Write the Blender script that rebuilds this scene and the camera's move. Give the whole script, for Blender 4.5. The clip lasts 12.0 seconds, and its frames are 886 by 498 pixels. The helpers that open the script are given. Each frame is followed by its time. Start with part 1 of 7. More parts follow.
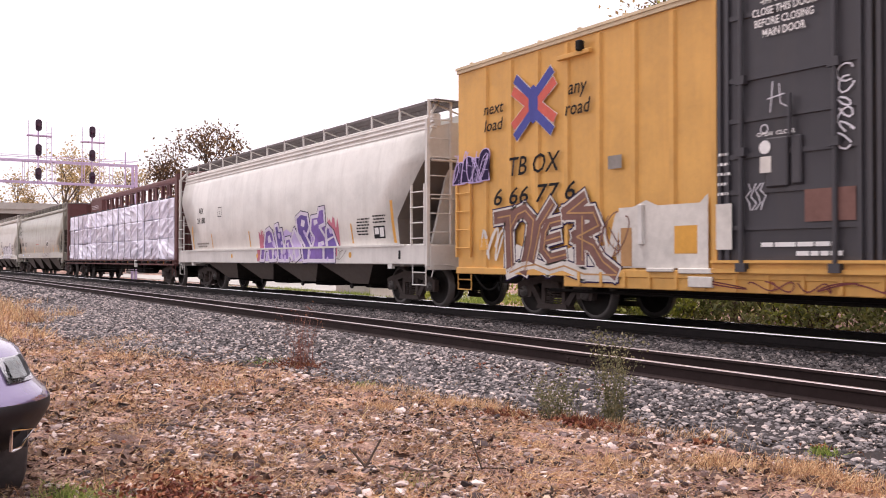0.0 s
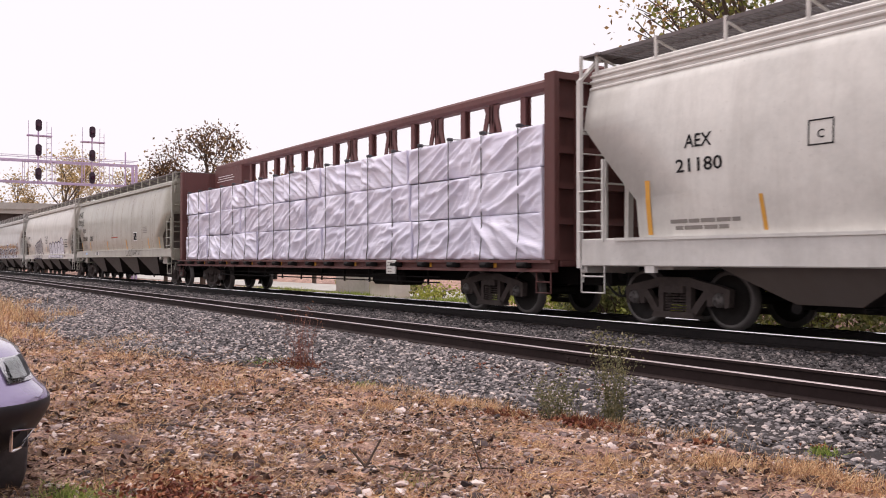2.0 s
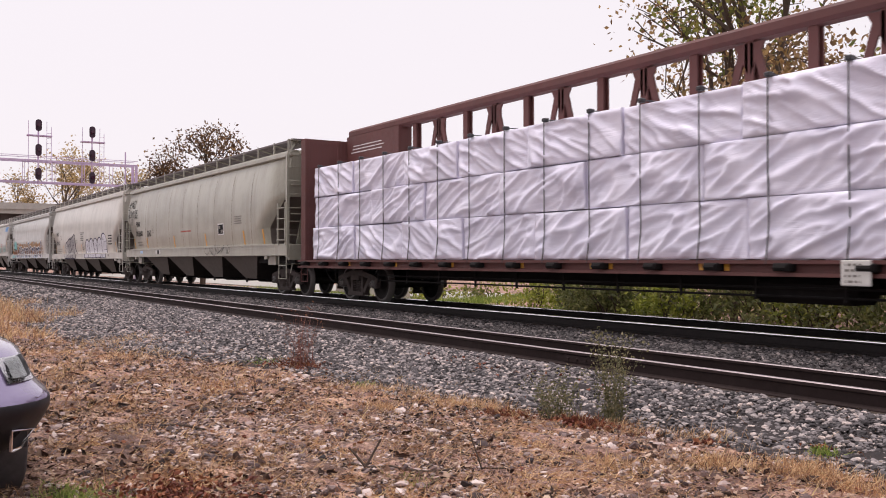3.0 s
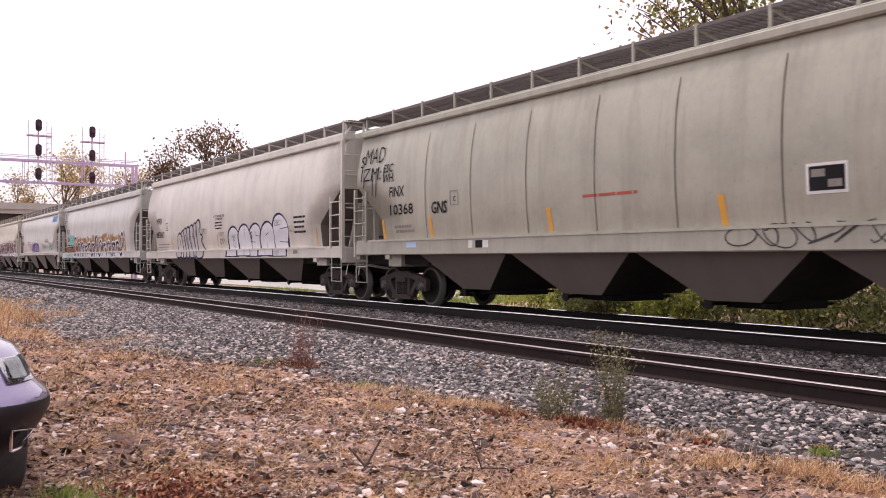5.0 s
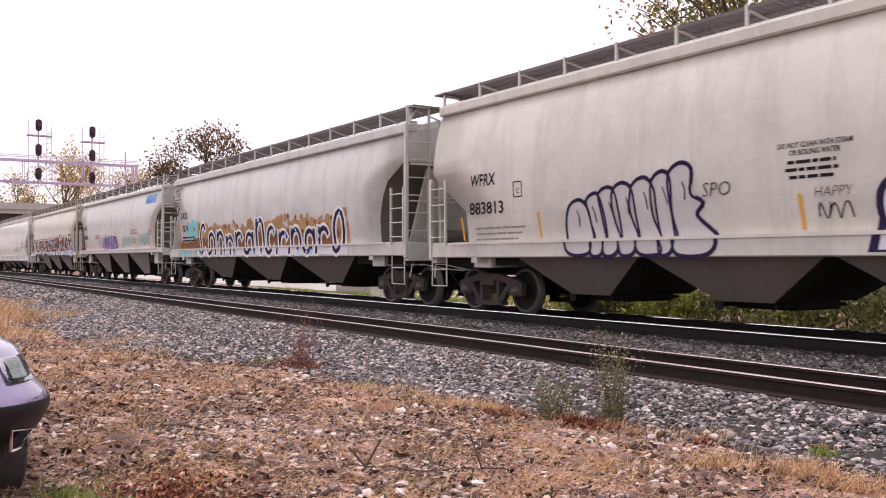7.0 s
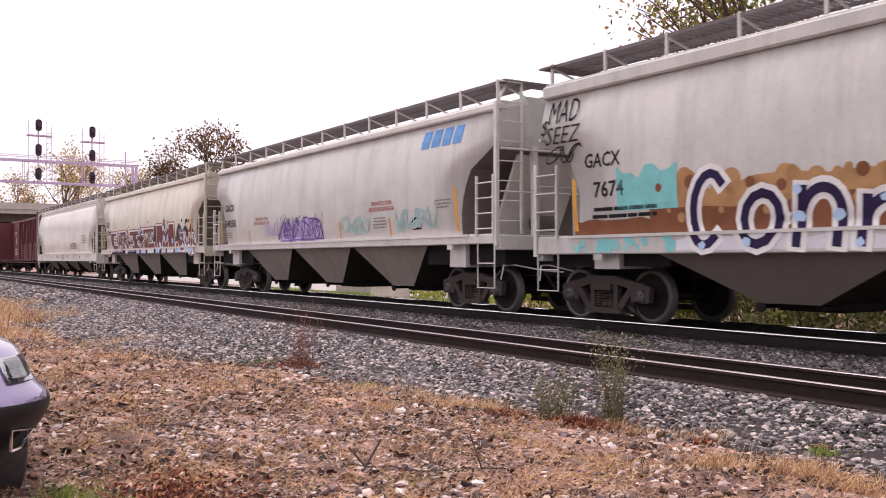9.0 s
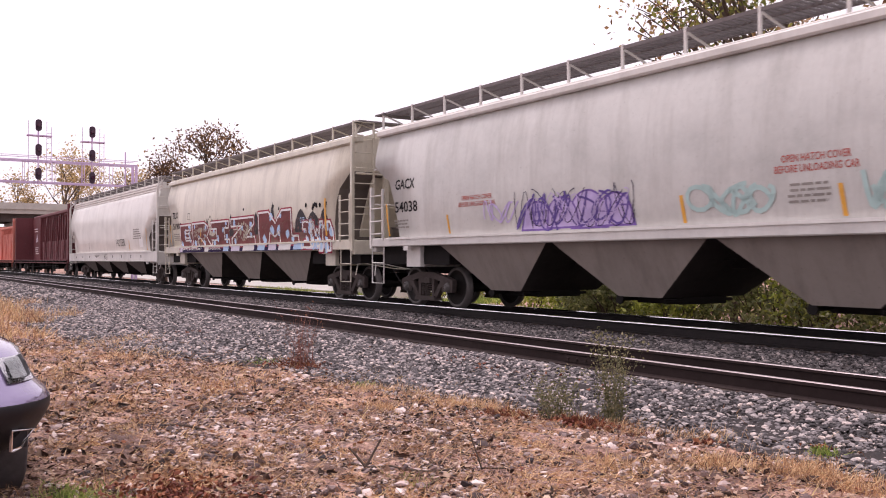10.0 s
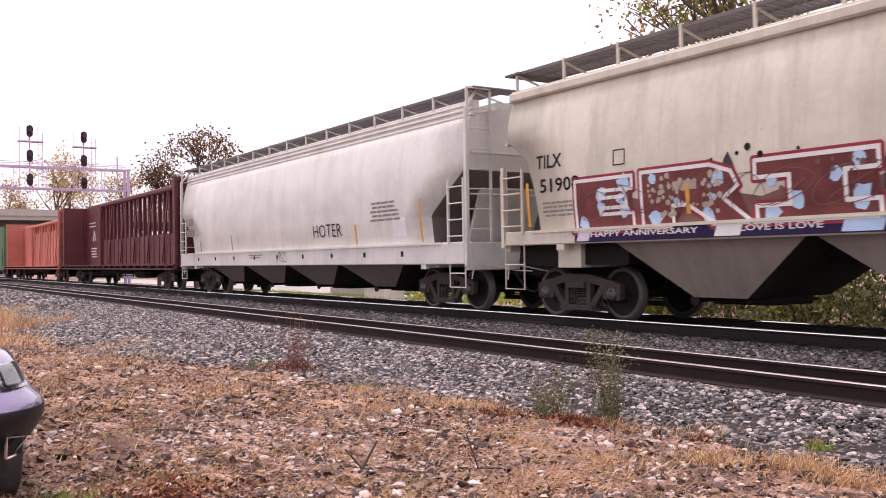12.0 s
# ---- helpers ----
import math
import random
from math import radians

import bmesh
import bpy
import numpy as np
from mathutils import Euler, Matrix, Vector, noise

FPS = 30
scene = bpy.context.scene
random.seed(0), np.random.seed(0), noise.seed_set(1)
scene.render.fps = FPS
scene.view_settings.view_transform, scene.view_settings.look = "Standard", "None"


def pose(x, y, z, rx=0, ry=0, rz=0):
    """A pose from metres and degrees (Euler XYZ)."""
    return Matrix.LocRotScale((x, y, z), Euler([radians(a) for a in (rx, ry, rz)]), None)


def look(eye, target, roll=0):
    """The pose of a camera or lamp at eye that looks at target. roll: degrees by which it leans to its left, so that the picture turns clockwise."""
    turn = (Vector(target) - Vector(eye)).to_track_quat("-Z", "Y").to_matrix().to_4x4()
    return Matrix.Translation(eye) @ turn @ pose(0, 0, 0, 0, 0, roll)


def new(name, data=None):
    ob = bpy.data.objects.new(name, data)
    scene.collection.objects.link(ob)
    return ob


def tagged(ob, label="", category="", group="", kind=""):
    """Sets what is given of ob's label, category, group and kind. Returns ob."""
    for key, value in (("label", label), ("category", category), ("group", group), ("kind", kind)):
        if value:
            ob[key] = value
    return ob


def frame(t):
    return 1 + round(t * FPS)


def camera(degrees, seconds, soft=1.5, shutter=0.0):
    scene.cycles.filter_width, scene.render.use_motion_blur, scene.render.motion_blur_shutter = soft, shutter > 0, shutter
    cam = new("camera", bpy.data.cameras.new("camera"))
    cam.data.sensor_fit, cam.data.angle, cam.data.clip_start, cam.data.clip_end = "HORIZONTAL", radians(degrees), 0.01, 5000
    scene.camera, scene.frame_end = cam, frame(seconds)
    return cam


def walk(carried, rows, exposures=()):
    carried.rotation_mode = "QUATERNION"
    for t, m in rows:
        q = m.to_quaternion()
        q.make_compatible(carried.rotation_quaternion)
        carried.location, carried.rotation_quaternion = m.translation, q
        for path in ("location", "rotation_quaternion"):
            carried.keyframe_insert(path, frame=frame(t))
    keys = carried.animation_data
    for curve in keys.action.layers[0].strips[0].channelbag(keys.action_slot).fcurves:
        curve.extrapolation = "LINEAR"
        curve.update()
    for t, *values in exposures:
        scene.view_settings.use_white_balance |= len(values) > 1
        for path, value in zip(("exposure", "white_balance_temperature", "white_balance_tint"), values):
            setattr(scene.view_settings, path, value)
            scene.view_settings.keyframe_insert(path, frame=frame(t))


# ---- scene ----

# ---------------------------------------------------------------- camera
# x runs along the railway (the train goes towards +x), y across it, z = 0 is the top of the rails
EYE = (0.0, 0.0, 1.107)
FOCAL = 1600.0 / 1568.0
cam = camera(math.degrees(2 * math.atan(0.5 / FOCAL)), 12.0, soft=1.0, shutter=0.1)


def aim(dx=0.0, dy=0.0, roll=0.0):
    """The camera's pose: the resting view, shaken by a few thousandths of the picture's width."""
    yaw = math.radians(32.67) - dx / 1600.0
    tilt = 19.0 / 1600.0 + dy / 1600.0
    way = Vector((-math.cos(yaw) , math.sin(yaw), math.tan(tilt)))
    return look(EYE, Vector(EYE) + 10 * way, roll)


walk(cam, [
    (0.0, aim()), (11.2, aim()), (11.4, aim(1, 0)), (11.5, aim(1.5, 2.5)), (11.6, aim(-1, -1.5, -0.1)),
    (11.7, aim(0, 3, -0.1)), (11.8, aim(-4, 3.5, -0.25)), (11.9, aim(-6, 2.5, -0.4)), (12.0, aim(-11, 1, -0.78))],
    # the clip's camera stops down as the pale cars fill its picture
    exposures=[(t, e, k, g) for t, e, k, g in ((0.0, 0.2, 6550, 19), (0.5, 0.1, 6550, 18), (1.0, 0.02, 6550, 17), (1.5, -0.03, 6550, 16), (2.5, -0.14, 6550, 16), (3.2, -0.2, 6550, 16), (4.8, 0.02, 6550, 20),
                                                (5.5, 0.09, 6550, 19), (6.0, 0.13, 6500, 20), (7.0, 0.08, 6450, 19), (8.8, 0.08, 6500, 20), (9.5, 0.1, 6500, 25), (10.2, 0.06, 6500, 25), (11.0, 0.15, 6500, 23), (12.0, 0.17, 6500, 23))])

# ---------------------------------------------------------------- light
world = bpy.data.worlds.new("sky")
scene.world = world
world.use_nodes = True
wn = world.node_tree
wn.nodes.clear()
sky = wn.nodes.new("ShaderNodeTexSky")
sky.sky_type = "NISHITA"
sky.sun_disc = False
sky.sun_elevation, sky.sun_rotation = radians(75), radians(237)
sky.dust_density, sky.air_density = 4.0, 1.0
cloud = wn.nodes.new("ShaderNodeMixRGB")
cloud.inputs[0].default_value = 0.85
cloud.inputs[2].default_value = (15.4, 14.9, 15.2, 1)
back = wn.nodes.new("ShaderNodeBackground")
back.inputs[1].default_value = 0.078
out = wn.nodes.new("ShaderNodeOutputWorld")
wn.links.new(sky.outputs[0], cloud.inputs[1])
wn.links.new(cloud.outputs[0], back.inputs[0])
wn.links.new(back.outputs[0], out.inputs[0])

sun = new("sun", bpy.data.lights.new("sun", "SUN"))
sun.data.energy, sun.data.angle, sun.data.color = 2.3, radians(14), (1.0, 0.95, 0.9)
sun.matrix_world = look((0, 0, 0), (0.22, 0.14, -0.96))

# ---------------------------------------------------------------- materials
def material(name, rough=0.6, metal=0.0, spec=0.4):
    m = bpy.data.materials.new(name)
    m.use_nodes = True
    nt = m.node_tree
    b = nt.nodes["Principled BSDF"]
    b.inputs["Roughness"].default_value, b.inputs["Metallic"].default_value = rough, metal
    b.inputs["Specular IOR Level"].default_value = spec
    return m, nt, b


def coords(nt, scale=(1, 1, 1)):
    tc = nt.nodes.new("ShaderNodeTexCoord")
    mp = nt.nodes.new("ShaderNodeMapping")
    mp.inputs["Scale"].default_value = scale
    nt.links.new(tc.outputs["Object"], mp.inputs[0])
    return mp.outputs[0]


def noise_tex(nt, size, scale=(1, 1, 1), detail=4.0, rough=0.6):
    n = nt.nodes.new("ShaderNodeTexNoise")
    n.inputs["Scale"].default_value, n.inputs["Detail"].default_value, n.inputs["Roughness"].default_value = size, detail, rough
    nt.links.new(coords(nt, scale), n.inputs["Vector"])
    return n.outputs["Fac"]


def ramp(nt, fac, stops):
    r = nt.nodes.new("ShaderNodeValToRGB")
    e = r.color_ramp.elements
    while len(e) < len(stops):
        e.new(0.5)
    for k, (p, c) in enumerate(stops):
        e[k].position = p
        e[k].color = (*c, 1) if len(c) == 3 else c
    nt.links.new(fac, r.inputs[0])
    return r.outputs[0]


def mix(nt, fac, a, b, how="MIX"):
    n = nt.nodes.new("ShaderNodeMixRGB")
    n.blend_type = how
    for k, v in ((0, fac), (1, a), (2, b)):
        if isinstance(v, (int, float)):
            n.inputs[k].default_value = v
        elif isinstance(v, tuple):
            n.inputs[k].default_value = (*v, 1)
        else:
            nt.links.new(v, n.inputs[k])
    return n.outputs[0]


def bump(nt, b, height, strength, dist=0.01):
    n = nt.nodes.new("ShaderNodeBump")
    n.inputs["Strength"].default_value, n.inputs["Distance"].default_value = strength, dist
    nt.links.new(height, n.inputs["Height"])
    nt.links.new(n.outputs[0], b.inputs["Normal"])


def g3(v):
    return (v, v, v)


def tint(c, k):
    return tuple(min(1.0, a * k) for a in c)


def paint(name, c, dirt=(0.13, 0.1, 0.075), amount=0.5, rough=0.5, streak=True, coat=0.0, dent=0.35):
    """Weathered paint: broad fading, vertical run-off streaks and specks of rust."""
    m, nt, b = material(name, rough)
    broad = noise_tex(nt, 0.7, (1, 1, 1.4), 5)
    base = ramp(nt, broad, [(0.3, tint(c, 0.78)), (0.5, c), (0.72, tint(c, 1.1))])
    if streak:
        run = noise_tex(nt, 2.2, (1.6, 1, 0.16), 6, 0.65)
        base = mix(nt, mix(nt, 1.0, ramp(nt, run, [(0.46, g3(0)), (0.7, g3(1))]), (amount, amount, amount), "MULTIPLY"), base, mix(nt, 0.45, c, dirt))
    speck = noise_tex(nt, 26, (1, 1, 0.6), 5, 0.7)
    base = mix(nt, ramp(nt, speck, [(0.63, g3(0)), (0.72, g3(amount))]), base, dirt)
    fine = noise_tex(nt, 9, (1, 1, 1), 6, 0.7)
    base = mix(nt, 0.22, base, ramp(nt, fine, [(0.3, tint(c, 0.7)), (0.7, tint(c, 1.15))]))
    nt.links.new(base, b.inputs["Base Color"])
    nt.links.new(ramp(nt, fine, [(0.3, g3(rough - 0.1)), (0.7, g3(rough + 0.14))]), b.inputs["Roughness"])
    b.inputs["Coat Weight"].default_value, b.inputs["Coat Roughness"].default_value = coat, 0.26
    bump(nt, b, noise_tex(nt, 1.3, (1, 1, 0.5), 3), dent, 0.03)
    return m


def plain(name, c, rough=0.6, metal=0.0, grain=12.0, vary=0.25, relief=0.2):
    m, nt, b = material(name, rough, metal, 0.18 if rough >= 0.6 else 0.4)
    f = noise_tex(nt, grain, (1, 1, 1), 6, 0.65)
    w = noise_tex(nt, grain / 9, (1, 1, 1), 3)
    base = mix(nt, 0.5, ramp(nt, f, [(0.3, tint(c, 1 - vary)), (0.7, tint(c, 1 + vary))]), ramp(nt, w, [(0.3, tint(c, 1 - vary)), (0.7, tint(c, 1 + vary))]))
    nt.links.new(base, b.inputs["Base Color"])
    if relief:
        bump(nt, b, f, relief, 0.01)
    return m


def pieces(name, stops, rough=0.8, grain=30.0, relief=0.3, glow=0.0):
    """For loose pieces: each island takes its own tone out of the ramp."""
    m, nt, b = material(name, rough)
    g = nt.nodes.new("ShaderNodeNewGeometry")
    base = ramp(nt, g.outputs["Random Per Island"], stops)
    f = noise_tex(nt, grain, (1, 1, 1), 4)
    base = mix(nt, 0.5, base, mix(nt, 1.0, base, ramp(nt, f, [(0.3, g3(0.55)), (0.7, g3(1.25))]), "MULTIPLY"))
    nt.links.new(base, b.inputs["Base Color"])
    if relief:
        bump(nt, b, f, relief, 0.01)
    if glow:
        # thin leaves let light through
        t, s = nt.nodes.new("ShaderNodeBsdfTranslucent"), nt.nodes.new("ShaderNodeMixShader")
        s.inputs[0].default_value = glow
        nt.links.new(mix(nt, 1.0, base, (1.5, 1.45, 1.1), "MULTIPLY"), t.inputs[0])
        nt.links.new(b.outputs[0], s.inputs[1])
        nt.links.new(t.outputs[0], s.inputs[2])
        nt.links.new(s.outputs[0], nt.nodes["Material Output"].inputs[0])
    return m


STEEL_RAIL_TOP = plain("dull_railhead", (0.62, 0.53, 0.53), 0.33, 0.8, 20, 0.15, 0.0)
BRIGHT_RAIL_TOP = plain("polished_railhead", (0.9, 0.88, 0.88), 0.08, 1.0, 20, 0.04, 0.0)
RAIL_SIDE = plain("rusty_rail", (0.03, 0.019, 0.018), 0.7, 0.0, 14, 0.35, 0.4)
FAR_RAIL_SIDE = plain("oily_rail", (0.022, 0.018, 0.018), 0.65, 0.0, 14, 0.35, 0.4)
TIE = plain("creosoted_wood", (0.07, 0.052, 0.042), 0.85, 0, 10, 0.4, 0.5)
UNDER = plain("grimy_underframe", (0.012, 0.01, 0.01), 0.75, 0, 8, 0.4, 0.4)
TRUCK = plain("dusty_cast_steel", (0.066, 0.053, 0.049), 0.8, 0, 8, 0.4, 0.4)
WHEEL = plain("wheel_steel", (0.02, 0.017, 0.016), 0.65, 0.0, 9, 0.4, 0.2)
TREAD = plain("worn_wheel_rim", (0.11, 0.1, 0.096), 0.5, 0.3, 9, 0.2, 0.1)
HOSE = plain("black_rubber", (0.02, 0.02, 0.02), 0.6)
GREY_PAINT = paint("light_grey_paint", (0.66, 0.64, 0.61), amount=0.35)
SILVER_PAINT = paint("pale_grey_hopper_paint", (0.67, 0.655, 0.615), amount=0.4, rough=0.4, coat=0.6, dent=0.5)
TAN_PAINT = paint("tan_grey_hopper_paint", (0.38, 0.37, 0.305), amount=0.8, rough=0.4, coat=0.6, dent=0.5)
WARM_PAINT = paint("warm_grey_hopper_paint", (0.59, 0.565, 0.51), amount=0.5, rough=0.4, coat=0.6, dent=0.5)
COOL_PAINT = paint("cool_grey_hopper_paint", (0.535, 0.53, 0.505), amount=0.65, rough=0.4, coat=0.6, dent=0.5)
CREAM_PAINT = paint("cream_hopper_paint", (0.6, 0.56, 0.46), amount=0.75, rough=0.4, coat=0.6, dent=0.5)
# Car paint darkened for the shade on end slopes and bays, plus dirt streaks
SHADE_PAINT = paint("dusty_shaded_sheet", (0.15, 0.127, 0.115), amount=0.7)
# Pale car paint, dusty, and toned down for the shade below the sill
BAY_PAINT = paint("dusty_shaded_outlet_paint", (0.27, 0.235, 0.21), (0.07, 0.055, 0.05), 0.9)
# Near-black colour in place of the shade on the bays' down-facing slopes
SLOPE_SHADE = plain("shaded_slope_sheet", (0.035, 0.03, 0.028), 0.75, 0, 6, 0.4, 0.3)
SEAM = plain("rust_stained_seam", (0.12, 0.095, 0.075), 0.8, 0, 6, 0.4, 0)
GRATING = plain("galvanised_grating", (0.17, 0.15, 0.15), 0.6, 0.2)
YELLOW = paint("yellow_boxcar_paint", (0.66, 0.365, 0.1), (0.25, 0.12, 0.04), 0.4)
ROOF_YELLOW = paint("faded_roof_paint", (0.62, 0.5, 0.33), amount=0.5)
DOOR_BLACK = paint("black_door_paint", (0.05, 0.048, 0.056), (0.1, 0.085, 0.075), 0.5, 0.45)
RUST_RED = paint("oxide_red_paint", (0.125, 0.048, 0.044), (0.055, 0.036, 0.032), 0.7, 0.6)
BRIGHT_RED = paint("red_car_paint", (0.12, 0.028, 0.033), (0.07, 0.03, 0.03), 0.5, 0.6)
ORANGE = paint("faded_orange_paint", (0.5, 0.165, 0.125), (0.25, 0.1, 0.07), 0.5, 0.6)
GREEN_CAR = paint("green_boxcar_paint", (0.12, 0.22, 0.12), amount=0.5)
WHITE_INK = plain("white_marking", (0.74, 0.73, 0.72), 0.6, 0, 14, 0.12, 0)
BLACK_INK = plain("black_marking", (0.016, 0.015, 0.017), 0.85, 0, 14, 0.3, 0)
DARK_INK = plain("dark_violet_spray", (0.028, 0.018, 0.06), 0.8, 0, 14, 0.3, 0)
GREY_INK = plain("faded_stencil", (0.25, 0.23, 0.21), 0.7, 0, 14, 0.2, 0)
RED_INK = plain("red_stencil", (0.42, 0.1, 0.08), 0.7, 0, 14, 0.2, 0)
BLUE_INK = plain("blue_marking", (0.12, 0.29, 0.58), 0.6, 0, 9, 0.2, 0)
DEEP_BLUE = plain("deep_blue_marking", (0.07, 0.08, 0.3), 0.6, 0, 9, 0.2, 0)
SCARLET = plain("red_marking", (0.55, 0.12, 0.09), 0.6, 0, 9, 0.2, 0)
PURPLE = plain("purple_spray", (0.2, 0.12, 0.38), 0.6, 0, 5, 0.35, 0)
LILAC = plain("lilac_spray", (0.5, 0.4, 0.66), 0.6, 0, 5, 0.2, 0)
MAROON = plain("maroon_spray", (0.17, 0.05, 0.05), 0.6, 0, 3, 0.5, 0)
BROWN_SPRAY = plain("brown_spray", (0.19, 0.1, 0.085), 0.6, 0, 4, 0.35, 0)
OCHRE_SPRAY = plain("ochre_spray", (0.42, 0.24, 0.11), 0.6, 0, 4, 0.3, 0)
RUST_SPRAY = plain("rust_brown_spray", (0.2, 0.08, 0.04), 0.6, 0, 4, 0.3, 0)
SKY_SPRAY = plain("light_blue_spray", (0.42, 0.58, 0.78), 0.6, 0, 5, 0.2, 0)
TEAL_SPRAY = plain("teal_spray", (0.2, 0.55, 0.55), 0.6, 0, 5, 0.2, 0)
FADED_TEAL = plain("faded_teal_spray", (0.38, 0.52, 0.5), 0.6, 0, 5, 0.15, 0)
DULL_SPRAY = plain("dull_silver_spray", (0.52, 0.5, 0.49), 0.5, 0, 3, 0.12, 0)
PALE_SPRAY = plain("silver_spray", (0.66, 0.65, 0.7), 0.5, 0, 3, 0.15, 0)
VIOLET = plain("violet_spray", (0.13, 0.085, 0.3), 0.6, 0, 4, 0.35, 0)
LILAC_WHITE = plain("lilac_white_spray", (0.62, 0.57, 0.68), 0.6, 0, 5, 0.15, 0)
TAN_SPRAY = plain("tan_grey_spray", (0.42, 0.36, 0.29), 0.6, 0, 6, 0.25, 0)
SOOT_SPRAY = plain("dark_slate_spray", (0.055, 0.05, 0.055), 0.7, 0, 5, 0.3, 0)
RED_SPRAY = plain("crimson_spray", (0.3, 0.04, 0.065), 0.6, 0, 5, 0.25, 0)
PINK_SPRAY = plain("rose_spray", (0.5, 0.16, 0.22), 0.6, 0, 5, 0.25, 0)
AMBER = plain("amber_reflector", (0.66, 0.33, 0.05), 0.45, 0, 9, 0.15, 0)
PATCH_WHITE = plain("white_overpaint", (0.6, 0.57, 0.53), 0.6, 0, 6, 0.25, 0)

# ---------------------------------------------------------------- building blocks
def part(name, bm, mat, parent=None, label="", smooth=False):
    """Links a bmesh as one mesh object under a thing or a part."""
    me = bpy.data.meshes.new(name)
    bmesh.ops.recalc_face_normals(bm, faces=bm.faces[:])
    bm.to_mesh(me)
    bm.free()
    for m in (mat if isinstance(mat, (list, tuple)) else [mat]):
        me.materials.append(m)
    if smooth:
        me.polygons.foreach_set("use_smooth", [True] * len(me.polygons))
    ob = new(name, me)
    ob.parent = parent
    return tagged(ob, label)


def cuboid(bm, x0, x1, y0, y1, z0, z1, slot=0):
    v = [bm.verts.new((x, y, z)) for x in (x0, x1) for y in (y0, y1) for z in (z0, z1)]
    for f in ((0, 1, 3, 2), (4, 6, 7, 5), (0, 4, 5, 1), (2, 3, 7, 6), (0, 2, 6, 4), (1, 5, 7, 3)):
        bm.faces.new([v[k] for k in f]).material_index = slot
    return v


def rounded(bm, x0, x1, y0, y1, z0, z1, r=0.02, slot=0):
    """A box with its upright and level edges bevelled."""
    v = cuboid(bm, x0, x1, y0, y1, z0, z1, slot)
    bmesh.ops.bevel(bm, geom=list({e for a in v for e in a.link_edges}), offset=r, segments=1, affect="EDGES")


def tube(bm, a, b, r, n=6, slot=0):
    a, b = Vector(a), Vector(b)
    w = (b - a).normalized()
    u = w.orthogonal().normalized()
    t = w.cross(u)
    rings = []
    for p in (a, b):
        rings.append([bm.verts.new(p + r * (math.cos(2 * math.pi * k / n) * u + math.sin(2 * math.pi * k / n) * t)) for k in range(n)])
    for k in range(n):
        bm.faces.new((rings[0][k], rings[0][(k + 1) % n], rings[1][(k + 1) % n], rings[1][k])).material_index = slot
    bm.faces.new(rings[0][::-1]).material_index = slot
    bm.faces.new(rings[1]).material_index = slot


def pipe(bm, pts, r, n=6):
    """A round bar bent along the points."""
    p = [Vector(q) for q in pts]
    rings = []
    for k, q in enumerate(p):
        d = (p[min(k + 1, len(p) - 1)] - p[max(k - 1, 0)]).normalized()
        side = Vector((0.31, 0.77, 0.56)).cross(d).normalized()
        up = d.cross(side)
        rings.append([bm.verts.new(q + r * (math.cos(2 * math.pi * j / n) * side + math.sin(2 * math.pi * j / n) * up)) for j in range(n)])
    for a, b in zip(rings, rings[1:]):
        for j in range(n):
            bm.faces.new((a[j], a[(j + 1) % n], b[(j + 1) % n], b[j]))
    bm.faces.new(rings[0][::-1])
    bm.faces.new(rings[-1])


def beam(bm, a, b, w, h, slot=0):
    """A square bar from a to b, w across and h deep."""
    a, b = Vector(a), Vector(b)
    d = (b - a).normalized()
    side = d.cross(Vector((0, 1, 0)))
    side = side.normalized() if side.length > 0.01 else Vector((1, 0, 0))
    up = d.cross(side).normalized()
    v = [bm.verts.new(p + side * sx * w / 2 + up * sy * h / 2) for p in (a, b) for sx, sy in ((-1, -1), (1, -1), (1, 1), (-1, 1))]
    for f in ((0, 1, 2, 3), (7, 6, 5, 4), (0, 4, 5, 1), (1, 5, 6, 2), (2, 6, 7, 3), (3, 7, 4, 0)):
        bm.faces.new([v[k] for k in f]).material_index = slot


def lathe(bm, outline, n=28, axis="y", slots=None):
    """Turns (radius, along) pairs round the axis."""
    rings = []
    for r, a in outline:
        ring = []
        for k in range(n):
            c, s = r * math.cos(2 * math.pi * k / n), r * math.sin(2 * math.pi * k / n)
            ring.append(bm.verts.new((c, a, s) if axis == "y" else (c, s, a)))
        rings.append(ring)
    for j in range(len(rings) - 1):
        for k in range(n):
            f = bm.faces.new((rings[j][k], rings[j][(k + 1) % n], rings[j + 1][(k + 1) % n], rings[j + 1][k]))
            f.material_index = slots[j] if slots else 0
    return rings


def extrude_outline(bm, pts, y0, y1, slot=0):
    """A plate cut to an outline in x and z, from y0 to y1."""
    a = [bm.verts.new((x, y0, z)) for x, z in pts]
    b = [bm.verts.new((x, y1, z)) for x, z in pts]
    bm.faces.new(a).material_index = slot
    bm.faces.new(b[::-1]).material_index = slot
    n = len(pts)
    for k in range(n):
        bm.faces.new((a[k], b[k], b[(k + 1) % n], a[(k + 1) % n])).material_index = slot


# ---------------------------------------------------------------- marks on car sides
SIDE_Z = [1.0, 1.45, 2.0, 2.6, 3.2, 3.7, 4.1, 4.35]
SIDE_Y = [1.47, 1.515, 1.58, 1.61, 1.585, 1.515, 1.4, 1.3]
SILL_Y = 1.62


def hopper_side(z):
    return float(np.interp(z, SIDE_Z, SIDE_Y))


def hopper_skin(sill_top):
    return lambda z: (SILL_Y if z < sill_top else hopper_side(z))


def flat_skin(y):
    return lambda z: y


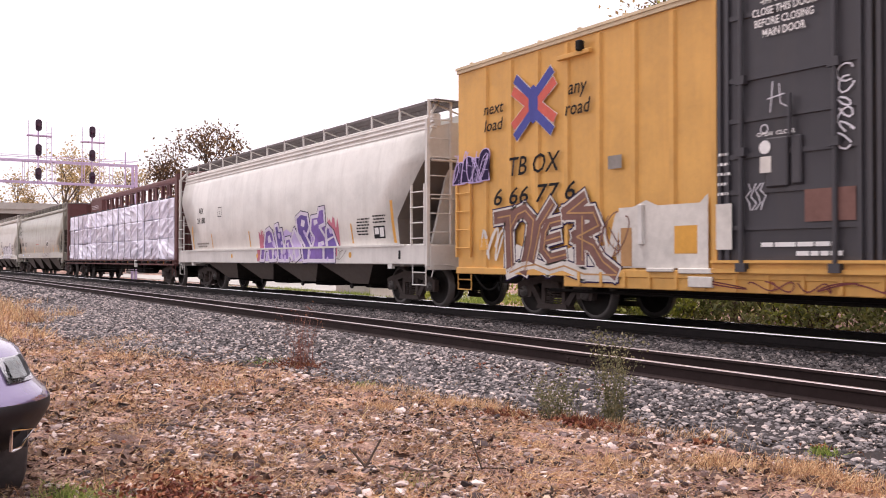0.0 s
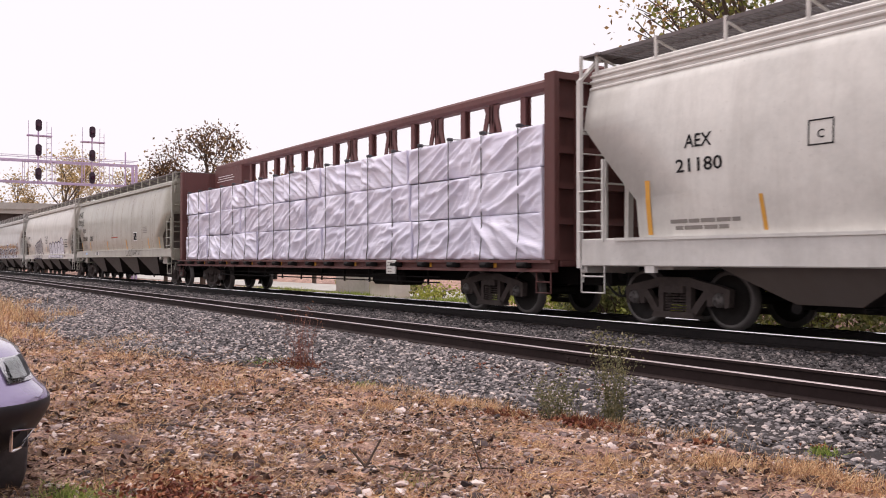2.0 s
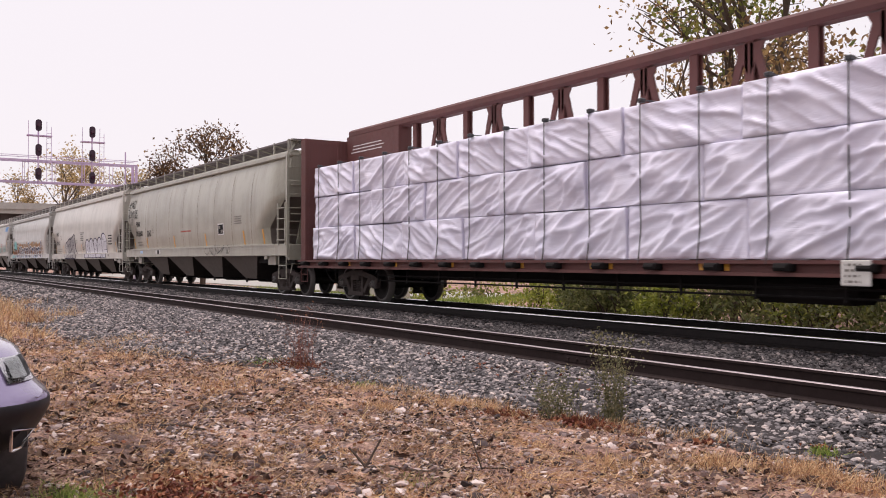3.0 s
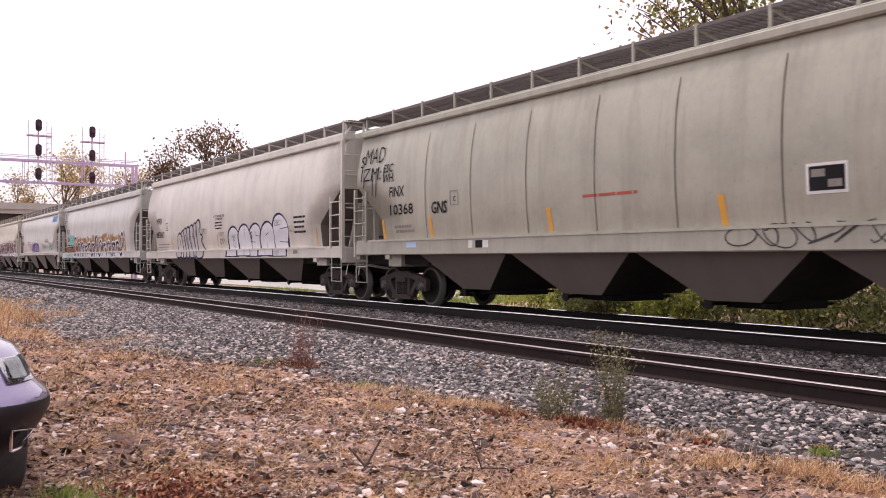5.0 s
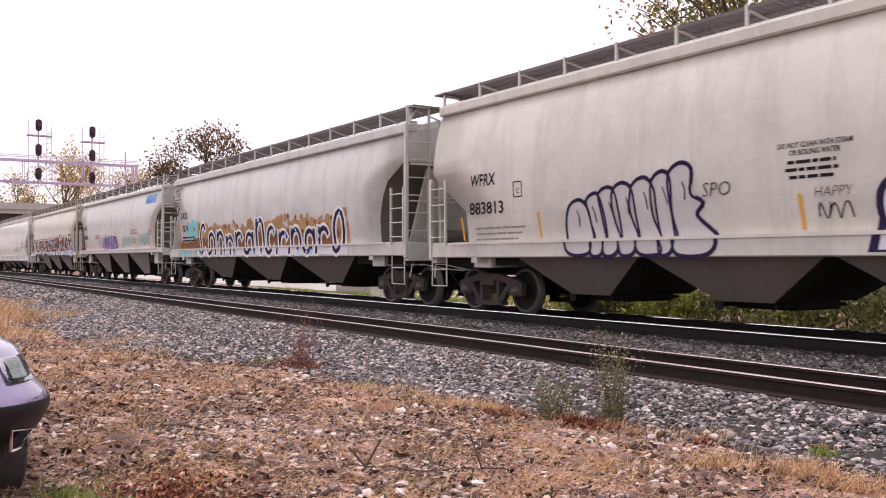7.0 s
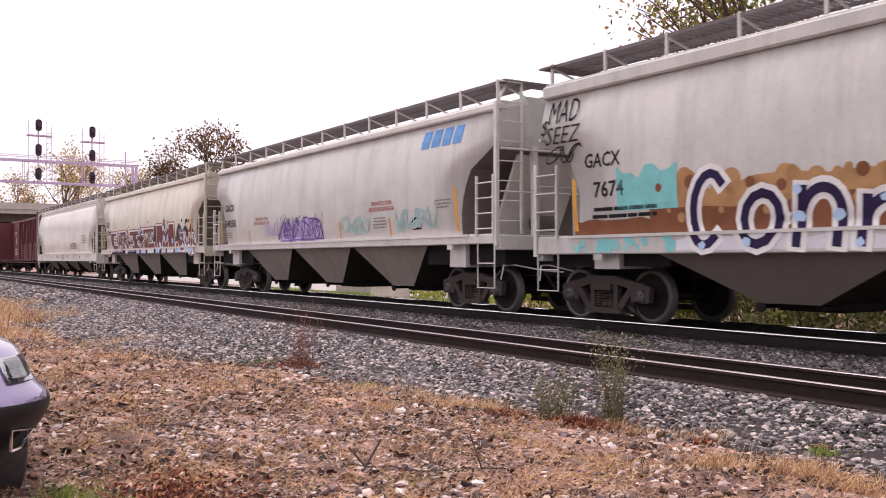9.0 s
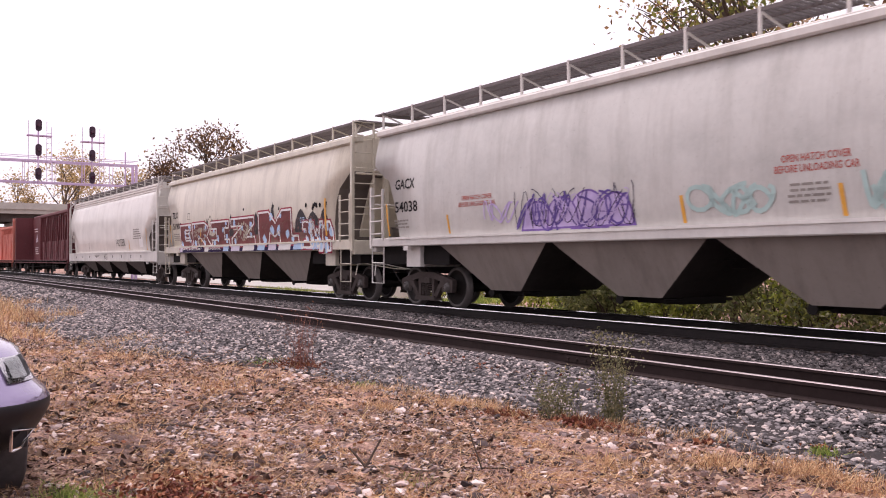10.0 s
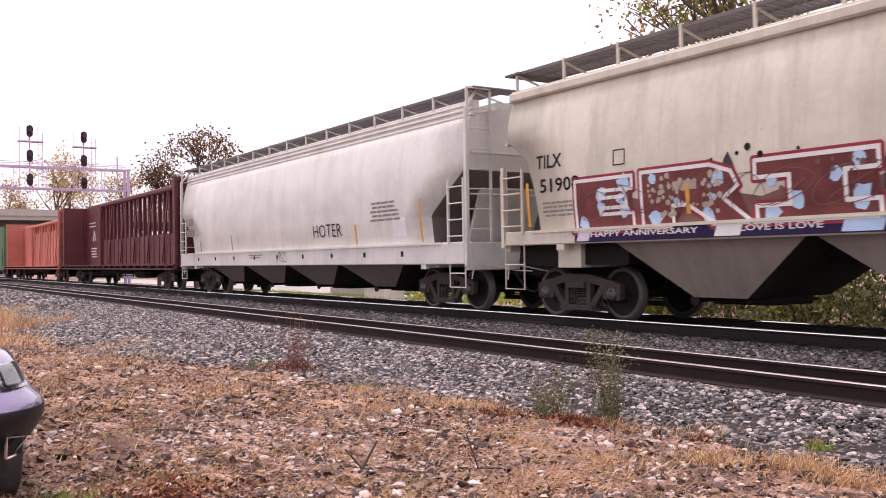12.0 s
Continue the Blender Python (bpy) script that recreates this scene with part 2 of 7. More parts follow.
def lay(bm, skin, lift, cuts=()):
    """Lays a flat drawing in x and z on a car side: cut at the levels where the side bends, then pressed on to it."""
    bmesh.ops.triangulate(bm, faces=bm.faces[:])
    for z in cuts:
        bmesh.ops.bisect_plane(bm, geom=bm.verts[:] + bm.edges[:] + bm.faces[:], plane_co=(0, 0, z), plane_no=(0, 0, 1))
    split = [z for z in cuts if abs(skin(z + 0.004) - skin(z - 0.004)) > 0.02]
    if split:
        bmesh.ops.split_edges(bm, edges=[e for e in bm.edges if all(abs(v.co.z - split[0]) < 1e-4 for v in e.verts)])
    for f in bm.faces:
        zc = f.calc_center_median().z
        for v in f.verts:
            z = v.co.z
            if split and abs(z - split[0]) < 1e-3:
                z = split[0] + (0.01 if zc > split[0] else -0.01)
            v.co.y = -(skin(z) + lift)


LEVELS = (1.6, 1.8, 2.0, 2.2, 2.4, 2.6, 2.9, 3.2, 3.45, 3.7, 3.9)


def words(text, s, z, size, mat, parent, skin, width=None, lean=0.0, bold=0.0, align="CENTER", name="lettering", lift=0.006, cuts=LEVELS):
    cu = bpy.data.curves.new(name, "FONT")
    cu.body, cu.size, cu.align_x, cu.align_y, cu.shear, cu.offset = text, size, align, "CENTER", lean, bold or 0.014 * size
    cu.resolution_u = 2
    ob = bpy.data.objects.new(name, cu)
    me = bpy.data.meshes.new_from_object(ob)
    bm = bmesh.new()
    bm.from_mesh(me)
    bpy.data.objects.remove(ob)
    xs = [v.co.x for v in bm.verts]
    k = width / (max(xs) - min(xs)) if width else 1.0
    for v in bm.verts:
        v.co = Vector((s + v.co.x * k, 0, z + v.co.y))
    lay(bm, skin, lift, cuts)
    return tagged(part(name, bm, mat, parent), kind="stuff")


def poly(bm, pts):
    bm.faces.new([bm.verts.new((x, 0, z)) for x, z in pts])


def rect(bm, x0, x1, z0, z1):
    poly(bm, [(x0, z0), (x1, z0), (x1, z1), (x0, z1)])


def stroke(bm, pts, w):
    for (x0, z0), (x1, z1) in zip(pts, pts[1:]):
        d = Vector((x1 - x0, z1 - z0))
        if d.length < 1e-6:
            continue
        d.normalize()
        n = Vector((-d.y, d.x)) * w / 2
        e = d * w * 0.35
        poly(bm, [(x0 - e.x + n.x, z0 - e.y + n.y), (x0 - e.x - n.x, z0 - e.y - n.y), (x1 + e.x - n.x, z1 + e.y - n.y), (x1 + e.x + n.x, z1 + e.y + n.y)])


def ribbon(bm, pts, w):
    """A line of even width with smooth bends."""
    p = [Vector(q) for q in pts]
    rows = []
    for k, q in enumerate(p):
        d = p[min(k + 1, len(p) - 1)] - p[max(k - 1, 0)]
        d = d.normalized() if d.length > 1e-6 else Vector((1, 0))
        n = Vector((-d.y, d.x)) * w / 2
        e = d * (w * 0.35 if k == len(p) - 1 else -w * 0.35 if k == 0 else 0)
        rows.append([bm.verts.new((q.x + e.x + m * n.x, 0, q.y + e.y + m * n.y)) for m in (1, -1)])
    for a, b in zip(rows, rows[1:]):
        bm.faces.new((a[0], a[1], b[1], b[0]))


def bars(s, z, w, n, mat, parent, skin, h=0.035, gap=0.075, seed=0, name="stencil"):
    """Small writing that nobody can read: plain bars, word by word."""
    rnd = random.Random(seed)
    bm = bmesh.new()
    for k in range(n):
        x = s + rnd.uniform(0, 0.1) * w
        end = s + w * rnd.uniform(0.8, 1.0)
        while x < end:
            b = min(end, x + rnd.uniform(0.12, 0.3) * w)
            rect(bm, x, b - 0.025, z - k * gap - h, z - k * gap)
            x = b
    lay(bm, skin, 0.006, LEVELS)
    return tagged(part(name, bm, mat, parent), kind="stuff")


def patch(s0, s1, z0, z1, mat, parent, skin, name="reflector_strip", lift=0.005, lean=0.0, cuts=LEVELS):
    bm = bmesh.new()
    poly(bm, [(s0, z0), (s1, z0), (s1 + lean, z1), (s0 + lean, z1)])
    lay(bm, skin, lift, cuts)
    return part(name, bm, mat, parent)


def lobe(x0, x1, z0, z1, flare=0.0, n=18):
    """A swollen letter body: straight foot, round head."""
    w, cx = (x1 - x0) / 2, (x0 + x1) / 2
    neck = z1 - w * 0.95 if z1 - z0 > w * 1.1 else z0 + (z1 - z0) * 0.35
    pts = [(x0 - flare, z0), (x1 + flare, z0), (x1 - 0.12 * w, z0 + (neck - z0) * 0.55)]
    for k in range(n + 1):
        a = math.pi * k / n
        pts.append((cx + w * math.cos(a), neck + (z1 - neck) * math.sin(a) ** 0.9))
    pts.append((x0 + 0.12 * w, z0 + (neck - z0) * 0.55))
    return pts


def one_letter(parent, skin, cuts, layers):
    """One sprayed letter: its flat layers, each with a paint of its own, in one mesh. Layers: drawing, paint, lift."""
    whole, paints = bmesh.new(), []
    for bm, mat, lift in layers:
        lay(bm, skin, lift, cuts)
        me = bpy.data.meshes.new("layer")
        for f in bm.faces:
            f.material_index = len(paints)
        bm.to_mesh(me)
        bm.free()
        whole.from_mesh(me)
        bpy.data.meshes.remove(me)
        paints.append(mat)
    part("spray_letter", whole, paints, parent)


def rimmed_letter(parent, skin, sill_top, pts, holes, fill, rim, hole_mat, rim_w, edge, edge_w, marks=(), mark_mat=None):
    """One sprayed letter drawn by its outline: edge line, pale rim, fill, counters and blots."""
    cuts = (sill_top,) + LEVELS
    closed = list(pts) + [pts[0]]
    far, near, body, gaps, blots = (bmesh.new() for _ in range(5))
    stroke(far, closed, rim_w + 2 * edge_w)
    stroke(near, closed, rim_w)
    poly(body, pts)
    for q in holes:
        poly(gaps, q)
    for q in marks:
        poly(blots, q)
    layers = [(far, edge, 0.006), (body, fill, 0.0085), (near, rim, 0.0135)]
    layers += [(gaps, hole_mat, 0.0115)] if holes else []
    layers += [(blots, mark_mat, 0.0105)] if marks else []
    one_letter(parent, skin, cuts, layers)


def swell(pts, n=4):
    """Rounds a closed outline off."""
    out_pts, m = [], len(pts)
    for k in range(m):
        p0, p1, p2, p3 = (Vector(pts[(k + j) % m]) for j in (-1, 0, 1, 2))
        for q in range(n):
            t = q / n
            v = 0.5 * (2 * p1 + (p2 - p0) * t + (2 * p0 - 5 * p1 + 4 * p2 - p3) * t * t + (3 * p1 - p0 - 3 * p2 + p3) * t ** 3)
            out_pts.append((v.x, v.y))
    return out_pts


def throw_up(parent, skin, s0, s1, z0, tops, fill, edge, sill_top, thick=0.06, seed=0, shadow=0.0, lean=0.0):
    """A row of swollen letters with a dark contour, a fill, inner lines and a sheen."""
    rnd = random.Random(seed)
    n = len(tops)
    step = (s1 - s0) / n
    cuts = (sill_top,) + LEVELS
    for k, top in enumerate(tops):
        outer, inner, lines = bmesh.new(), bmesh.new(), bmesh.new()
        low = z0 + 0.02 * (k % 2)
        a, b = s0 + k * step - rnd.uniform(0.02, 0.09) * step, s0 + (k + 1) * step + rnd.uniform(0.02, 0.16) * step

        def tilt(pts):
            return [(x + lean * (z - z0) + 0.05 * step * math.sin(5 * (z - z0) + k), z) for x, z in pts]
        up = 0.004 * (k % 2)
        poly(outer, tilt(lobe(a - thick - shadow, b + thick, low, top + thick + shadow * 0.5, 0.05)))
        poly(inner, tilt(lobe(a, b, low + thick, top, 0.02)))
        m = (a + b) / 2 + rnd.uniform(-0.06, 0.06) * step
        tall, style = top - low, (k * 2 + seed) % 5
        if style == 0:
            folds = [[(m, low), (m + 0.03 * step, low + 0.4 * tall)], [(m - 0.12 * step, low + 0.62 * tall), (m + 0.14 * step, low + 0.7 * tall)]]
        elif style == 1:
            folds = [[(m, top), (m - 0.03 * step, top - 0.45 * tall)], [(m + 0.02 * step, low), (m, low + 0.22 * tall)]]
        elif style == 2:
            folds = [[(b, low + 0.34 * tall), (m - 0.1 * step, low + 0.36 * tall)], [(b, low + 0.7 * tall), (m - 0.05 * step, low + 0.66 * tall)]]
        elif style == 3:
            folds = [[(a, low + 0.5 * tall), (m, low + 0.45 * tall)], [(b, low + 0.62 * tall), (m + 0.1 * step, low + 0.66 * tall), (m + 0.04 * step, low + 0.78 * tall)]]
        else:
            folds = [[(m - 0.1 * step, low + 0.4 * tall), (m, low + 0.3 * tall), (m + 0.12 * step, low + 0.4 * tall), (m, low + 0.7 * tall), (m - 0.1 * step, low + 0.4 * tall)]]
        for fold in folds:
            stroke(lines, tilt(fold), thick * rnd.uniform(0.5, 0.8))
        one_letter(parent, skin, cuts, ((outer, edge, 0.005 + up), (inner, fill, 0.008 + up), (lines, edge, 0.011 + up)))


def script_letters(parent, skin, s0, s1, z0, z1, fill, rim, sill_top, n, seed, accent, slant, rim_w, heavy):
    """A row of round-hand sprayed letters: even strokes with a pale rim and blots of a second colour."""
    rnd = random.Random(seed)
    cuts = (sill_top,) + LEVELS
    step = (s1 - s0) / n
    for k in range(n):
        a, b = s0 + (k + 0.2) * step, s0 + (k + 0.84) * step
        top = z1 + rnd.uniform(-0.12, 0.12)
        mid, lo = z0 + (top - z0) * rnd.uniform(0.42, 0.58), z0 + 0.12
        w = min(step * 0.24, 0.3) * heavy
        cx, cz, rx, rz = (a + b) / 2, (lo + top) / 2, (b - a) / 2, (top - lo) / 2
        if k % 6:
            cz, rz = (lo + mid) / 2 + 0.06, (mid - lo) / 2 + 0.06

        def arc(a0, a1):
            return [(cx + rx * math.cos(a0 + (a1 - a0) * q / 12), cz + rz * math.sin(a0 + (a1 - a0) * q / 12)) for q in range(13)]
        form = (0, 1, 2, 2, 3, 4, 2, 0, 3, 2, 4, 3, 1)[k % 13]
        lines = [[arc(0.8, 5.4)], [arc(0, 6.3)], [arc(0, 3.14), [(cx - rx, cz + rz), (cx - rx, lo)], [(cx + rx, cz), (cx + rx, lo)]],
                 [arc(0.6, 3.14), [(cx - rx, cz + rz), (cx - rx, lo)]], [arc(0, 6.3), [(cx + rx, cz + rz), (cx + rx, lo)]]][form]
        drawn = []
        for grow_by, mat, lift in ((rim_w, rim, 0.008), (0.0, fill, 0.0115)):
            bm = bmesh.new()
            for pts in lines:
                ribbon(bm, [(x + slant * (z - z0), z) for x, z in pts], w + grow_by)
            drawn.append((bm, mat, lift + 0.003 * (k % 2)))
        bm = bmesh.new()
        for pts in lines:
            x, z = pts[rnd.randrange(len(pts))]
            r = rnd.uniform(0.06, 0.13)
            poly(bm, [(x + r * rnd.uniform(0.6, 1) * math.cos(q * 0.7), z + 0.8 * r * rnd.uniform(0.6, 1.2) * math.sin(q * 0.7)) for q in range(9)])
        drawn.append((bm, accent, 0.0165))
        one_letter(parent, skin, cuts, drawn)


def cloud_shape(parent, skin, s0, s1, z0, z1, mat, sill_top, seed, lift=0.004, n=22, name="spray_ground"):
    """A sprayed ground with an uneven upper edge."""
    rnd = random.Random(seed)
    bm = bmesh.new()
    xs = [s0 + (s1 - s0) * k / n for k in range(n + 1)]
    hs = [z1 - (z1 - z0) * 0.35 * rnd.random() ** 1.5 for _ in xs]
    for k in range(n):
        poly(bm, [(xs[k], z0), (xs[k + 1], z0), (xs[k + 1], hs[k + 1]), (xs[k], hs[k])])
    bmesh.ops.remove_doubles(bm, verts=bm.verts[:], dist=0.0005)
    lay(bm, skin, lift, (sill_top,) + LEVELS)
    return part(name, bm, mat, parent)


def dots(parent, skin, s0, s1, z0, z1, n, r0, r1, mat, seed, sill_top=1.5, lift=0.007, name="spray_dots"):
    rnd = random.Random(seed)
    bm = bmesh.new()
    for _ in range(n):
        x, z, r = rnd.uniform(s0, s1), rnd.uniform(z0, z1), rnd.uniform(r0, r1)
        poly(bm, [(x + r * math.cos(q * 0.524), z + r * math.sin(q * 0.524)) for q in range(12)])
    lay(bm, skin, lift, (sill_top,) + LEVELS)
    return tagged(part(name, bm, mat, parent), kind="stuff")


def scribble(parent, skin, s0, s1, z0, z1, n, mat, width, seed, sill_top=1.5, lift=0.013):
    """Fast looping spray lines that fill a field."""
    rnd = random.Random(seed)
    bm = bmesh.new()
    for k in range(n):
        cx, cz = s0 + (s1 - s0) * (k + rnd.uniform(0.2, 0.8)) / n, z0 + (z1 - z0) * rnd.uniform(0.4, 0.6)
        rx, rz = (s1 - s0) / n * rnd.uniform(0.5, 0.95), (z1 - z0) * rnd.uniform(0.36, 0.5)
        a, b, p = rnd.uniform(0.7, 1.6), rnd.uniform(0.8, 2.1), rnd.uniform(0, 6.28)
        ribbon(bm, [(cx + rx * math.sin(a * q * 0.35 + p), cz + rz * math.cos(b * q * 0.35)) for q in range(16)], width)
    lay(bm, skin, lift, (sill_top,) + LEVELS)
    return tagged(part("sprayed_tag", bm, mat, parent), kind="stuff")


def scrawl(text, s, z, size, mat, parent, skin, lean=0.15, bold=-0.004, width=None, sill_top=1.5):
    return words(text, s, z, size, mat, parent, skin, width, lean, bold, name="sprayed_tag", lift=0.018, cuts=(sill_top,) + LEVELS)

# ---------------------------------------------------------------- the train
TRACK_Y = 11.98
SPEED = 11.67
CARS, WHEELSETS = [], []


def wheelset_mesh():
    bm = bmesh.new()
    lathe(bm, [(0.075, -1.02), (0.09, -0.9), (0.09, 0.9), (0.075, 1.02)], 10)
    for s in (-1, 1):
        lathe(bm, [(0.02, s * 0.655), (0.14, s * 0.66), (0.17, s * 0.70), (0.37, s * 0.715), (0.385, s * 0.68), (0.49, s * 0.675), (0.475, s * 0.705), (0.462, s * 0.72),
                   (0.455, s * 0.80), (0.385, s * 0.81), (0.375, s * 0.77), (0.17, s * 0.765), (0.13, s * 0.81), (0.08, s * 0.815)],
              32, slots=[0, 0, 0, 0, 1, 1, 1, 1, 1, 0, 0, 0, 0])
        lathe(bm, [(0.115, s * 0.93), (0.115, s * 1.06), (0.1, s * 1.085), (0.001, s * 1.09)], 12, slots=[1, 1, 1])
        for k in range(3):
            a = k * 2.094
            tube(bm, (0.06 * math.cos(a), s * 1.08, 0.06 * math.sin(a)), (0.06 * math.cos(a), s * 1.115, 0.06 * math.sin(a)), 0.018, 6, 1)
    bmesh.ops.recalc_face_normals(bm, faces=bm.faces[:])
    me = bpy.data.meshes.new("wheelset")
    bm.to_mesh(me)
    bm.free()
    me.materials.append(WHEEL)
    me.materials.append(TREAD)
    me.polygons.foreach_set("use_smooth", [True] * len(me.polygons))
    return me


def side_frame_mesh():
    """One cast side frame: arched top member, bearing jaws, sloping struts and the spring seat."""
    bm = bmesh.new()
    h = 0.06
    top = [(-1.08, 0.50), (-1.1, 0.62), (-0.9, 0.68), (-0.55, 0.74), (-0.3, 0.8), (0.3, 0.8), (0.55, 0.74), (0.9, 0.68), (1.1, 0.62), (1.08, 0.50),
           (0.98, 0.56), (0.8, 0.56), (0.5, 0.61), (0.3, 0.66), (-0.3, 0.66), (-0.5, 0.61), (-0.8, 0.56), (-0.98, 0.56)]
    extrude_outline(bm, top, -h, h)
    for s in (-1, 1):
        for pts in ([(0.98, 0.57), (1.1, 0.6), (1.08, 0.36), (1.0, 0.34)], [(0.66, 0.58), (0.82, 0.6), (0.78, 0.36), (0.66, 0.36)],
                    [(0.6, 0.6), (0.76, 0.6), (0.42, 0.19), (0.26, 0.19)], [(0.24, 0.7), (0.34, 0.7), (0.34, 0.2), (0.24, 0.2)]):
            p = [(s * x, z) for x, z in pts]
            extrude_outline(bm, p, -h * 0.95, h * 0.95)
    extrude_outline(bm, [(-0.46, 0.15), (0.46, 0.15), (0.4, 0.25), (-0.4, 0.25)], -0.1, 0.1)
    for x in (-0.15, 0.0, 0.15):
        for k in range(6):
            lathe_at(bm, x, 0.27 + 0.045 * k)
    extrude_outline(bm, [(-0.23, 0.55), (0.23, 0.55), (0.23, 0.66), (-0.23, 0.66)], -0.12, 0.12)
    bmesh.ops.recalc_face_normals(bm, faces=bm.faces[:])
    me = bpy.data.meshes.new("side_frame")
    bm.to_mesh(me)
    bm.free()
    me.materials.append(TRUCK)
    return me


def lathe_at(bm, x, z):
    """One turn of a truck spring."""
    n = 8
    rows = []
    for r, dz in ((0.062, 0.0), (0.07, 0.014), (0.062, 0.028)):
        rows.append([bm.verts.new((x + r * math.cos(6.283 * k / n), r * math.sin(6.283 * k / n), z + dz)) for k in range(n)])
    for a, b in zip(rows, rows[1:]):
        for k in range(n):
            bm.faces.new((a[k], a[(k + 1) % n], b[(k + 1) % n], b[k]))


def bolster_mesh():
    bm = bmesh.new()
    rounded(bm, -0.2, 0.2, -0.95, 0.95, 0.5, 0.72, 0.03)
    lathe(bm, [(0.001, 0.92), (0.3, 0.92), (0.3, 0.72), (0.22, 0.7)], 16, "z")
    for s in (-1, 1):
        rounded(bm, s * 0.42 - 0.05, s * 0.42 + 0.05, -0.75, 0.75, 0.34, 0.48, 0.02)
    bmesh.ops.recalc_face_normals(bm, faces=bm.faces[:])
    me = bpy.data.meshes.new("truck")
    bm.to_mesh(me)
    bm.free()
    me.materials.append(UNDER)
    return me


WHEELSET_MESH, SIDE_FRAME_MESH, BOLSTER_MESH = wheelset_mesh(), side_frame_mesh(), bolster_mesh()


def trucks(car, at):
    for s in (-1, 1):
        truck = new("truck", BOLSTER_MESH)
        truck.parent, truck.location = car, (s * at, 0, 0.03)
        tagged(truck, "dusty cast steel truck with two axles")
        for y in (-1.0, 1.0):
            f = new("side_frame", SIDE_FRAME_MESH)
            f.parent, f.location = truck, (0, y, 0)
        for x in (-0.89, 0.89):
            w = new("wheelset", WHEELSET_MESH)
            w.parent, w.location = truck, (x, 0, 0.457)
            WHEELSETS.append((w, x))


def coupler(car, h, s):
    bm = bmesh.new()
    rounded(bm, min(s * (h - 0.2), s * (h + 0.35)), max(s * (h - 0.2), s * (h + 0.35)), -0.09, 0.09, 0.76, 0.98, 0.02)
    rounded(bm, min(s * (h + 0.3), s * (h + 0.62)), max(s * (h + 0.3), s * (h + 0.62)), -0.16, 0.13, 0.72, 1.02, 0.05)
    part("coupler", bm, UNDER, car)
    bm = bmesh.new()
    pts = [(s * (h + 0.02), -0.4, 0.85)]
    for k in range(1, 7):
        pts.append((s * (h + 0.02 + 0.1 * k), -0.4 + 0.05 * k, 0.85 - 0.42 * math.sin(math.pi * k / 7.5)))
    pipe(bm, pts, 0.022)
    part("air_hose", bm, HOSE, car)


def ladder(car, mat, x0, x1, y, z0, z1, n, name="ladder", rail=0.022):
    """A ladder with flat stiles and round rungs in a plane across y."""
    bm = bmesh.new()
    for x in (x0, x1):
        cuboid(bm, x - rail, x + rail, y - 0.015, y + 0.03, z0, z1)
    for k in range(n):
        z = z0 + (z1 - z0) * (k + 0.5) / n
        tube(bm, (x0, y - 0.02, z), (x1, y - 0.02, z), 0.014)
    part(name, bm, mat, car)


def stirrup(car, mat, x0, x1, y, z0, z1):
    bm = bmesh.new()
    pipe(bm, [(x0, y, z1), (x0, y, z0), (x1, y, z0), (x1, y, z1)], 0.016)
    tube(bm, (x0, y, (z0 + z1) / 2), (x1, y, (z0 + z1) / 2), 0.014)
    part("stirrup_step", bm, mat, car)


def new_car(name, c, label, category):
    car = new(name)
    CARS.append((car, c))
    return tagged(car, label, category, "freight cars of the train")


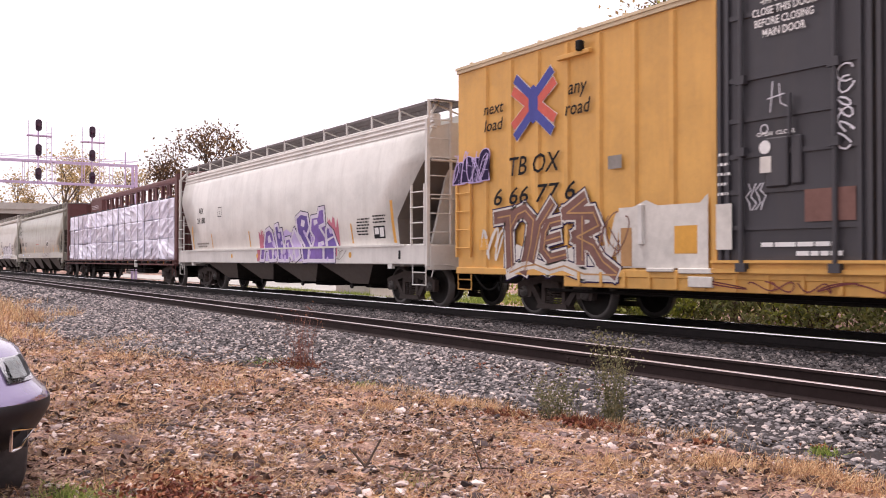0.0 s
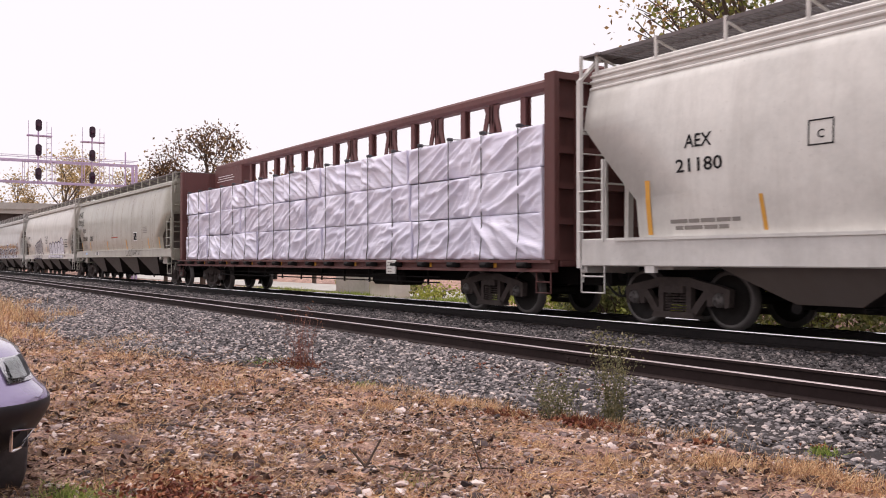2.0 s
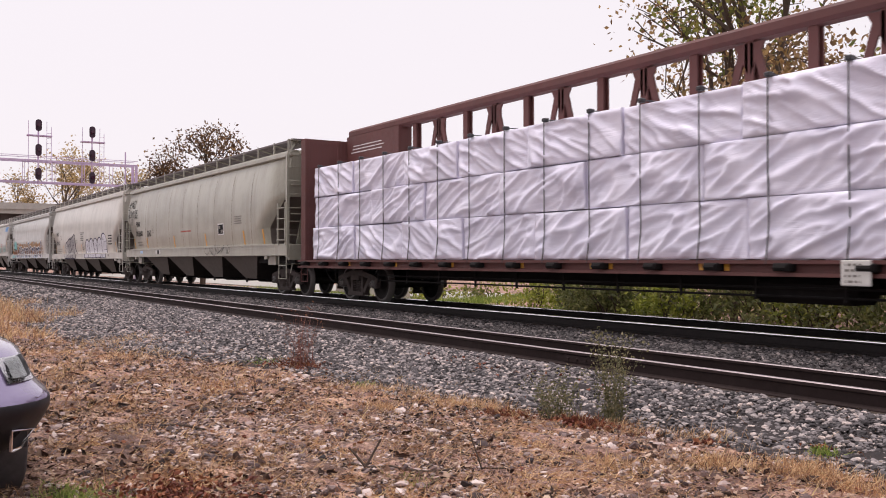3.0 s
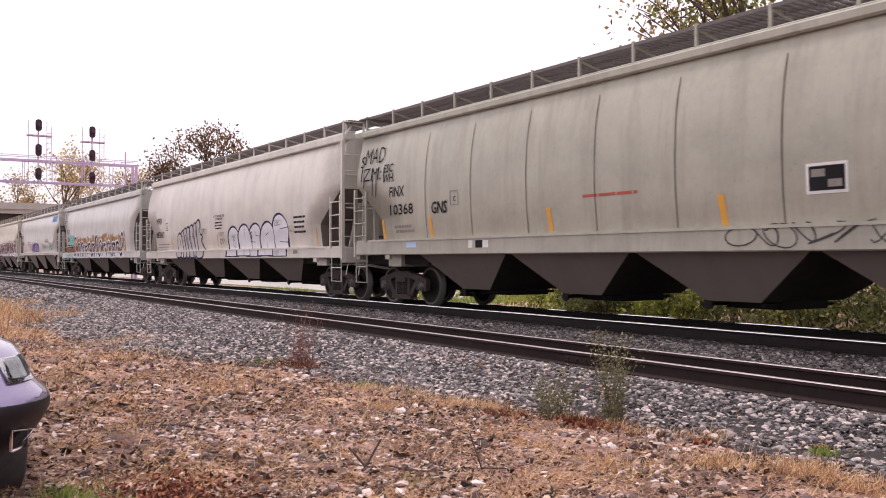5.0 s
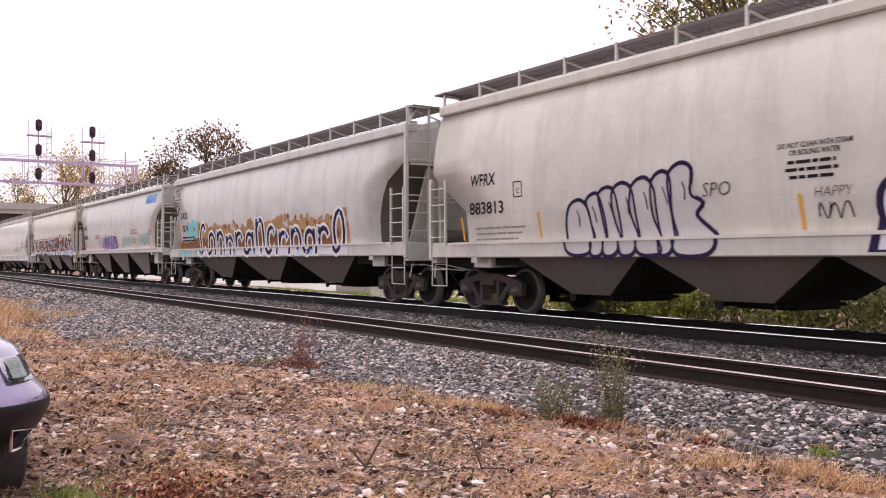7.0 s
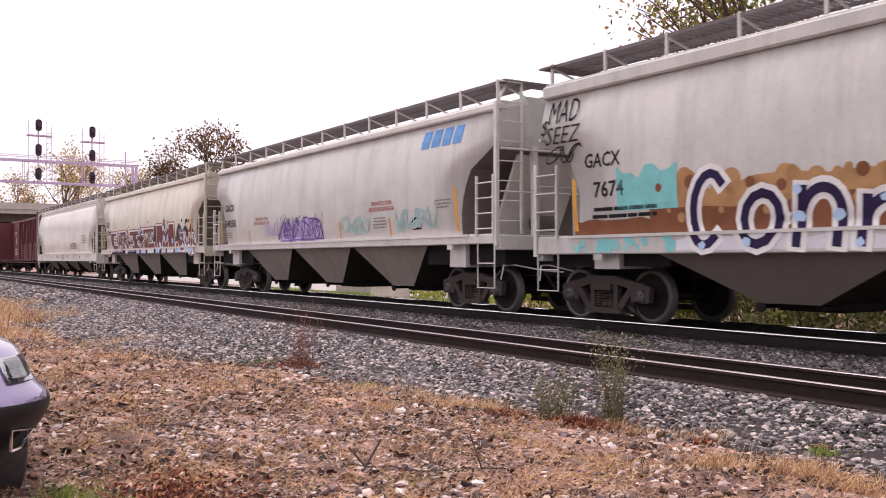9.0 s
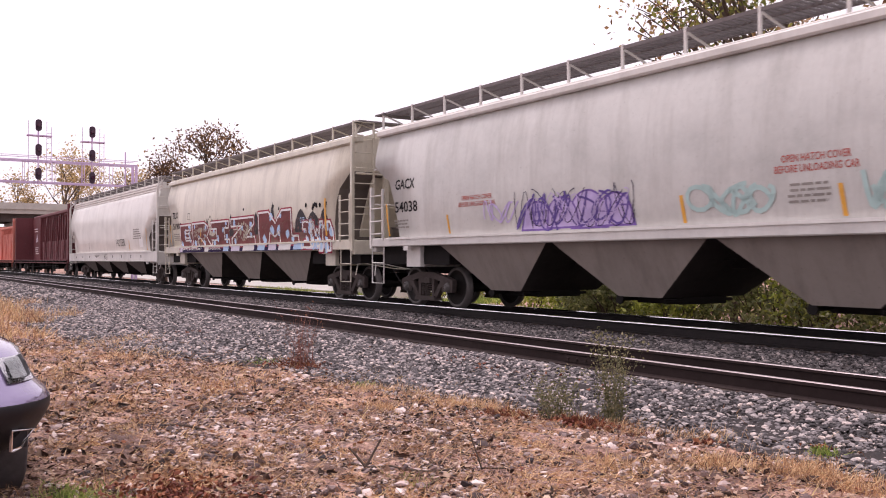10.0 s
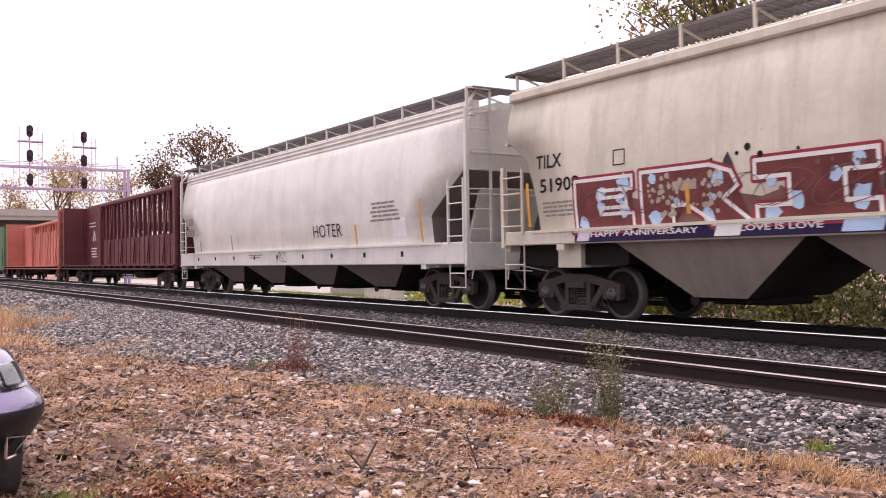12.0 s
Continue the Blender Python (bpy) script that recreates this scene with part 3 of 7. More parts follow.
def hopper(c, h, label, mat, trim, sill, band, rows=3, rib_at=(), double_band=False, top=4.65, bays=3, reach=None, straight=False, cut=1.0, hip=2.95, bay_mat=None):
    """A covered hopper car: curved sides, sloping end sheets, side sills, outlet bays, roof walk and ladders."""
    sill_z, sill_top = sill
    car = new_car("covered_hopper_car", c, label, "hopper car")
    skin = hopper_skin(sill_top)
    eave = band[0]
    # shell
    levels = [sill_top - 0.03, 1.75, 2.05, 2.35, 2.65, 2.95, 3.2, 3.36, 3.6, 3.85, 4.1, eave]
    levels = sorted(z for z in set(levels) if z <= eave)
    inset_z = [1.3, 1.6, 2.16, 2.55, 2.95, 3.1, 3.36, 3.4]
    inset = [1.28, 1.26, 1.22, 1.08, 0.86, 0.55, 0.12, 0.08]
    if straight:
        inset_z, inset = [1.3, 2.05, 2.12, hip - 0.07, hip, 3.4], [1.34, 1.34, 1.28, 0.16, 0.08, 0.08]
        levels = sorted(set(levels + [2.12, hip - 0.07, hip]))
    inset = [v * cut if v > 0.2 else v for v in inset]
    bm = bmesh.new()
    cols = 13
    near, far = [], []
    for z in levels:
        xe = h - float(np.interp(z, inset_z, inset))
        xs = np.linspace(-xe, xe, cols)
        y = hopper_side(z)
        near.append([bm.verts.new((x, -y, z)) for x in xs])
        far.append([bm.verts.new((x, y, z)) for x in xs])
    ends = []
    for a, b, c2, d in zip(near, near[1:], far, far[1:]):
        for k in range(cols - 1):
            bm.faces.new((a[k], a[k + 1], b[k + 1], b[k])).smooth = True
            bm.faces.new((c2[k + 1], c2[k], d[k], d[k + 1])).smooth = True
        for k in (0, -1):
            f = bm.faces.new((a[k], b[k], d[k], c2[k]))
            # below the hip the end sheet's shade is put into its paint
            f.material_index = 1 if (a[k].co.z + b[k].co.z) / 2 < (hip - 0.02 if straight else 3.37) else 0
    ridge = [bm.verts.new((v.co.x, 0, eave + 0.28)) for v in near[-1]]
    for k in range(cols - 1):
        bm.faces.new((near[-1][k], near[-1][k + 1], ridge[k + 1], ridge[k]))
        bm.faces.new((ridge[k], ridge[k + 1], far[-1][k + 1], far[-1][k]))
    for k in (0, -1):
        bm.faces.new((near[-1][k], ridge[k], far[-1][k]))
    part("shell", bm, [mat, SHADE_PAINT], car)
    # eave band on each side
    for s in (-1, 1):
        y0 = hopper_side(eave) - 0.02
        xe = h - 0.06
        if double_band:
            runs = ((eave - 0.05, eave + 0.01, 0.1, 0.045), (eave + 0.07, eave + 0.13, 0.1, 0.035), (eave + 0.18, eave + 0.23, 0.1, 0.025), (eave - 0.01, band[1], 0.2, 0.0))
        else:
            runs = ((band[0] - 0.03, band[1] - 0.1, 0.15, 0.12), (band[1] - 0.11, band[1] - 0.06, 0.15, 0.05))
        for z0, z1, deep, out_by in runs:
            bm = bmesh.new()
            ya, yb = sorted((s * (y0 - deep), s * (y0 + out_by)))
            rounded(bm, -xe, xe, ya, yb, z0, z1, min(0.03, (z1 - z0) * 0.3))
            part("roof_rail", bm, trim, car)
    # welded side seams
    if rib_at:
        for x in rib_at:
            bm = bmesh.new()
            zz = [sill_top + 0.01, 1.8, 2.1, 2.4, 2.7, 3.0, 3.3, 3.6, 3.9]
            for z0, z1 in zip(zz, zz[1:]):
                rect(bm, x - 0.009, x + 0.009, z0, z1)
            lay(bm, skin, 0.012, ())
            part("side_seam", bm, SEAM, car)
    # side sills
    for s in (-1, 1):
        bm = bmesh.new()
        ya, yb = s * 1.42, s * SILL_Y
        rounded(bm, -h + 0.06, h - 0.06, min(ya, yb), max(ya, yb), sill_z, sill_top, 0.018)
        ya, yb = s * 1.45, s * (SILL_Y + 0.025)
        cuboid(bm, -h + 0.9, h - 0.9, min(ya, yb), max(ya, yb), sill_top - 0.045, sill_top + 0.004)
        part("side_sill", bm, trim, car)
    # centre sill and end platforms
    bm = bmesh.new()
    cuboid(bm, -h - 0.15, -h + 3.0, -0.3, 0.3, 0.78, 1.12)
    cuboid(bm, h - 3.0, h + 0.15, -0.3, 0.3, 0.78, 1.12)
    cuboid(bm, -h + 2.8, h - 2.8, -0.22, 0.22, 0.98, 1.3)
    cuboid(bm, -h + 3.0, h - 3.0, -0.55, 0.55, 1.1, 1.3)
    part("centre_sill", bm, UNDER, car)
    for s in (-1, 1):
        bm = bmesh.new()
        a, b = sorted((s * (h - 1.5), s * (h + 0.04)))
        cuboid(bm, a, b, -1.42, 1.42, sill_z + 0.06, sill_z + 0.12)
        a, b = sorted((s * (h - 1.95), s * (h - 1.35)))
        cuboid(bm, a, b, -1.4, 1.4, 0.95, sill_z + 0.1)
        a, b = sorted((s * (h - 0.12), s * (h + 0.05)))
        rounded(bm, a, b, -1.55, 1.55, sill_z - 0.12, sill_top - 0.02, 0.015)
        for y in (-0.55, 0.55):
            beam(bm, (s * (h - 0.1), y, sill_z + 0.1), (s * (h - 0.15), y, 3.4), 0.1, 0.12)
        beam(bm, (s * (h - 1.2), 0, sill_z + 0.1), (s * (h - 0.3), 0, 3.25), 0.08, 1.7)
        tube(bm, (s * (h + 0.02), -1.5, 2.45), (s * (h + 0.02), 1.5, 2.45), 0.018)
        tube(bm, (s * (h + 0.02), -1.5, 3.3), (s * (h + 0.02), 1.5, 3.3), 0.03)
        part("end_frame", bm, trim, car)
        bm = bmesh.new()
        a, b = sorted((s * (h - 3.0), s * (h - 0.1)))
        cuboid(bm, a, b, -1.3, 1.3, 1.0, sill_z + 0.05)
        part("shear_plate", bm, UNDER, car)
        bm = bmesh.new()
        cyl = [(0.001, -0.3), (0.17, -0.28), (0.17, 0.28), (0.001, 0.3)]
        lathe(bm, cyl, 14)
        for v in bm.verts:
            v.co += Vector((s * (h - 0.75), 0.2, sill_z + 0.45))
        part("brake_cylinder", bm, SHADE_PAINT, car)
        # corner posts and ladders
        for y in (-1, 1):
            bm = bmesh.new()
            x = s * h
            tall = double_band or s > 0
            cuboid(bm, x - 0.045, x + 0.045, min(y * 1.56, y * 1.63), max(y * 1.56, y * 1.63), sill_z - 0.04, 4.2 if tall else 2.85)
            if tall:
                beam(bm, (x, y * 1.6, 4.18), (x - s * 0.15, y * 1.2, top), 0.07, 0.05)
            part("corner_post", bm, trim, car)
            a, b = sorted((s * (h - 0.62), s * (h - 0.05)))
            ladder(car, trim, a, b, y * 1.64, sill_top - 0.05, 2.78, 4)
            stirrup(car, trim, a, b, y * 1.6, 0.55, sill_z + 0.1)
        bm = bmesh.new()
        for y in (-1.56, -0.98):
            cuboid(bm, s * h - 0.02, s * h + 0.02, y - 0.025, y + 0.025, sill_top, top - 0.02)
        for k in range(8):
            z = sill_top + 0.25 + (top - sill_top - 0.3) * k / 7
            pipe(bm, [(s * (h + 0.02), -1.56, z), (s * (h + 0.08), -1.52, z), (s * (h + 0.08), -1.02, z), (s * (h + 0.02), -0.98, z)], 0.014)
        if double_band or s > 0:
            part("end_ladder", bm, trim, car)
        else:
            bm.free()
        coupler(car, h, s)
        # jacking pad by the bolster
        bm = bmesh.new()
        x = s * (h - 1.65)
        cuboid(bm, x - 0.1, x + 0.1, -1.61, -1.53, sill_z - 0.1, sill_z + 0.05)
        part("jacking_pad", bm, trim, car)
        # hand-brake rod and uncoupling lever
        bm = bmesh.new()
        pipe(bm, [(s * (h + 0.02), -1.5, 0.72), (s * (h + 0.05), -1.45, 1.0), (s * (h + 0.1), -1.2, 1.0), (s * (h + 0.2), -0.5, 0.88), (s * (h + 0.35), -0.2, 0.86)], 0.014)
        part("uncoupling_lever", bm, trim, car)
    # outlet bays
    span = 2 * (h - 2.75)
    w = span / bays
    for k in range(bays):
        bm = bmesh.new()
        c0 = -span / 2 + (k + 0.5) * w
        t, b = w * 0.5, min(0.5, w * 0.16)
        lo, hi = 0.48, sill_z + 0.14
        ring = []
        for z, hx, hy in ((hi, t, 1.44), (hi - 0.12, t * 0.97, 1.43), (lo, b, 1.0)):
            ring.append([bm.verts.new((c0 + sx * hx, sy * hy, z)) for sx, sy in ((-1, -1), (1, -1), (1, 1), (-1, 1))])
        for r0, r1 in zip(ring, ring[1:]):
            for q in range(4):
                # the slope sheets across the car carry their deep shade as near-black colour
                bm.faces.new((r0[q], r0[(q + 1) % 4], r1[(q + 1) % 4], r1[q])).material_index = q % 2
        bm.faces.new(ring[-1])
        bay = part("outlet_bay", bm, [bay_mat or SHADE_PAINT, SLOPE_SHADE], car)
        bm = bmesh.new()
        rounded(bm, c0 - b - 0.03, c0 + b + 0.03, -0.55, 0.55, 0.36, 0.5, 0.02)
        tube(bm, (c0 - b, -0.95, 0.43), (c0 - b, 0.7, 0.43), 0.035)
        tube(bm, (c0 - b, -0.99, 0.43), (c0 - b, -0.95, 0.43), 0.09, 8)
        tube(bm, (c0 + b, -0.95, 0.43), (c0 + b, 0.7, 0.43), 0.03)
        part("outlet_gate", bm, UNDER, bay)
    # roof walk: grating planks on legs, both sides, and hatch covers
    for s in (-1, 1):
        bm = bmesh.new()
        y0, y1 = 0.5, 1.38
        n = int(2 * (h - 0.2) / 0.13)
        for k in range(n):
            x = -h + 0.2 + 0.13 * k
            cuboid(bm, x, x + 0.05, min(s * y0, s * y1), max(s * y0, s * y1), top - 0.035, top)
        for y in (y0, (y0 + y1) / 2, y1):
            cuboid(bm, -h + 0.15, h - 0.15, s * y - 0.012, s * y + 0.012, top - 0.05, top + 0.006)
        part("roof_walk", bm, GRATING, car)
    n = int(2 * h / 1.35)
    first = {}
    for k in range(n + 1):
        x = -h + 0.2 + (2 * h - 0.4) * k / n
        for s in (-1, 1):
            if s not in first:
                bm = bmesh.new()
                cuboid(bm, -0.025, 0.025, s * 1.38 - 0.02, s * 1.38 + 0.02, band[1] - 0.12, top + 0.03)
                beam(bm, (0, s * 0.5, band[1]), (0, s * 1.38, top - 0.04), 0.03, 0.03)
                first[s] = part("walk_bracket", bm, trim, car)
                first[s].location = (x, 0, 0)
            else:
                again = new("walk_bracket", first[s].data)
                again.parent, again.location = car, (x, 0, 0)
    for s in (-1, 1):
        bm = bmesh.new()
        a, b = sorted((s * (h - 0.35), s * (h + 0.1)))
        cuboid(bm, a, b, -1.45, 1.45, top - 0.04, top - 0.005)
        part("end_walk", bm, GRATING, car)
    bm = bmesh.new()
    cuboid(bm, -h + 0.6, h - 0.6, -0.35, 0.35, eave + 0.2, eave + 0.4)
    part("hatch_cover", bm, mat, car)
    trucks(car, h - 1.65 if reach is None else reach)
    return car, skin


def amber_strips(car, skin, at, z0, tall=0.42):
    for k, x in enumerate(at):
        patch(x - 0.035, x + 0.035, z0, z0 + tall, AMBER, car, skin, lean=-0.05)


def letter_hoppers():
    # pale hopper with a purple piece
    car, skin = hopper(-26.0, 9.17, "pale grey covered hopper car with a purple sprayed piece", SILVER_PAINT, GREY_PAINT, (1.0, 1.46), (4.06, 4.36), double_band=True, bays=4, straight=True, hip=3.36)
    words("AEX", -6.55, 2.87, 0.28, BLACK_INK, car, skin, 0.52, bold=0.004)
    words("21180", -6.53, 2.51, 0.28, BLACK_INK, car, skin, 0.88, bold=0.004)
    bars(-7.15, 1.72, 1.4, 2, GREY_INK, car, skin, seed=1, h=0.06, gap=0.1)
    bm = bmesh.new()
    stroke(bm, [(-4.68, 2.6), (-4.32, 2.6), (-4.32, 2.92), (-4.68, 2.92), (-4.68, 2.6)], 0.02)
    lay(bm, skin, 0.006, LEVELS)
    part("stencil_frame", bm, BLACK_INK, car)
    words("C", -4.5, 2.73, 0.16, BLACK_INK, car, skin)
    amber_strips(car, skin, (-5.4, -1.7, 5.5), 1.52, 0.5)
    patch(-7.62, -7.52, 1.5, 2.35, AMBER, car, skin, lean=0.0)
    patch(7.6, 7.72, 1.5, 2.5, AMBER, car, skin, lean=-0.1)
    cloud_shape(car, skin, -0.9, 0.0, 1.06, 2.05, PINK_SPRAY, 1.46, 3)
    cloud_shape(car, skin, 3.5, 4.75, 1.2, 2.25, PINK_SPRAY, 1.46, 5)
    cloud_shape(car, skin, -0.4, 4.2, 1.06, 2.0, LILAC, 1.46, 7, 0.0045, 16)
    for pts, holes, tone in (
            ([(-0.62, 1.08), (-0.5, 1.6), (-0.3, 1.98), (0.0, 2.06), (0.22, 1.95), (0.34, 1.55), (0.42, 1.08), (0.12, 1.08), (0.0, 1.42), (-0.2, 1.42), (-0.3, 1.08)], [[(-0.2, 1.62), (0.08, 1.64), (0.02, 1.86), (-0.16, 1.82)]], 0),
            ([(0.38, 1.08), (0.5, 1.5), (0.46, 2.12), (0.7, 2.16), (0.76, 1.98), (0.98, 2.0), (1.0, 1.6), (1.12, 1.08), (0.84, 1.08), (0.78, 1.38), (0.66, 1.1)], [], 1),
            ([(1.12, 1.08), (1.1, 1.5), (1.2, 1.72), (1.5, 1.75), (1.66, 1.5), (1.62, 1.08)], [[(1.22, 1.56), (1.4, 1.64), (1.34, 1.44)]], 0),
            ([(1.7, 1.25), (1.6, 1.7), (1.9, 2.0), (2.05, 1.8), (2.3, 1.55), (2.42, 1.2), (2.1, 1.08), (1.98, 1.42), (1.85, 1.1)], [], 2),
            ([(2.12, 1.85), (2.05, 2.3), (2.4, 2.42), (2.85, 2.36), (2.95, 2.0), (2.7, 1.76), (3.0, 1.4), (2.95, 1.08), (2.62, 1.06), (2.5, 1.5), (2.3, 1.7)], [[(2.36, 2.06), (2.6, 2.02), (2.66, 2.2), (2.44, 2.24)]], 1),
            ([(3.0, 1.08), (3.04, 1.5), (3.2, 1.7), (3.0, 1.9), (3.1, 2.28), (3.5, 2.3), (3.6, 2.48), (3.92, 2.5), (3.94, 2.06), (3.6, 2.0), (3.92, 1.72), (3.94, 1.08)], [[(3.25, 2.04), (3.5, 2.1), (3.46, 2.2), (3.24, 2.2)], [(3.4, 1.45), (3.8, 1.52), (3.76, 1.62), (3.42, 1.58)]], 0),
            ([(3.96, 1.08), (3.98, 1.9), (4.1, 2.02), (4.4, 1.85), (4.62, 1.46), (4.62, 1.08)], [[(4.0, 1.66), (4.4, 1.74), (4.42, 1.7), (4.02, 1.6)]], 1)):
        rimmed_letter(car, skin, 1.46, pts, holes, (PURPLE, VIOLET, LILAC)[tone], LILAC_WHITE, LILAC_WHITE, 0.1, DARK_INK, 0.025)
    dots(car, skin, -0.3, 4.4, 1.1, 1.95, 26, 0.03, 0.1, LILAC, 63, 1.46, 0.017)
    scribble(car, skin, 3.9, 5.2, 1.1, 1.35, 4, GREY_INK, 0.018, 62, 1.46, 0.008)
    bars(5.75, 2.13, 0.75, 6, BLACK_INK, car, skin, seed=2)
    bars(6.6, 2.18, 0.75, 3, BLACK_INK, car, skin, seed=3)
    patch(6.65, 7.2, 1.62, 1.92, BLACK_INK, car, skin, "placard")
    patch(6.7, 6.9, 1.72, 1.88, WHITE_INK, car, skin, "placard_field", 0.009)
    patch(6.95, 7.15, 1.66, 1.88, WHITE_INK, car, skin, "placard_field", 0.009)
    for x in (-3.2, 5.5, -0.9):
        dots(car, skin, x, x + 0.01, 1.22, 1.23, 1, 0.07, 0.08, AMBER, 1, 1.46)
    patch(7.95, 8.05, 1.12, 1.32, BLACK_INK, car, skin, "sill_opening")

    # tan hopper
    car, skin = hopper(-69.1, 9.5, "tan grey covered hopper car with rust-stained seams and black tags", TAN_PAINT, TAN_PAINT, (1.22, 1.58), (4.17, 4.40), rib_at=(-6.15, -4.4, -2.57, -0.7, 1.1, 3.0, 4.8, 6.6), bays=4, straight=True, reach=8.1)
    words("FINX", -7.42, 2.67, 0.34, BLACK_INK, car, skin, 0.68)
    words("10368", -7.25, 2.25, 0.34, BLACK_INK, car, skin, 1.05)
    bars(-7.6, 1.9, 1.0, 2, GREY_INK, car, skin, seed=4, h=0.06, gap=0.11)
    scrawl("MAD", -8.57, 3.6, 0.56, BLACK_INK, car, skin, 0.1, -0.004, width=0.98)
    scrawl("$", -9.17, 3.5, 0.44, BLACK_INK, car, skin, 0.1)
    scrawl("IZM:", -8.7, 3.16, 0.46, BLACK_INK, car, skin, 0.1, -0.003, width=1.05)
    bm = bmesh.new()
    for x, low in ((-9.05, 2.86), (-8.6, 2.66), (-8.42, 2.6), (-8.05, 2.95)):
        stroke(bm, [(x, 3.3), (x + 0.01, low)], 0.028)
    lay(bm, skin, 0.014, LEVELS)
    tagged(part("paint_drips", bm, BLACK_INK, car), kind="stuff")
    scrawl("ESC", -7.84, 3.25, 0.28, BLACK_INK, car, skin, 0.1, 0.003)
    scrawl("WH.", -7.8, 3.02, 0.28, BLACK_INK, car, skin, 0.1, 0.003)
    scrawl("GNS", -5.6, 2.22, 0.36, BLACK_INK, car, skin, 0.1, 0.006, 0.62)
    bm = bmesh.new()
    stroke(bm, [(-5.15, 2.26), (-4.86, 2.26), (-4.86, 2.55), (-5.15, 2.55), (-5.15, 2.26)], 0.02)
    lay(bm, skin, 0.006, LEVELS)
    part("stencil_frame", bm, GREY_INK, car)
    words("C", -5.0, 2.38, 0.14, BLACK_INK, car, skin)
    for x in (-8.05, -5.95, -1.9, 2.0, 5.9, 7.6):
        patch(x - 0.06, x + 0.06, 1.6, 2.05, AMBER, car, skin, lean=-0.05)
    patch(-6.95, -6.5, 1.38, 1.5, SKY_SPRAY, car, skin, "sill_patch")
    patch(-4.45, -4.3, 1.35, 1.5, WHITE_INK, car, skin, "sill_patch")
    patch(-4.2, -3.95, 1.35, 1.5, BLACK_INK, car, skin, "sill_patch")
    patch(-3.95, -3.75, 1.35, 1.5, WHITE_INK, car, skin, "sill_patch")
    bars(-1.1, 2.22, 1.5, 1, RED_INK, car, skin, seed=5, h=0.05)
    patch(3.36, 3.96, 1.96, 2.36, WHITE_INK, car, skin, "placard_frame", 0.004)
    patch(3.4, 3.92, 2.0, 2.32, BLACK_INK, car, skin, "placard", 0.007)
    patch(3.44, 3.64, 2.18, 2.28, GREY_INK, car, skin, "placard_field", 0.011)
    patch(3.68, 3.88, 2.04, 2.14, GREY_INK, car, skin, "placard_field", 0.011)
    bars(5.0, 2.55, 0.8, 4, GREY_INK, car, skin, seed=6)
    scribble(car, skin, 2.2, 4.6, 1.28, 1.62, 7, SOOT_SPRAY, 0.02, 7, 1.58, 0.01)

    # grey hopper with a silver throw-up
    car, skin = hopper(-88.85, 9.5, "warm grey covered hopper car with silver bubble lettering", WARM_PAINT, WARM_PAINT, (1.15, 1.46), (4.24, 4.52), top=4.72, bays=4, straight=True, reach=8.1)
    words("WFRX", -7.56, 2.68, 0.34, BLACK_INK, car, skin, 0.85)
    words("883813", -7.45, 2.12, 0.34, BLACK_INK, car, skin, 1.15)
    bars(-7.9, 1.75, 1.7, 3, GREY_INK, car, skin, seed=8, gap=0.11)
    for pts in ([(-5.0, 1.3), (-5.06, 1.7), (-4.95, 2.03), (-4.7, 2.13), (-4.5, 2.0), (-4.42, 1.72), (-4.35, 1.5), (-4.4, 1.24), (-4.75, 1.19)],
                [(-4.45, 1.9), (-4.5, 2.12), (-4.3, 2.22), (-4.15, 2.1), (-4.05, 1.6), (-4.1, 1.22), (-4.35, 1.2), (-4.38, 1.5)],
                [(-4.15, 1.9), (-4.2, 2.2), (-3.98, 2.3), (-3.8, 2.18), (-3.72, 1.75), (-3.7, 1.45), (-3.75, 1.22), (-4.02, 1.19), (-4.08, 1.5)],
                [(-3.85, 1.8), (-3.88, 2.2), (-3.65, 2.35), (-3.42, 2.22), (-3.35, 1.8), (-3.3, 1.45), (-3.36, 1.22), (-3.62, 1.19), (-3.72, 1.45)],
                [(-3.48, 1.9), (-3.42, 2.28), (-3.15, 2.4), (-2.94, 2.22), (-2.9, 1.85), (-2.85, 1.5), (-2.75, 1.24), (-3.0, 1.18), (-3.26, 1.24), (-3.35, 1.55)],
                [(-2.98, 1.8), (-3.0, 2.28), (-2.8, 2.46), (-2.6, 2.35), (-2.58, 1.8), (-2.5, 1.45), (-2.58, 1.22), (-2.78, 1.2), (-2.85, 1.5)],
                [(-2.6, 1.9), (-2.64, 2.38), (-2.4, 2.56), (-2.18, 2.46), (-2.2, 2.1), (-1.98, 1.95), (-2.1, 1.76), (-1.72, 1.42), (-1.85, 1.2), (-2.3, 1.17), (-2.52, 1.3)]):
        rimmed_letter(car, skin, 1.46, swell(pts), [], DULL_SPRAY, DARK_INK, DULL_SPRAY, 0.045, DARK_INK, 0.02)
    for k in range(7):
        ribbon_bm = bmesh.new()
        x, top = -4.75 + 0.4 * k, 1.95 + 0.055 * k
        ribbon(ribbon_bm, [(x, top), (x + 0.05, top - 0.12), (x + 0.04 + 0.03 * (k % 3), top - 0.26)], 0.025)
        lay(ribbon_bm, skin, 0.016, LEVELS)
        part("sprayed_line", ribbon_bm, DARK_INK, car)
    throw_up(car, skin, 0.85, 5.8, 1.2, (2.18, 2.22, 2.22, 2.24, 2.44), PALE_SPRAY, DARK_INK, 1.46, 0.03, 9, 0.07)
    scribble(car, skin, 6.0, 6.3, 1.9, 2.1, 2, GREY_INK, 0.015, 81)
    scrawl("$", 2.95, 1.88, 0.36, BLACK_INK, car, skin)
    scrawl("ESC", 5.15, 2.2, 0.26, BLACK_INK, car, skin)
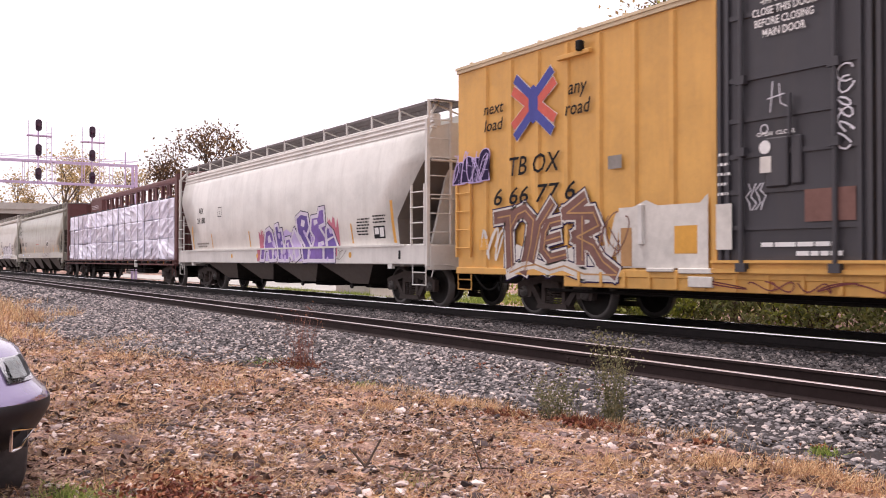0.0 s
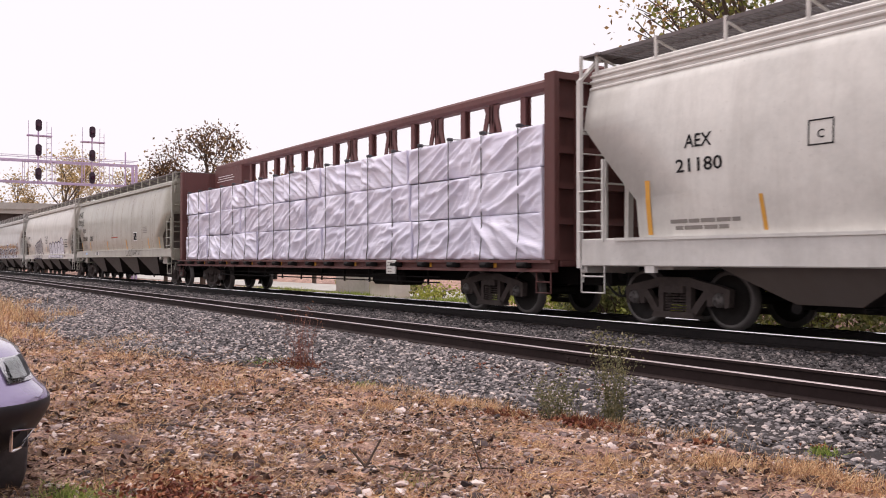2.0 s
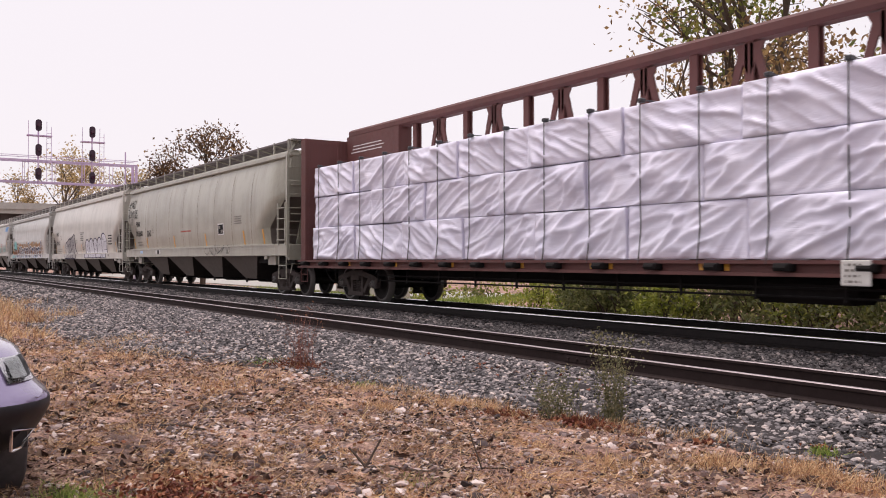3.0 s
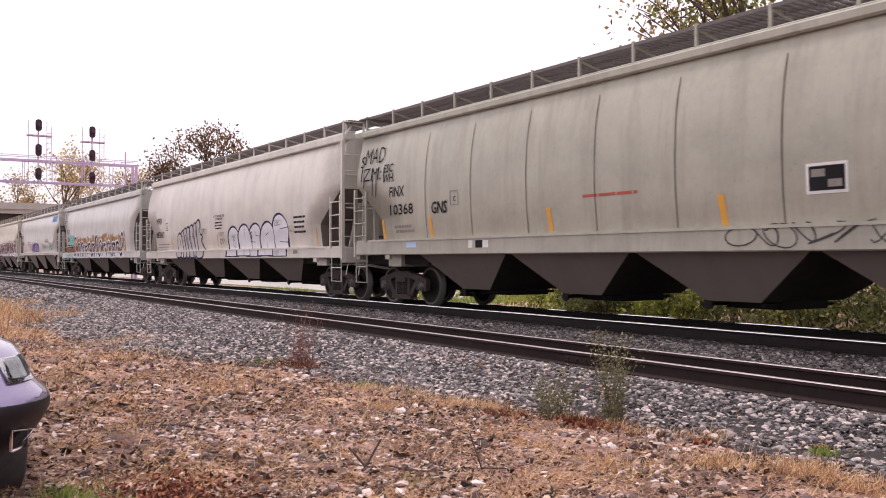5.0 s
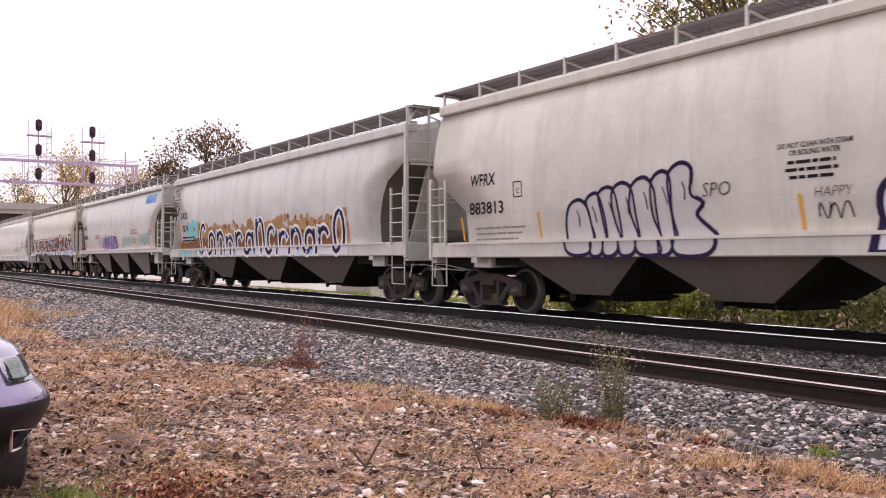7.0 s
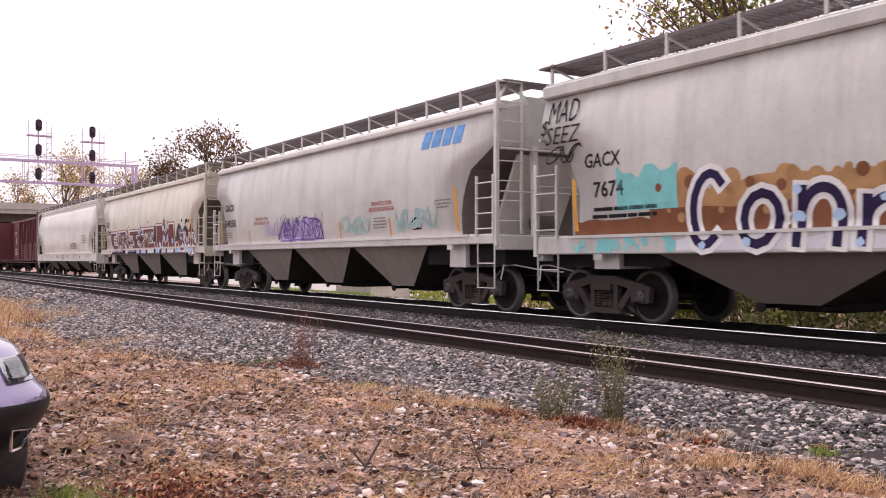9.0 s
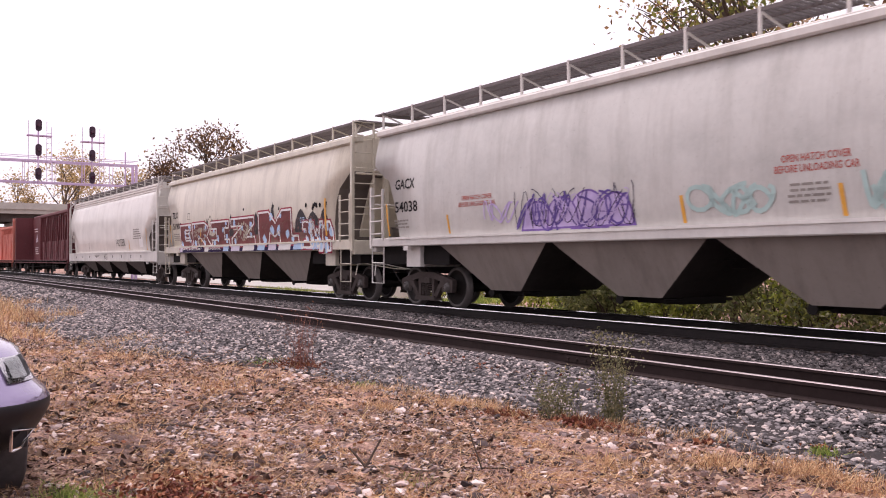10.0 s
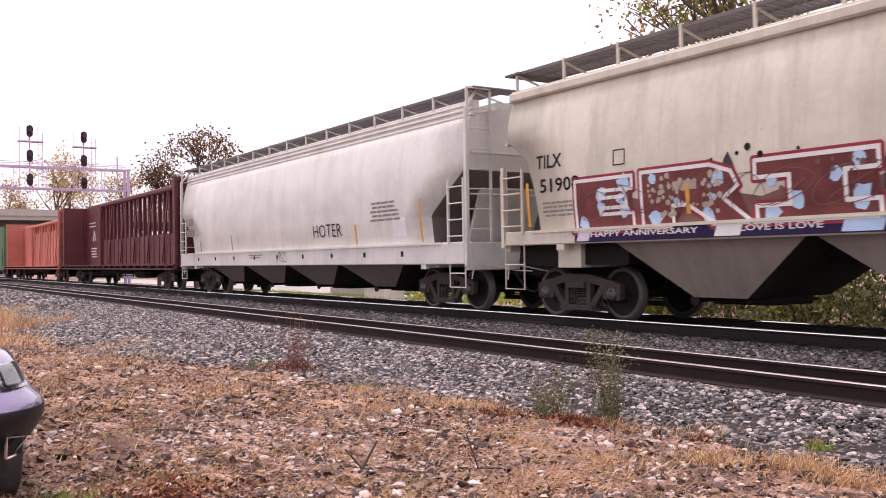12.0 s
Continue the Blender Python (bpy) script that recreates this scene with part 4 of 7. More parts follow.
    scrawl("NSF", 5.2, 1.32, 0.22, BLACK_INK, car, skin)
    scrawl("WH", 1.3, 1.88, 0.18, BLACK_INK, car, skin)
    scrawl("SPO", -1.72, 2.12, 0.3, BLACK_INK, car, skin)
    words("DO NOT CLEAN WITH STEAM\nOR BOILING WATER", -0.1, 2.57, 0.1, BLACK_INK, car, skin, 1.1, name="instruction")
    bars(-0.55, 2.42, 0.9, 3, BLACK_INK, car, skin, seed=9, gap=0.1, h=0.045)
    scrawl("HAPPY", 0.15, 1.98, 0.2, BLACK_INK, car, skin, 0.2, width=0.55)
    scribble(car, skin, -0.05, 0.4, 1.6, 1.85, 3, BLACK_INK, 0.018, 83, 1.46, 0.012)
    bm = bmesh.new()
    stroke(bm, [(-6.55, 2.3), (-6.3, 2.3), (-6.3, 2.58), (-6.55, 2.58), (-6.55, 2.3)], 0.02)
    lay(bm, skin, 0.006, LEVELS)
    part("stencil_frame", bm, BLACK_INK, car)
    words("C", -6.42, 2.4, 0.14, BLACK_INK, car, skin)
    bars(6.3, 2.35, 1.0, 4, BLACK_INK, car, skin, seed=10, gap=0.14, h=0.06)
    for x in (-8.3, -5.8, -0.3, 4.0, 7.9):
        patch(x - 0.03, x + 0.03, 1.5, 1.98, AMBER, car, skin, lean=-0.04)
    patch(6.4, 6.7, 1.28, 1.38, GREY_INK, car, skin, "sill_patch")

    # hopper with an ochre and white piece
    car, skin = hopper(-108.75, 9.3, "grey covered hopper car with a tall white and ochre sprayed piece", COOL_PAINT, COOL_PAINT, (1.2, 1.52), (4.06, 4.36), bays=3, reach=8.1)
    words("GACX", -7.55, 2.77, 0.34, BLACK_INK, car, skin, 0.86)
    words("7674", -7.4, 2.27, 0.36, BLACK_INK, car, skin, 0.72)
    bars(-7.85, 1.98, 1.7, 2, BLACK_INK, car, skin, seed=11, h=0.06, gap=0.12)
    cloud_shape(car, skin, -6.2, 6.4, 1.5, 2.3, OCHRE_SPRAY, 1.52, 12)
    cloud_shape(car, skin, -8.3, -6.1, 1.5, 1.8, RUST_SPRAY, 1.52, 18, 0.0045, 12)
    cloud_shape(car, skin, -6.5, 5.6, 1.5, 2.0, RUST_SPRAY, 1.52, 13, 0.005)
    cloud_shape(car, skin, -7.2, -5.9, 1.9, 2.65, TEAL_SPRAY, 1.52, 14, 0.006, 8)
    cloud_shape(car, skin, -5.9, 6.4, 1.25, 1.48, PALE_SPRAY, 1.52, 15, 0.004)
    dots(car, skin, -6.3, 6.2, 2.05, 2.36, 90, 0.07, 0.17, OCHRE_SPRAY, 16, 1.52, 0.0045)
    dots(car, skin, -6.4, 5.8, 1.6, 2.3, 60, 0.03, 0.1, OCHRE_SPRAY, 19, 1.52)
    dots(car, skin, -6.4, 5.8, 1.7, 2.4, 40, 0.04, 0.12, RUST_SPRAY, 17, 1.52)
    dots(car, skin, -8.2, -5.9, 1.28, 1.45, 22, 0.04, 0.09, TEAL_SPRAY, 23, 1.52)
    script_letters(car, skin, -5.85, 6.2, 1.2, 2.45, DARK_INK, WHITE_INK, 1.52, 13, 21, SKY_SPRAY, 0.1, 0.17, 0.6)
    scrawl("MAD", -8.62, 3.72, 0.6, BLACK_INK, car, skin, 0.1, width=0.8)
    scrawl("$", -9.12, 3.48, 0.4, BLACK_INK, car, skin)
    scrawl("SEEZ", -8.6, 3.3, 0.46, BLACK_INK, car, skin, 0.1, width=0.9)
    scribble(car, skin, -8.9, -8.1, 2.8, 3.15, 3, BLACK_INK, 0.03, 29, 1.52)
    patch(-8.3, -8.2, 1.6, 2.5, AMBER, car, skin)

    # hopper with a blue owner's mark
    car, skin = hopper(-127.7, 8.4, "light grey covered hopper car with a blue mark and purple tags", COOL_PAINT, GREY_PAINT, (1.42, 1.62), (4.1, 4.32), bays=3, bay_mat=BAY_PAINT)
    words("GACX", -6.8, 2.82, 0.32, BLACK_INK, car, skin, 0.86)
    words("54038", -6.75, 2.3, 0.34, BLACK_INK, car, skin, 1.0)
    bars(-7.3, 2.02, 0.7, 3, GREY_INK, car, skin, seed=18)
    bm = bmesh.new()
    for k in range(4):
        x = 5.48 + 0.42 * k
        poly(bm, [(x, 3.55), (x + 0.33, 3.55), (x + 0.4, 3.93), (x + 0.07, 3.93)])
    lay(bm, skin, 0.006, LEVELS)
    part("owner_mark", bm, BLUE_INK, car)
    words("OPEN HATCH COVER\nBEFORE UNLOADING CAR", 3.75, 2.38, 0.14, RED_INK, car, skin, 1.25, name="instruction")
    bars(3.3, 2.12, 0.7, 4, GREY_INK, car, skin, seed=20)
    words("OPEN HATCH COVER\nBEFORE UNLOADING CAR", -3.95, 2.3, 0.13, RED_INK, car, skin, 1.3, name="instruction")
    throw_up(car, skin, -2.4, 0.3, 1.64, (2.15, 2.2, 2.28, 2.2), LILAC, PURPLE, 1.62, 0.035, 22, 0.0, 0.1)
    scribble(car, skin, -2.6, 0.4, 1.66, 2.38, 8, DARK_INK, 0.016, 64, 1.62, 0.016)
    scribble(car, skin, -2.5, 0.3, 1.66, 2.3, 8, VIOLET, 0.04, 65, 1.62, 0.018)
    scribble(car, skin, -2.2, 0.2, 1.7, 2.3, 6, LILAC, 0.018, 66, 1.62, 0.02)
    scribble(car, skin, -3.7, -2.7, 1.85, 2.25, 4, LILAC, 0.03, 24, 1.62)
    scribble(car, skin, 1.7, 3.1, 1.75, 2.2, 5, FADED_TEAL, 0.07, 25, 1.62)
    scribble(car, skin, 4.4, 6.1, 1.75, 2.25, 6, FADED_TEAL, 0.07, 26, 1.62)
    patch(5.15, 5.55, 1.78, 2.06, BLACK_INK, car, skin, "placard")
    patch(5.22, 5.48, 1.83, 2.0, SKY_SPRAY, car, skin, "placard_field", 0.009)
    for x, t in ((-7.6, 0.75), (-5.0, 0.4), (1.5, 0.42), (4.15, 0.42)):
        patch(x - 0.035, x + 0.035, 1.66, 1.66 + t, AMBER, car, skin, lean=-0.05)
    patch(6.95, 7.06, 1.7, 2.62, AMBER, car, skin, lean=-0.06)
    bars(6.1, 2.4, 0.75, 3, GREY_INK, car, skin, seed=27)

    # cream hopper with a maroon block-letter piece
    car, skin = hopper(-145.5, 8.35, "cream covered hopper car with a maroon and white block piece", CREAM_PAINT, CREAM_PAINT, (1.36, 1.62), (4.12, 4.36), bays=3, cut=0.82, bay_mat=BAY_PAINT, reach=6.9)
    words("TILX", -7.0, 2.83, 0.34, BLACK_INK, car, skin, 0.7)
    words("51908", -6.72, 2.4, 0.34, BLACK_INK, car, skin, 1.05)
    bars(-7.2, 2.12, 1.0, 4, GREY_INK, car, skin, seed=28)
    bm = bmesh.new()
    stroke(bm, [(-5.35, 2.62), (-5.1, 2.62), (-5.1, 2.86), (-5.35, 2.86), (-5.35, 2.62)], 0.02)
    lay(bm, skin, 0.006, LEVELS)
    part("stencil_frame", bm, BLACK_INK, car)
    cloud_shape(car, skin, -6.0, 7.1, 1.6, 2.1, BROWN_SPRAY, 1.62, 30, 0.004, 30)
    patch(-6.3, 6.9, 1.38, 1.6, DARK_INK, car, skin, "spray_ground", 0.004, cuts=())
    for k, (x0, x1) in enumerate(((-6.25, -5.95), (-3.3, -2.85), (-1.3, -0.75), (-0.5, 0.3), (0.6, 1.6), (1.9, 2.5), (2.8, 3.4), (3.6, 4.5), (4.7, 5.4), (5.6, 6.8))):
        patch(x0, x1, 1.4, 1.58, (LILAC_WHITE, WHITE_INK, SKY_SPRAY)[k % 3], car, skin, "spray_block", 0.008, 0.06, ())
    dots(car, skin, -3.5, 4.4, 2.5, 2.75, 10, 0.02, 0.06, BLACK_INK, 32, 1.62)
    dots(car, skin, 5.0, 7.0, 2.5, 2.7, 9, 0.03, 0.07, BLACK_INK, 33, 1.62)
    E = [(0, 0), (1, 0), (1, 0.3), (0.45, 0.3), (0.45, 0.42), (0.9, 0.42), (0.9, 0.62), (0.45, 0.62), (0.45, 0.76), (1, 0.76), (1, 1), (0, 1)]
    R = [(0, 0), (0.34, 0), (0.34, 0.36), (0.5, 0.36), (0.78, 0), (1.12, 0), (0.86, 0.42), (1, 0.62), (0.94, 0.86), (0.74, 1), (0, 1)]
    T = [(0, 0), (1, 0), (1, 0.26), (0.75, 0.26), (0.75, 0.72), (1, 0.72), (1, 1), (0, 1), (0, 0.72), (0.3, 0.72), (0.3, 0.26), (0, 0.26)]
    Z = [(0, 0), (1, 0), (1, 0.3), (0.6, 0.3), (1, 0.76), (1, 1), (0, 1), (0, 0.72), (0.5, 0.72), (0, 0.25)]
    M = [(0, 0), (0.24, 0), (0.3, 0.38), (0.42, 0.22), (0.55, 0.38), (0.55, 0), (1, 0), (1, 0.22), (0.85, 0.22), (0.85, 1), (0.62, 1), (0.45, 0.64), (0.28, 1), (0, 1)]
    W = [(0, 1), (0.1, 0.1), (0.3, 0), (0.5, 0.4), (0.7, 0), (0.9, 0.1), (1, 1), (0.75, 1), (0.68, 0.5), (0.5, 0.75), (0.32, 0.5), (0.25, 1)]
    A = [(0, 0), (0.1, 0.7), (0.4, 1), (0.8, 1), (1, 0.7), (1, 0), (0.7, 0), (0.7, 0.35), (0.35, 0.35), (0.3, 0)]
    gap = [[(0.35, 0.62), (0.6, 0.62), (0.6, 0.78), (0.35, 0.78)]]
    rnd = random.Random(30)
    for shape, x0, x1, z0, z1, holes in ((E, -6.3, -4.95, 1.58, 2.42, []), (R, -4.75, -2.9, 1.58, 2.44, gap), (T, -2.6, -0.8, 1.58, 2.42, []), (Z, -0.55, 1.55, 1.58, 2.46, []), (M, 1.95, 4.95, 1.58, 2.56, []),
                                         (T, 5.3, 5.95, 1.45, 2.16, []), (W, 5.85, 6.6, 1.45, 2.14, []), (A, 6.5, 7.2, 1.35, 2.12, [])):
        def put(q):
            return [(x0 + (x1 - x0) * u, z0 + (z1 - z0) * w) for u, w in q]
        marks = []
        for u, w in shape[::2]:
            r = rnd.uniform(0.06, 0.17)
            cx, cz = x0 + (x1 - x0) * (0.14 + 0.72 * u), z0 + (z1 - z0) * (0.14 + 0.72 * w)
            marks.append([(cx + r * rnd.uniform(0.6, 1.2) * math.cos(q * 0.7), cz + r * rnd.uniform(0.7, 1.3) * math.sin(q * 0.7)) for q in range(9)])
        rimmed_letter(car, skin, 1.62, put(shape), [put(q) for q in holes], MAROON, WHITE_INK, TAN_SPRAY, 0.06, RED_SPRAY, 0.045, marks, SKY_SPRAY)
    scribble(car, skin, -6.0, 6.8, 1.75, 2.3, 30, BROWN_SPRAY, 0.012, 90, 1.62, 0.0185)
    dots(car, skin, -4.6, -3.2, 1.75, 2.35, 60, 0.015, 0.05, TAN_SPRAY, 92, 1.62, 0.019)
    dots(car, skin, -2.4, 7.0, 1.7, 2.4, 90, 0.012, 0.045, BROWN_SPRAY, 94, 1.62, 0.0192)
    dots(car, skin, -0.3, 1.4, 1.75, 2.3, 30, 0.03, 0.09, TAN_SPRAY, 95, 1.62, 0.0188)
    for x, w, z in ((-3.05, 0.3, 2.6), (-0.55, 0.35, 2.65), (1.75, 0.45, 2.6), (3.1, 0.3, 2.85), (5.2, 0.8, 2.55), (6.0, 0.8, 2.45), (6.7, 0.5, 2.5)):
        cloud = [(x + w * u, 1.9 + (z - 1.9) * q) for u, q in ((-0.6, 0), (-0.5, 0.5), (-0.25, 0.85), (0, 1), (0.22, 0.82), (0.45, 0.55), (0.6, 0))]
        bm = bmesh.new()
        poly(bm, cloud)
        lay(bm, skin, 0.0045, (1.62,) + LEVELS)
        part("spray_ground", bm, SOOT_SPRAY, car)
    bars(5.1, 2.3, 0.4, 3, SKY_SPRAY, car, skin, seed=93, h=0.03, gap=0.06)
    words("HAPPY ANNIVERSARY", -4.75, 1.5, 0.12, WHITE_INK, car, skin, 2.3, name="sprayed_tag", cuts=(), lift=0.012)
    words("LOVE IS LOVE", -2.2, 1.5, 0.12, WHITE_INK, car, skin, 1.3, name="sprayed_tag", cuts=(), lift=0.012)
    patch(-7.65, -7.57, 1.7, 2.5, AMBER, car, skin)
    patch(-3.85, -3.77, 1.75, 2.2, AMBER, car, skin, lift=0.016)
    patch(6.75, 6.86, 1.75, 2.75, AMBER, car, skin, lift=0.016)

    # pale hopper with few tags
    car, skin = hopper(-164.6, 9.5, "pale grey covered hopper car with one black tag", SILVER_PAINT, GREY_PAINT, (1.02, 1.48), (4.1, 4.4), double_band=True, bays=4, straight=True)
    bars(-8.6, 2.75, 0.5, 1, GREY_INK, car, skin, seed=40, h=0.25)
    bars(-8.9, 2.35, 1.1, 1, GREY_INK, car, skin, seed=41, h=0.25)
    scribble(car, skin, -0.2, 0.4, 1.1, 1.4, 3, GREY_INK, 0.025, 80, 1.48, 0.006)
    scrawl("HOTER", 3.0, 1.9, 0.5, BLACK_INK, car, skin, 0.0, width=1.7)
    bars(5.4, 2.5, 1.5, 5, GREY_INK, car, skin, seed=42, gap=0.1, h=0.05)
    patch(6.45, 7.05, 1.66, 2.1, WHITE_INK, car, skin, "placard")
    for x, t in ((-7.4, 0.4), (-4.2, 0.5), (4.6, 0.5), (7.7, 0.95)):
        patch(x - 0.04, x + 0.04, 1.52, 1.52 + t, AMBER if x > 0 else GREY_INK, car, skin)
    for k in range(9):
        patch(-7.5 + 1.8 * k, -7.38 + 1.8 * k, 1.2, 1.32, BLACK_INK, car, skin, "sill_opening")
    bars(-2.5, 1.36, 1.2, 2, GREY_INK, car, skin, seed=43)


# ---------------------------------------------------------------- boxcars
def boxcar(c, h, label, mat, door_mat, door, plain_end=False, height=4.98):
    car = new_car("boxcar", c, label, "boxcar")
    bm = bmesh.new()
    cuboid(bm, -h, h, -1.56, 1.56, 0.86, height)
    part("body", bm, mat, car)
    for s in (-1, 1):
        post = None
        x = -h + 1.01
        while x < h - 0.1:
            if not (door[0] - 0.1 < x < door[1] + 0.1):
                if post is None:
                    bm = bmesh.new()
                    p = [(-0.075, s * 1.555), (0.075, s * 1.555), (0.045, s * 1.61), (-0.045, s * 1.61)]
                    lo, hi = [bm.verts.new((u, w, 0.95)) for u, w in p], [bm.verts.new((u, w, height - 0.06)) for u, w in p]
                    for k in range(4):
                        bm.faces.new((lo[k], lo[(k + 1) % 4], hi[(k + 1) % 4], hi[k]))
                    bm.faces.new(lo)
                    bm.faces.new(hi)
                    post = part("side_post", bm, mat, car)
                    post.location = (x, 0, 0)
                else:
                    again = new("side_post", post.data)
                    again.parent, again.location = car, (x, 0, 0)
            x += 0.82
    bm = bmesh.new()
    for s in (-1, 1):
        a, b = sorted((s * 1.5, s * 1.6))
        cuboid(bm, -h - 0.01, h + 0.01, a, b, height - 0.02, height + 0.1)
        ring = [(-h - 0.03, s * 1.62, height + 0.1), (h + 0.03, s * 1.62, height + 0.1), (h + 0.03, 0, height + 0.3), (-h - 0.03, 0, height + 0.3)]
        low = [(x, y, z - 0.05) for x, y, z in ring]
        v = [bm.verts.new(p) for p in ring + low]
        for f in ((0, 1, 2, 3), (7, 6, 5, 4), (0, 4, 5, 1), (1, 5, 6, 2), (3, 7, 4, 0)):
            bm.faces.new([v[k] for k in f])
    x = -h + 0.5
    while x < h:
        cuboid(bm, x - 0.03, x + 0.03, -1.6, 1.6, height + 0.09, height + 0.14)
        x += 1.1
    part("roof", bm, ROOF_YELLOW if mat is YELLOW else mat, car)
    for s in (-1, 1):
        bm = bmesh.new()
        a, b = sorted((s * 1.45, s * 1.625))
        rounded(bm, -h, h, a, b, 0.82, 0.95, 0.012)
        a, b = sorted((s * 1.3, s * 1.605))
        rounded(bm, -h + 3.4, h - 3.4, a, b, 0.64, 0.84, 0.012)
        x = -h + 3.8
        while x < h - 3.6:
            a2, b2 = sorted((s * 1.6, s * 1.64))
            cuboid(bm, x, x + 0.06, a2, b2, 0.66, 0.9)
            x += 0.55
        part("side_sill", bm, mat, car)
    bm = bmesh.new()
    cuboid(bm, -h - 0.2, h + 0.2, -0.35, 0.35, 0.6, 0.88)
    cuboid(bm, -h + 4.0, h - 4.0, -0.9, -0.3, 0.5, 0.8)
    pipe(bm, [(-h + 2.5, -1.2, 0.55), (-0.5, -1.1, 0.52), (h - 3, -1.1, 0.55)], 0.03)
    part("underframe", bm, UNDER, car)
    # plug doors
    n = 2
    w = (door[1] - door[0]) / n
    for k in range(n):
        a, b = door[0] + k * w, door[0] + (k + 1) * w
        bm = bmesh.new()
        rounded(bm, a + 0.03, b - 0.03, -1.655, -1.56, 1.08, height - 0.1, 0.015)
        d = part("plug_door", bm, door_mat, car, "black plug door with locking bars")
        bm = bmesh.new()
        for x in (a + 0.06, a + 0.2, b - 0.2, b - 0.06):
            cuboid(bm, x - 0.03, x + 0.03, -1.7, -1.65, 1.1, height - 0.12)
        for z in (1.55, 2.05, 2.55, 3.05, 3.62, 4.5):
            cuboid(bm, a + 0.22, b - 0.22, -1.685, -1.65, z - 0.035, z + 0.035)
        part("door_frame", bm, door_mat, d)
        bm = bmesh.new()
        for x in (a + 0.46, b - 0.52):
            tube(bm, (x, -1.72, 0.98), (x, -1.72, height - 0.1), 0.035, 8)
            for z in (1.0, 2.6, 3.6):
                cuboid(bm, x - 0.08, x + 0.08, -1.76, -1.66, z - 0.06, z + 0.06)
        part("locking_bar", bm, door_mat, d)
        bm = bmesh.new()
        m = (a + b) / 2
        rounded(bm, m - 0.35, m + 0.0, -1.73, -1.66, 2.08, 2.75, 0.02)
        rounded(bm, m + 0.05, m + 0.2, -1.72, -1.66, 2.1, 2.75, 0.02)
        tube(bm, (m + 0.05, -1.74, 2.75), (m + 0.05, -1.74, 3.3), 0.03, 8)
        part("lock_gear", bm, door_mat, d)
    bm = bmesh.new()
    for z0, z1, y in ((0.98, 1.06, -1.66), (1.06, 1.1, -1.72), (0.92, 0.98, -1.7)):
        cuboid(bm, door[0] - 0.1, door[1] + 2.2, y, -1.56, z0, z1)
    part("door_track", bm, mat, car)
    for s in (-1, 1):
        a, b = sorted((s * (h - 0.5), s * (h - 0.02)))
        ladder(car, mat, a, b, -1.62, 1.16, 2.65, 4, rail=0.03)
        stirrup(car, mat, a, b, -1.58, 0.5, 0.9)
        coupler(car, h, s)
        bm = bmesh.new()
        for k in range(7):
            cuboid(bm, min(s * h, s * (h + 0.05)), max(s * h, s * (h + 0.05)), -1.4, 1.4, 1.1 + 0.55 * k, 1.3 + 0.55 * k)
        part("end_corrugation", bm, mat, car)
    trucks(car, h - 2.45)
    return car


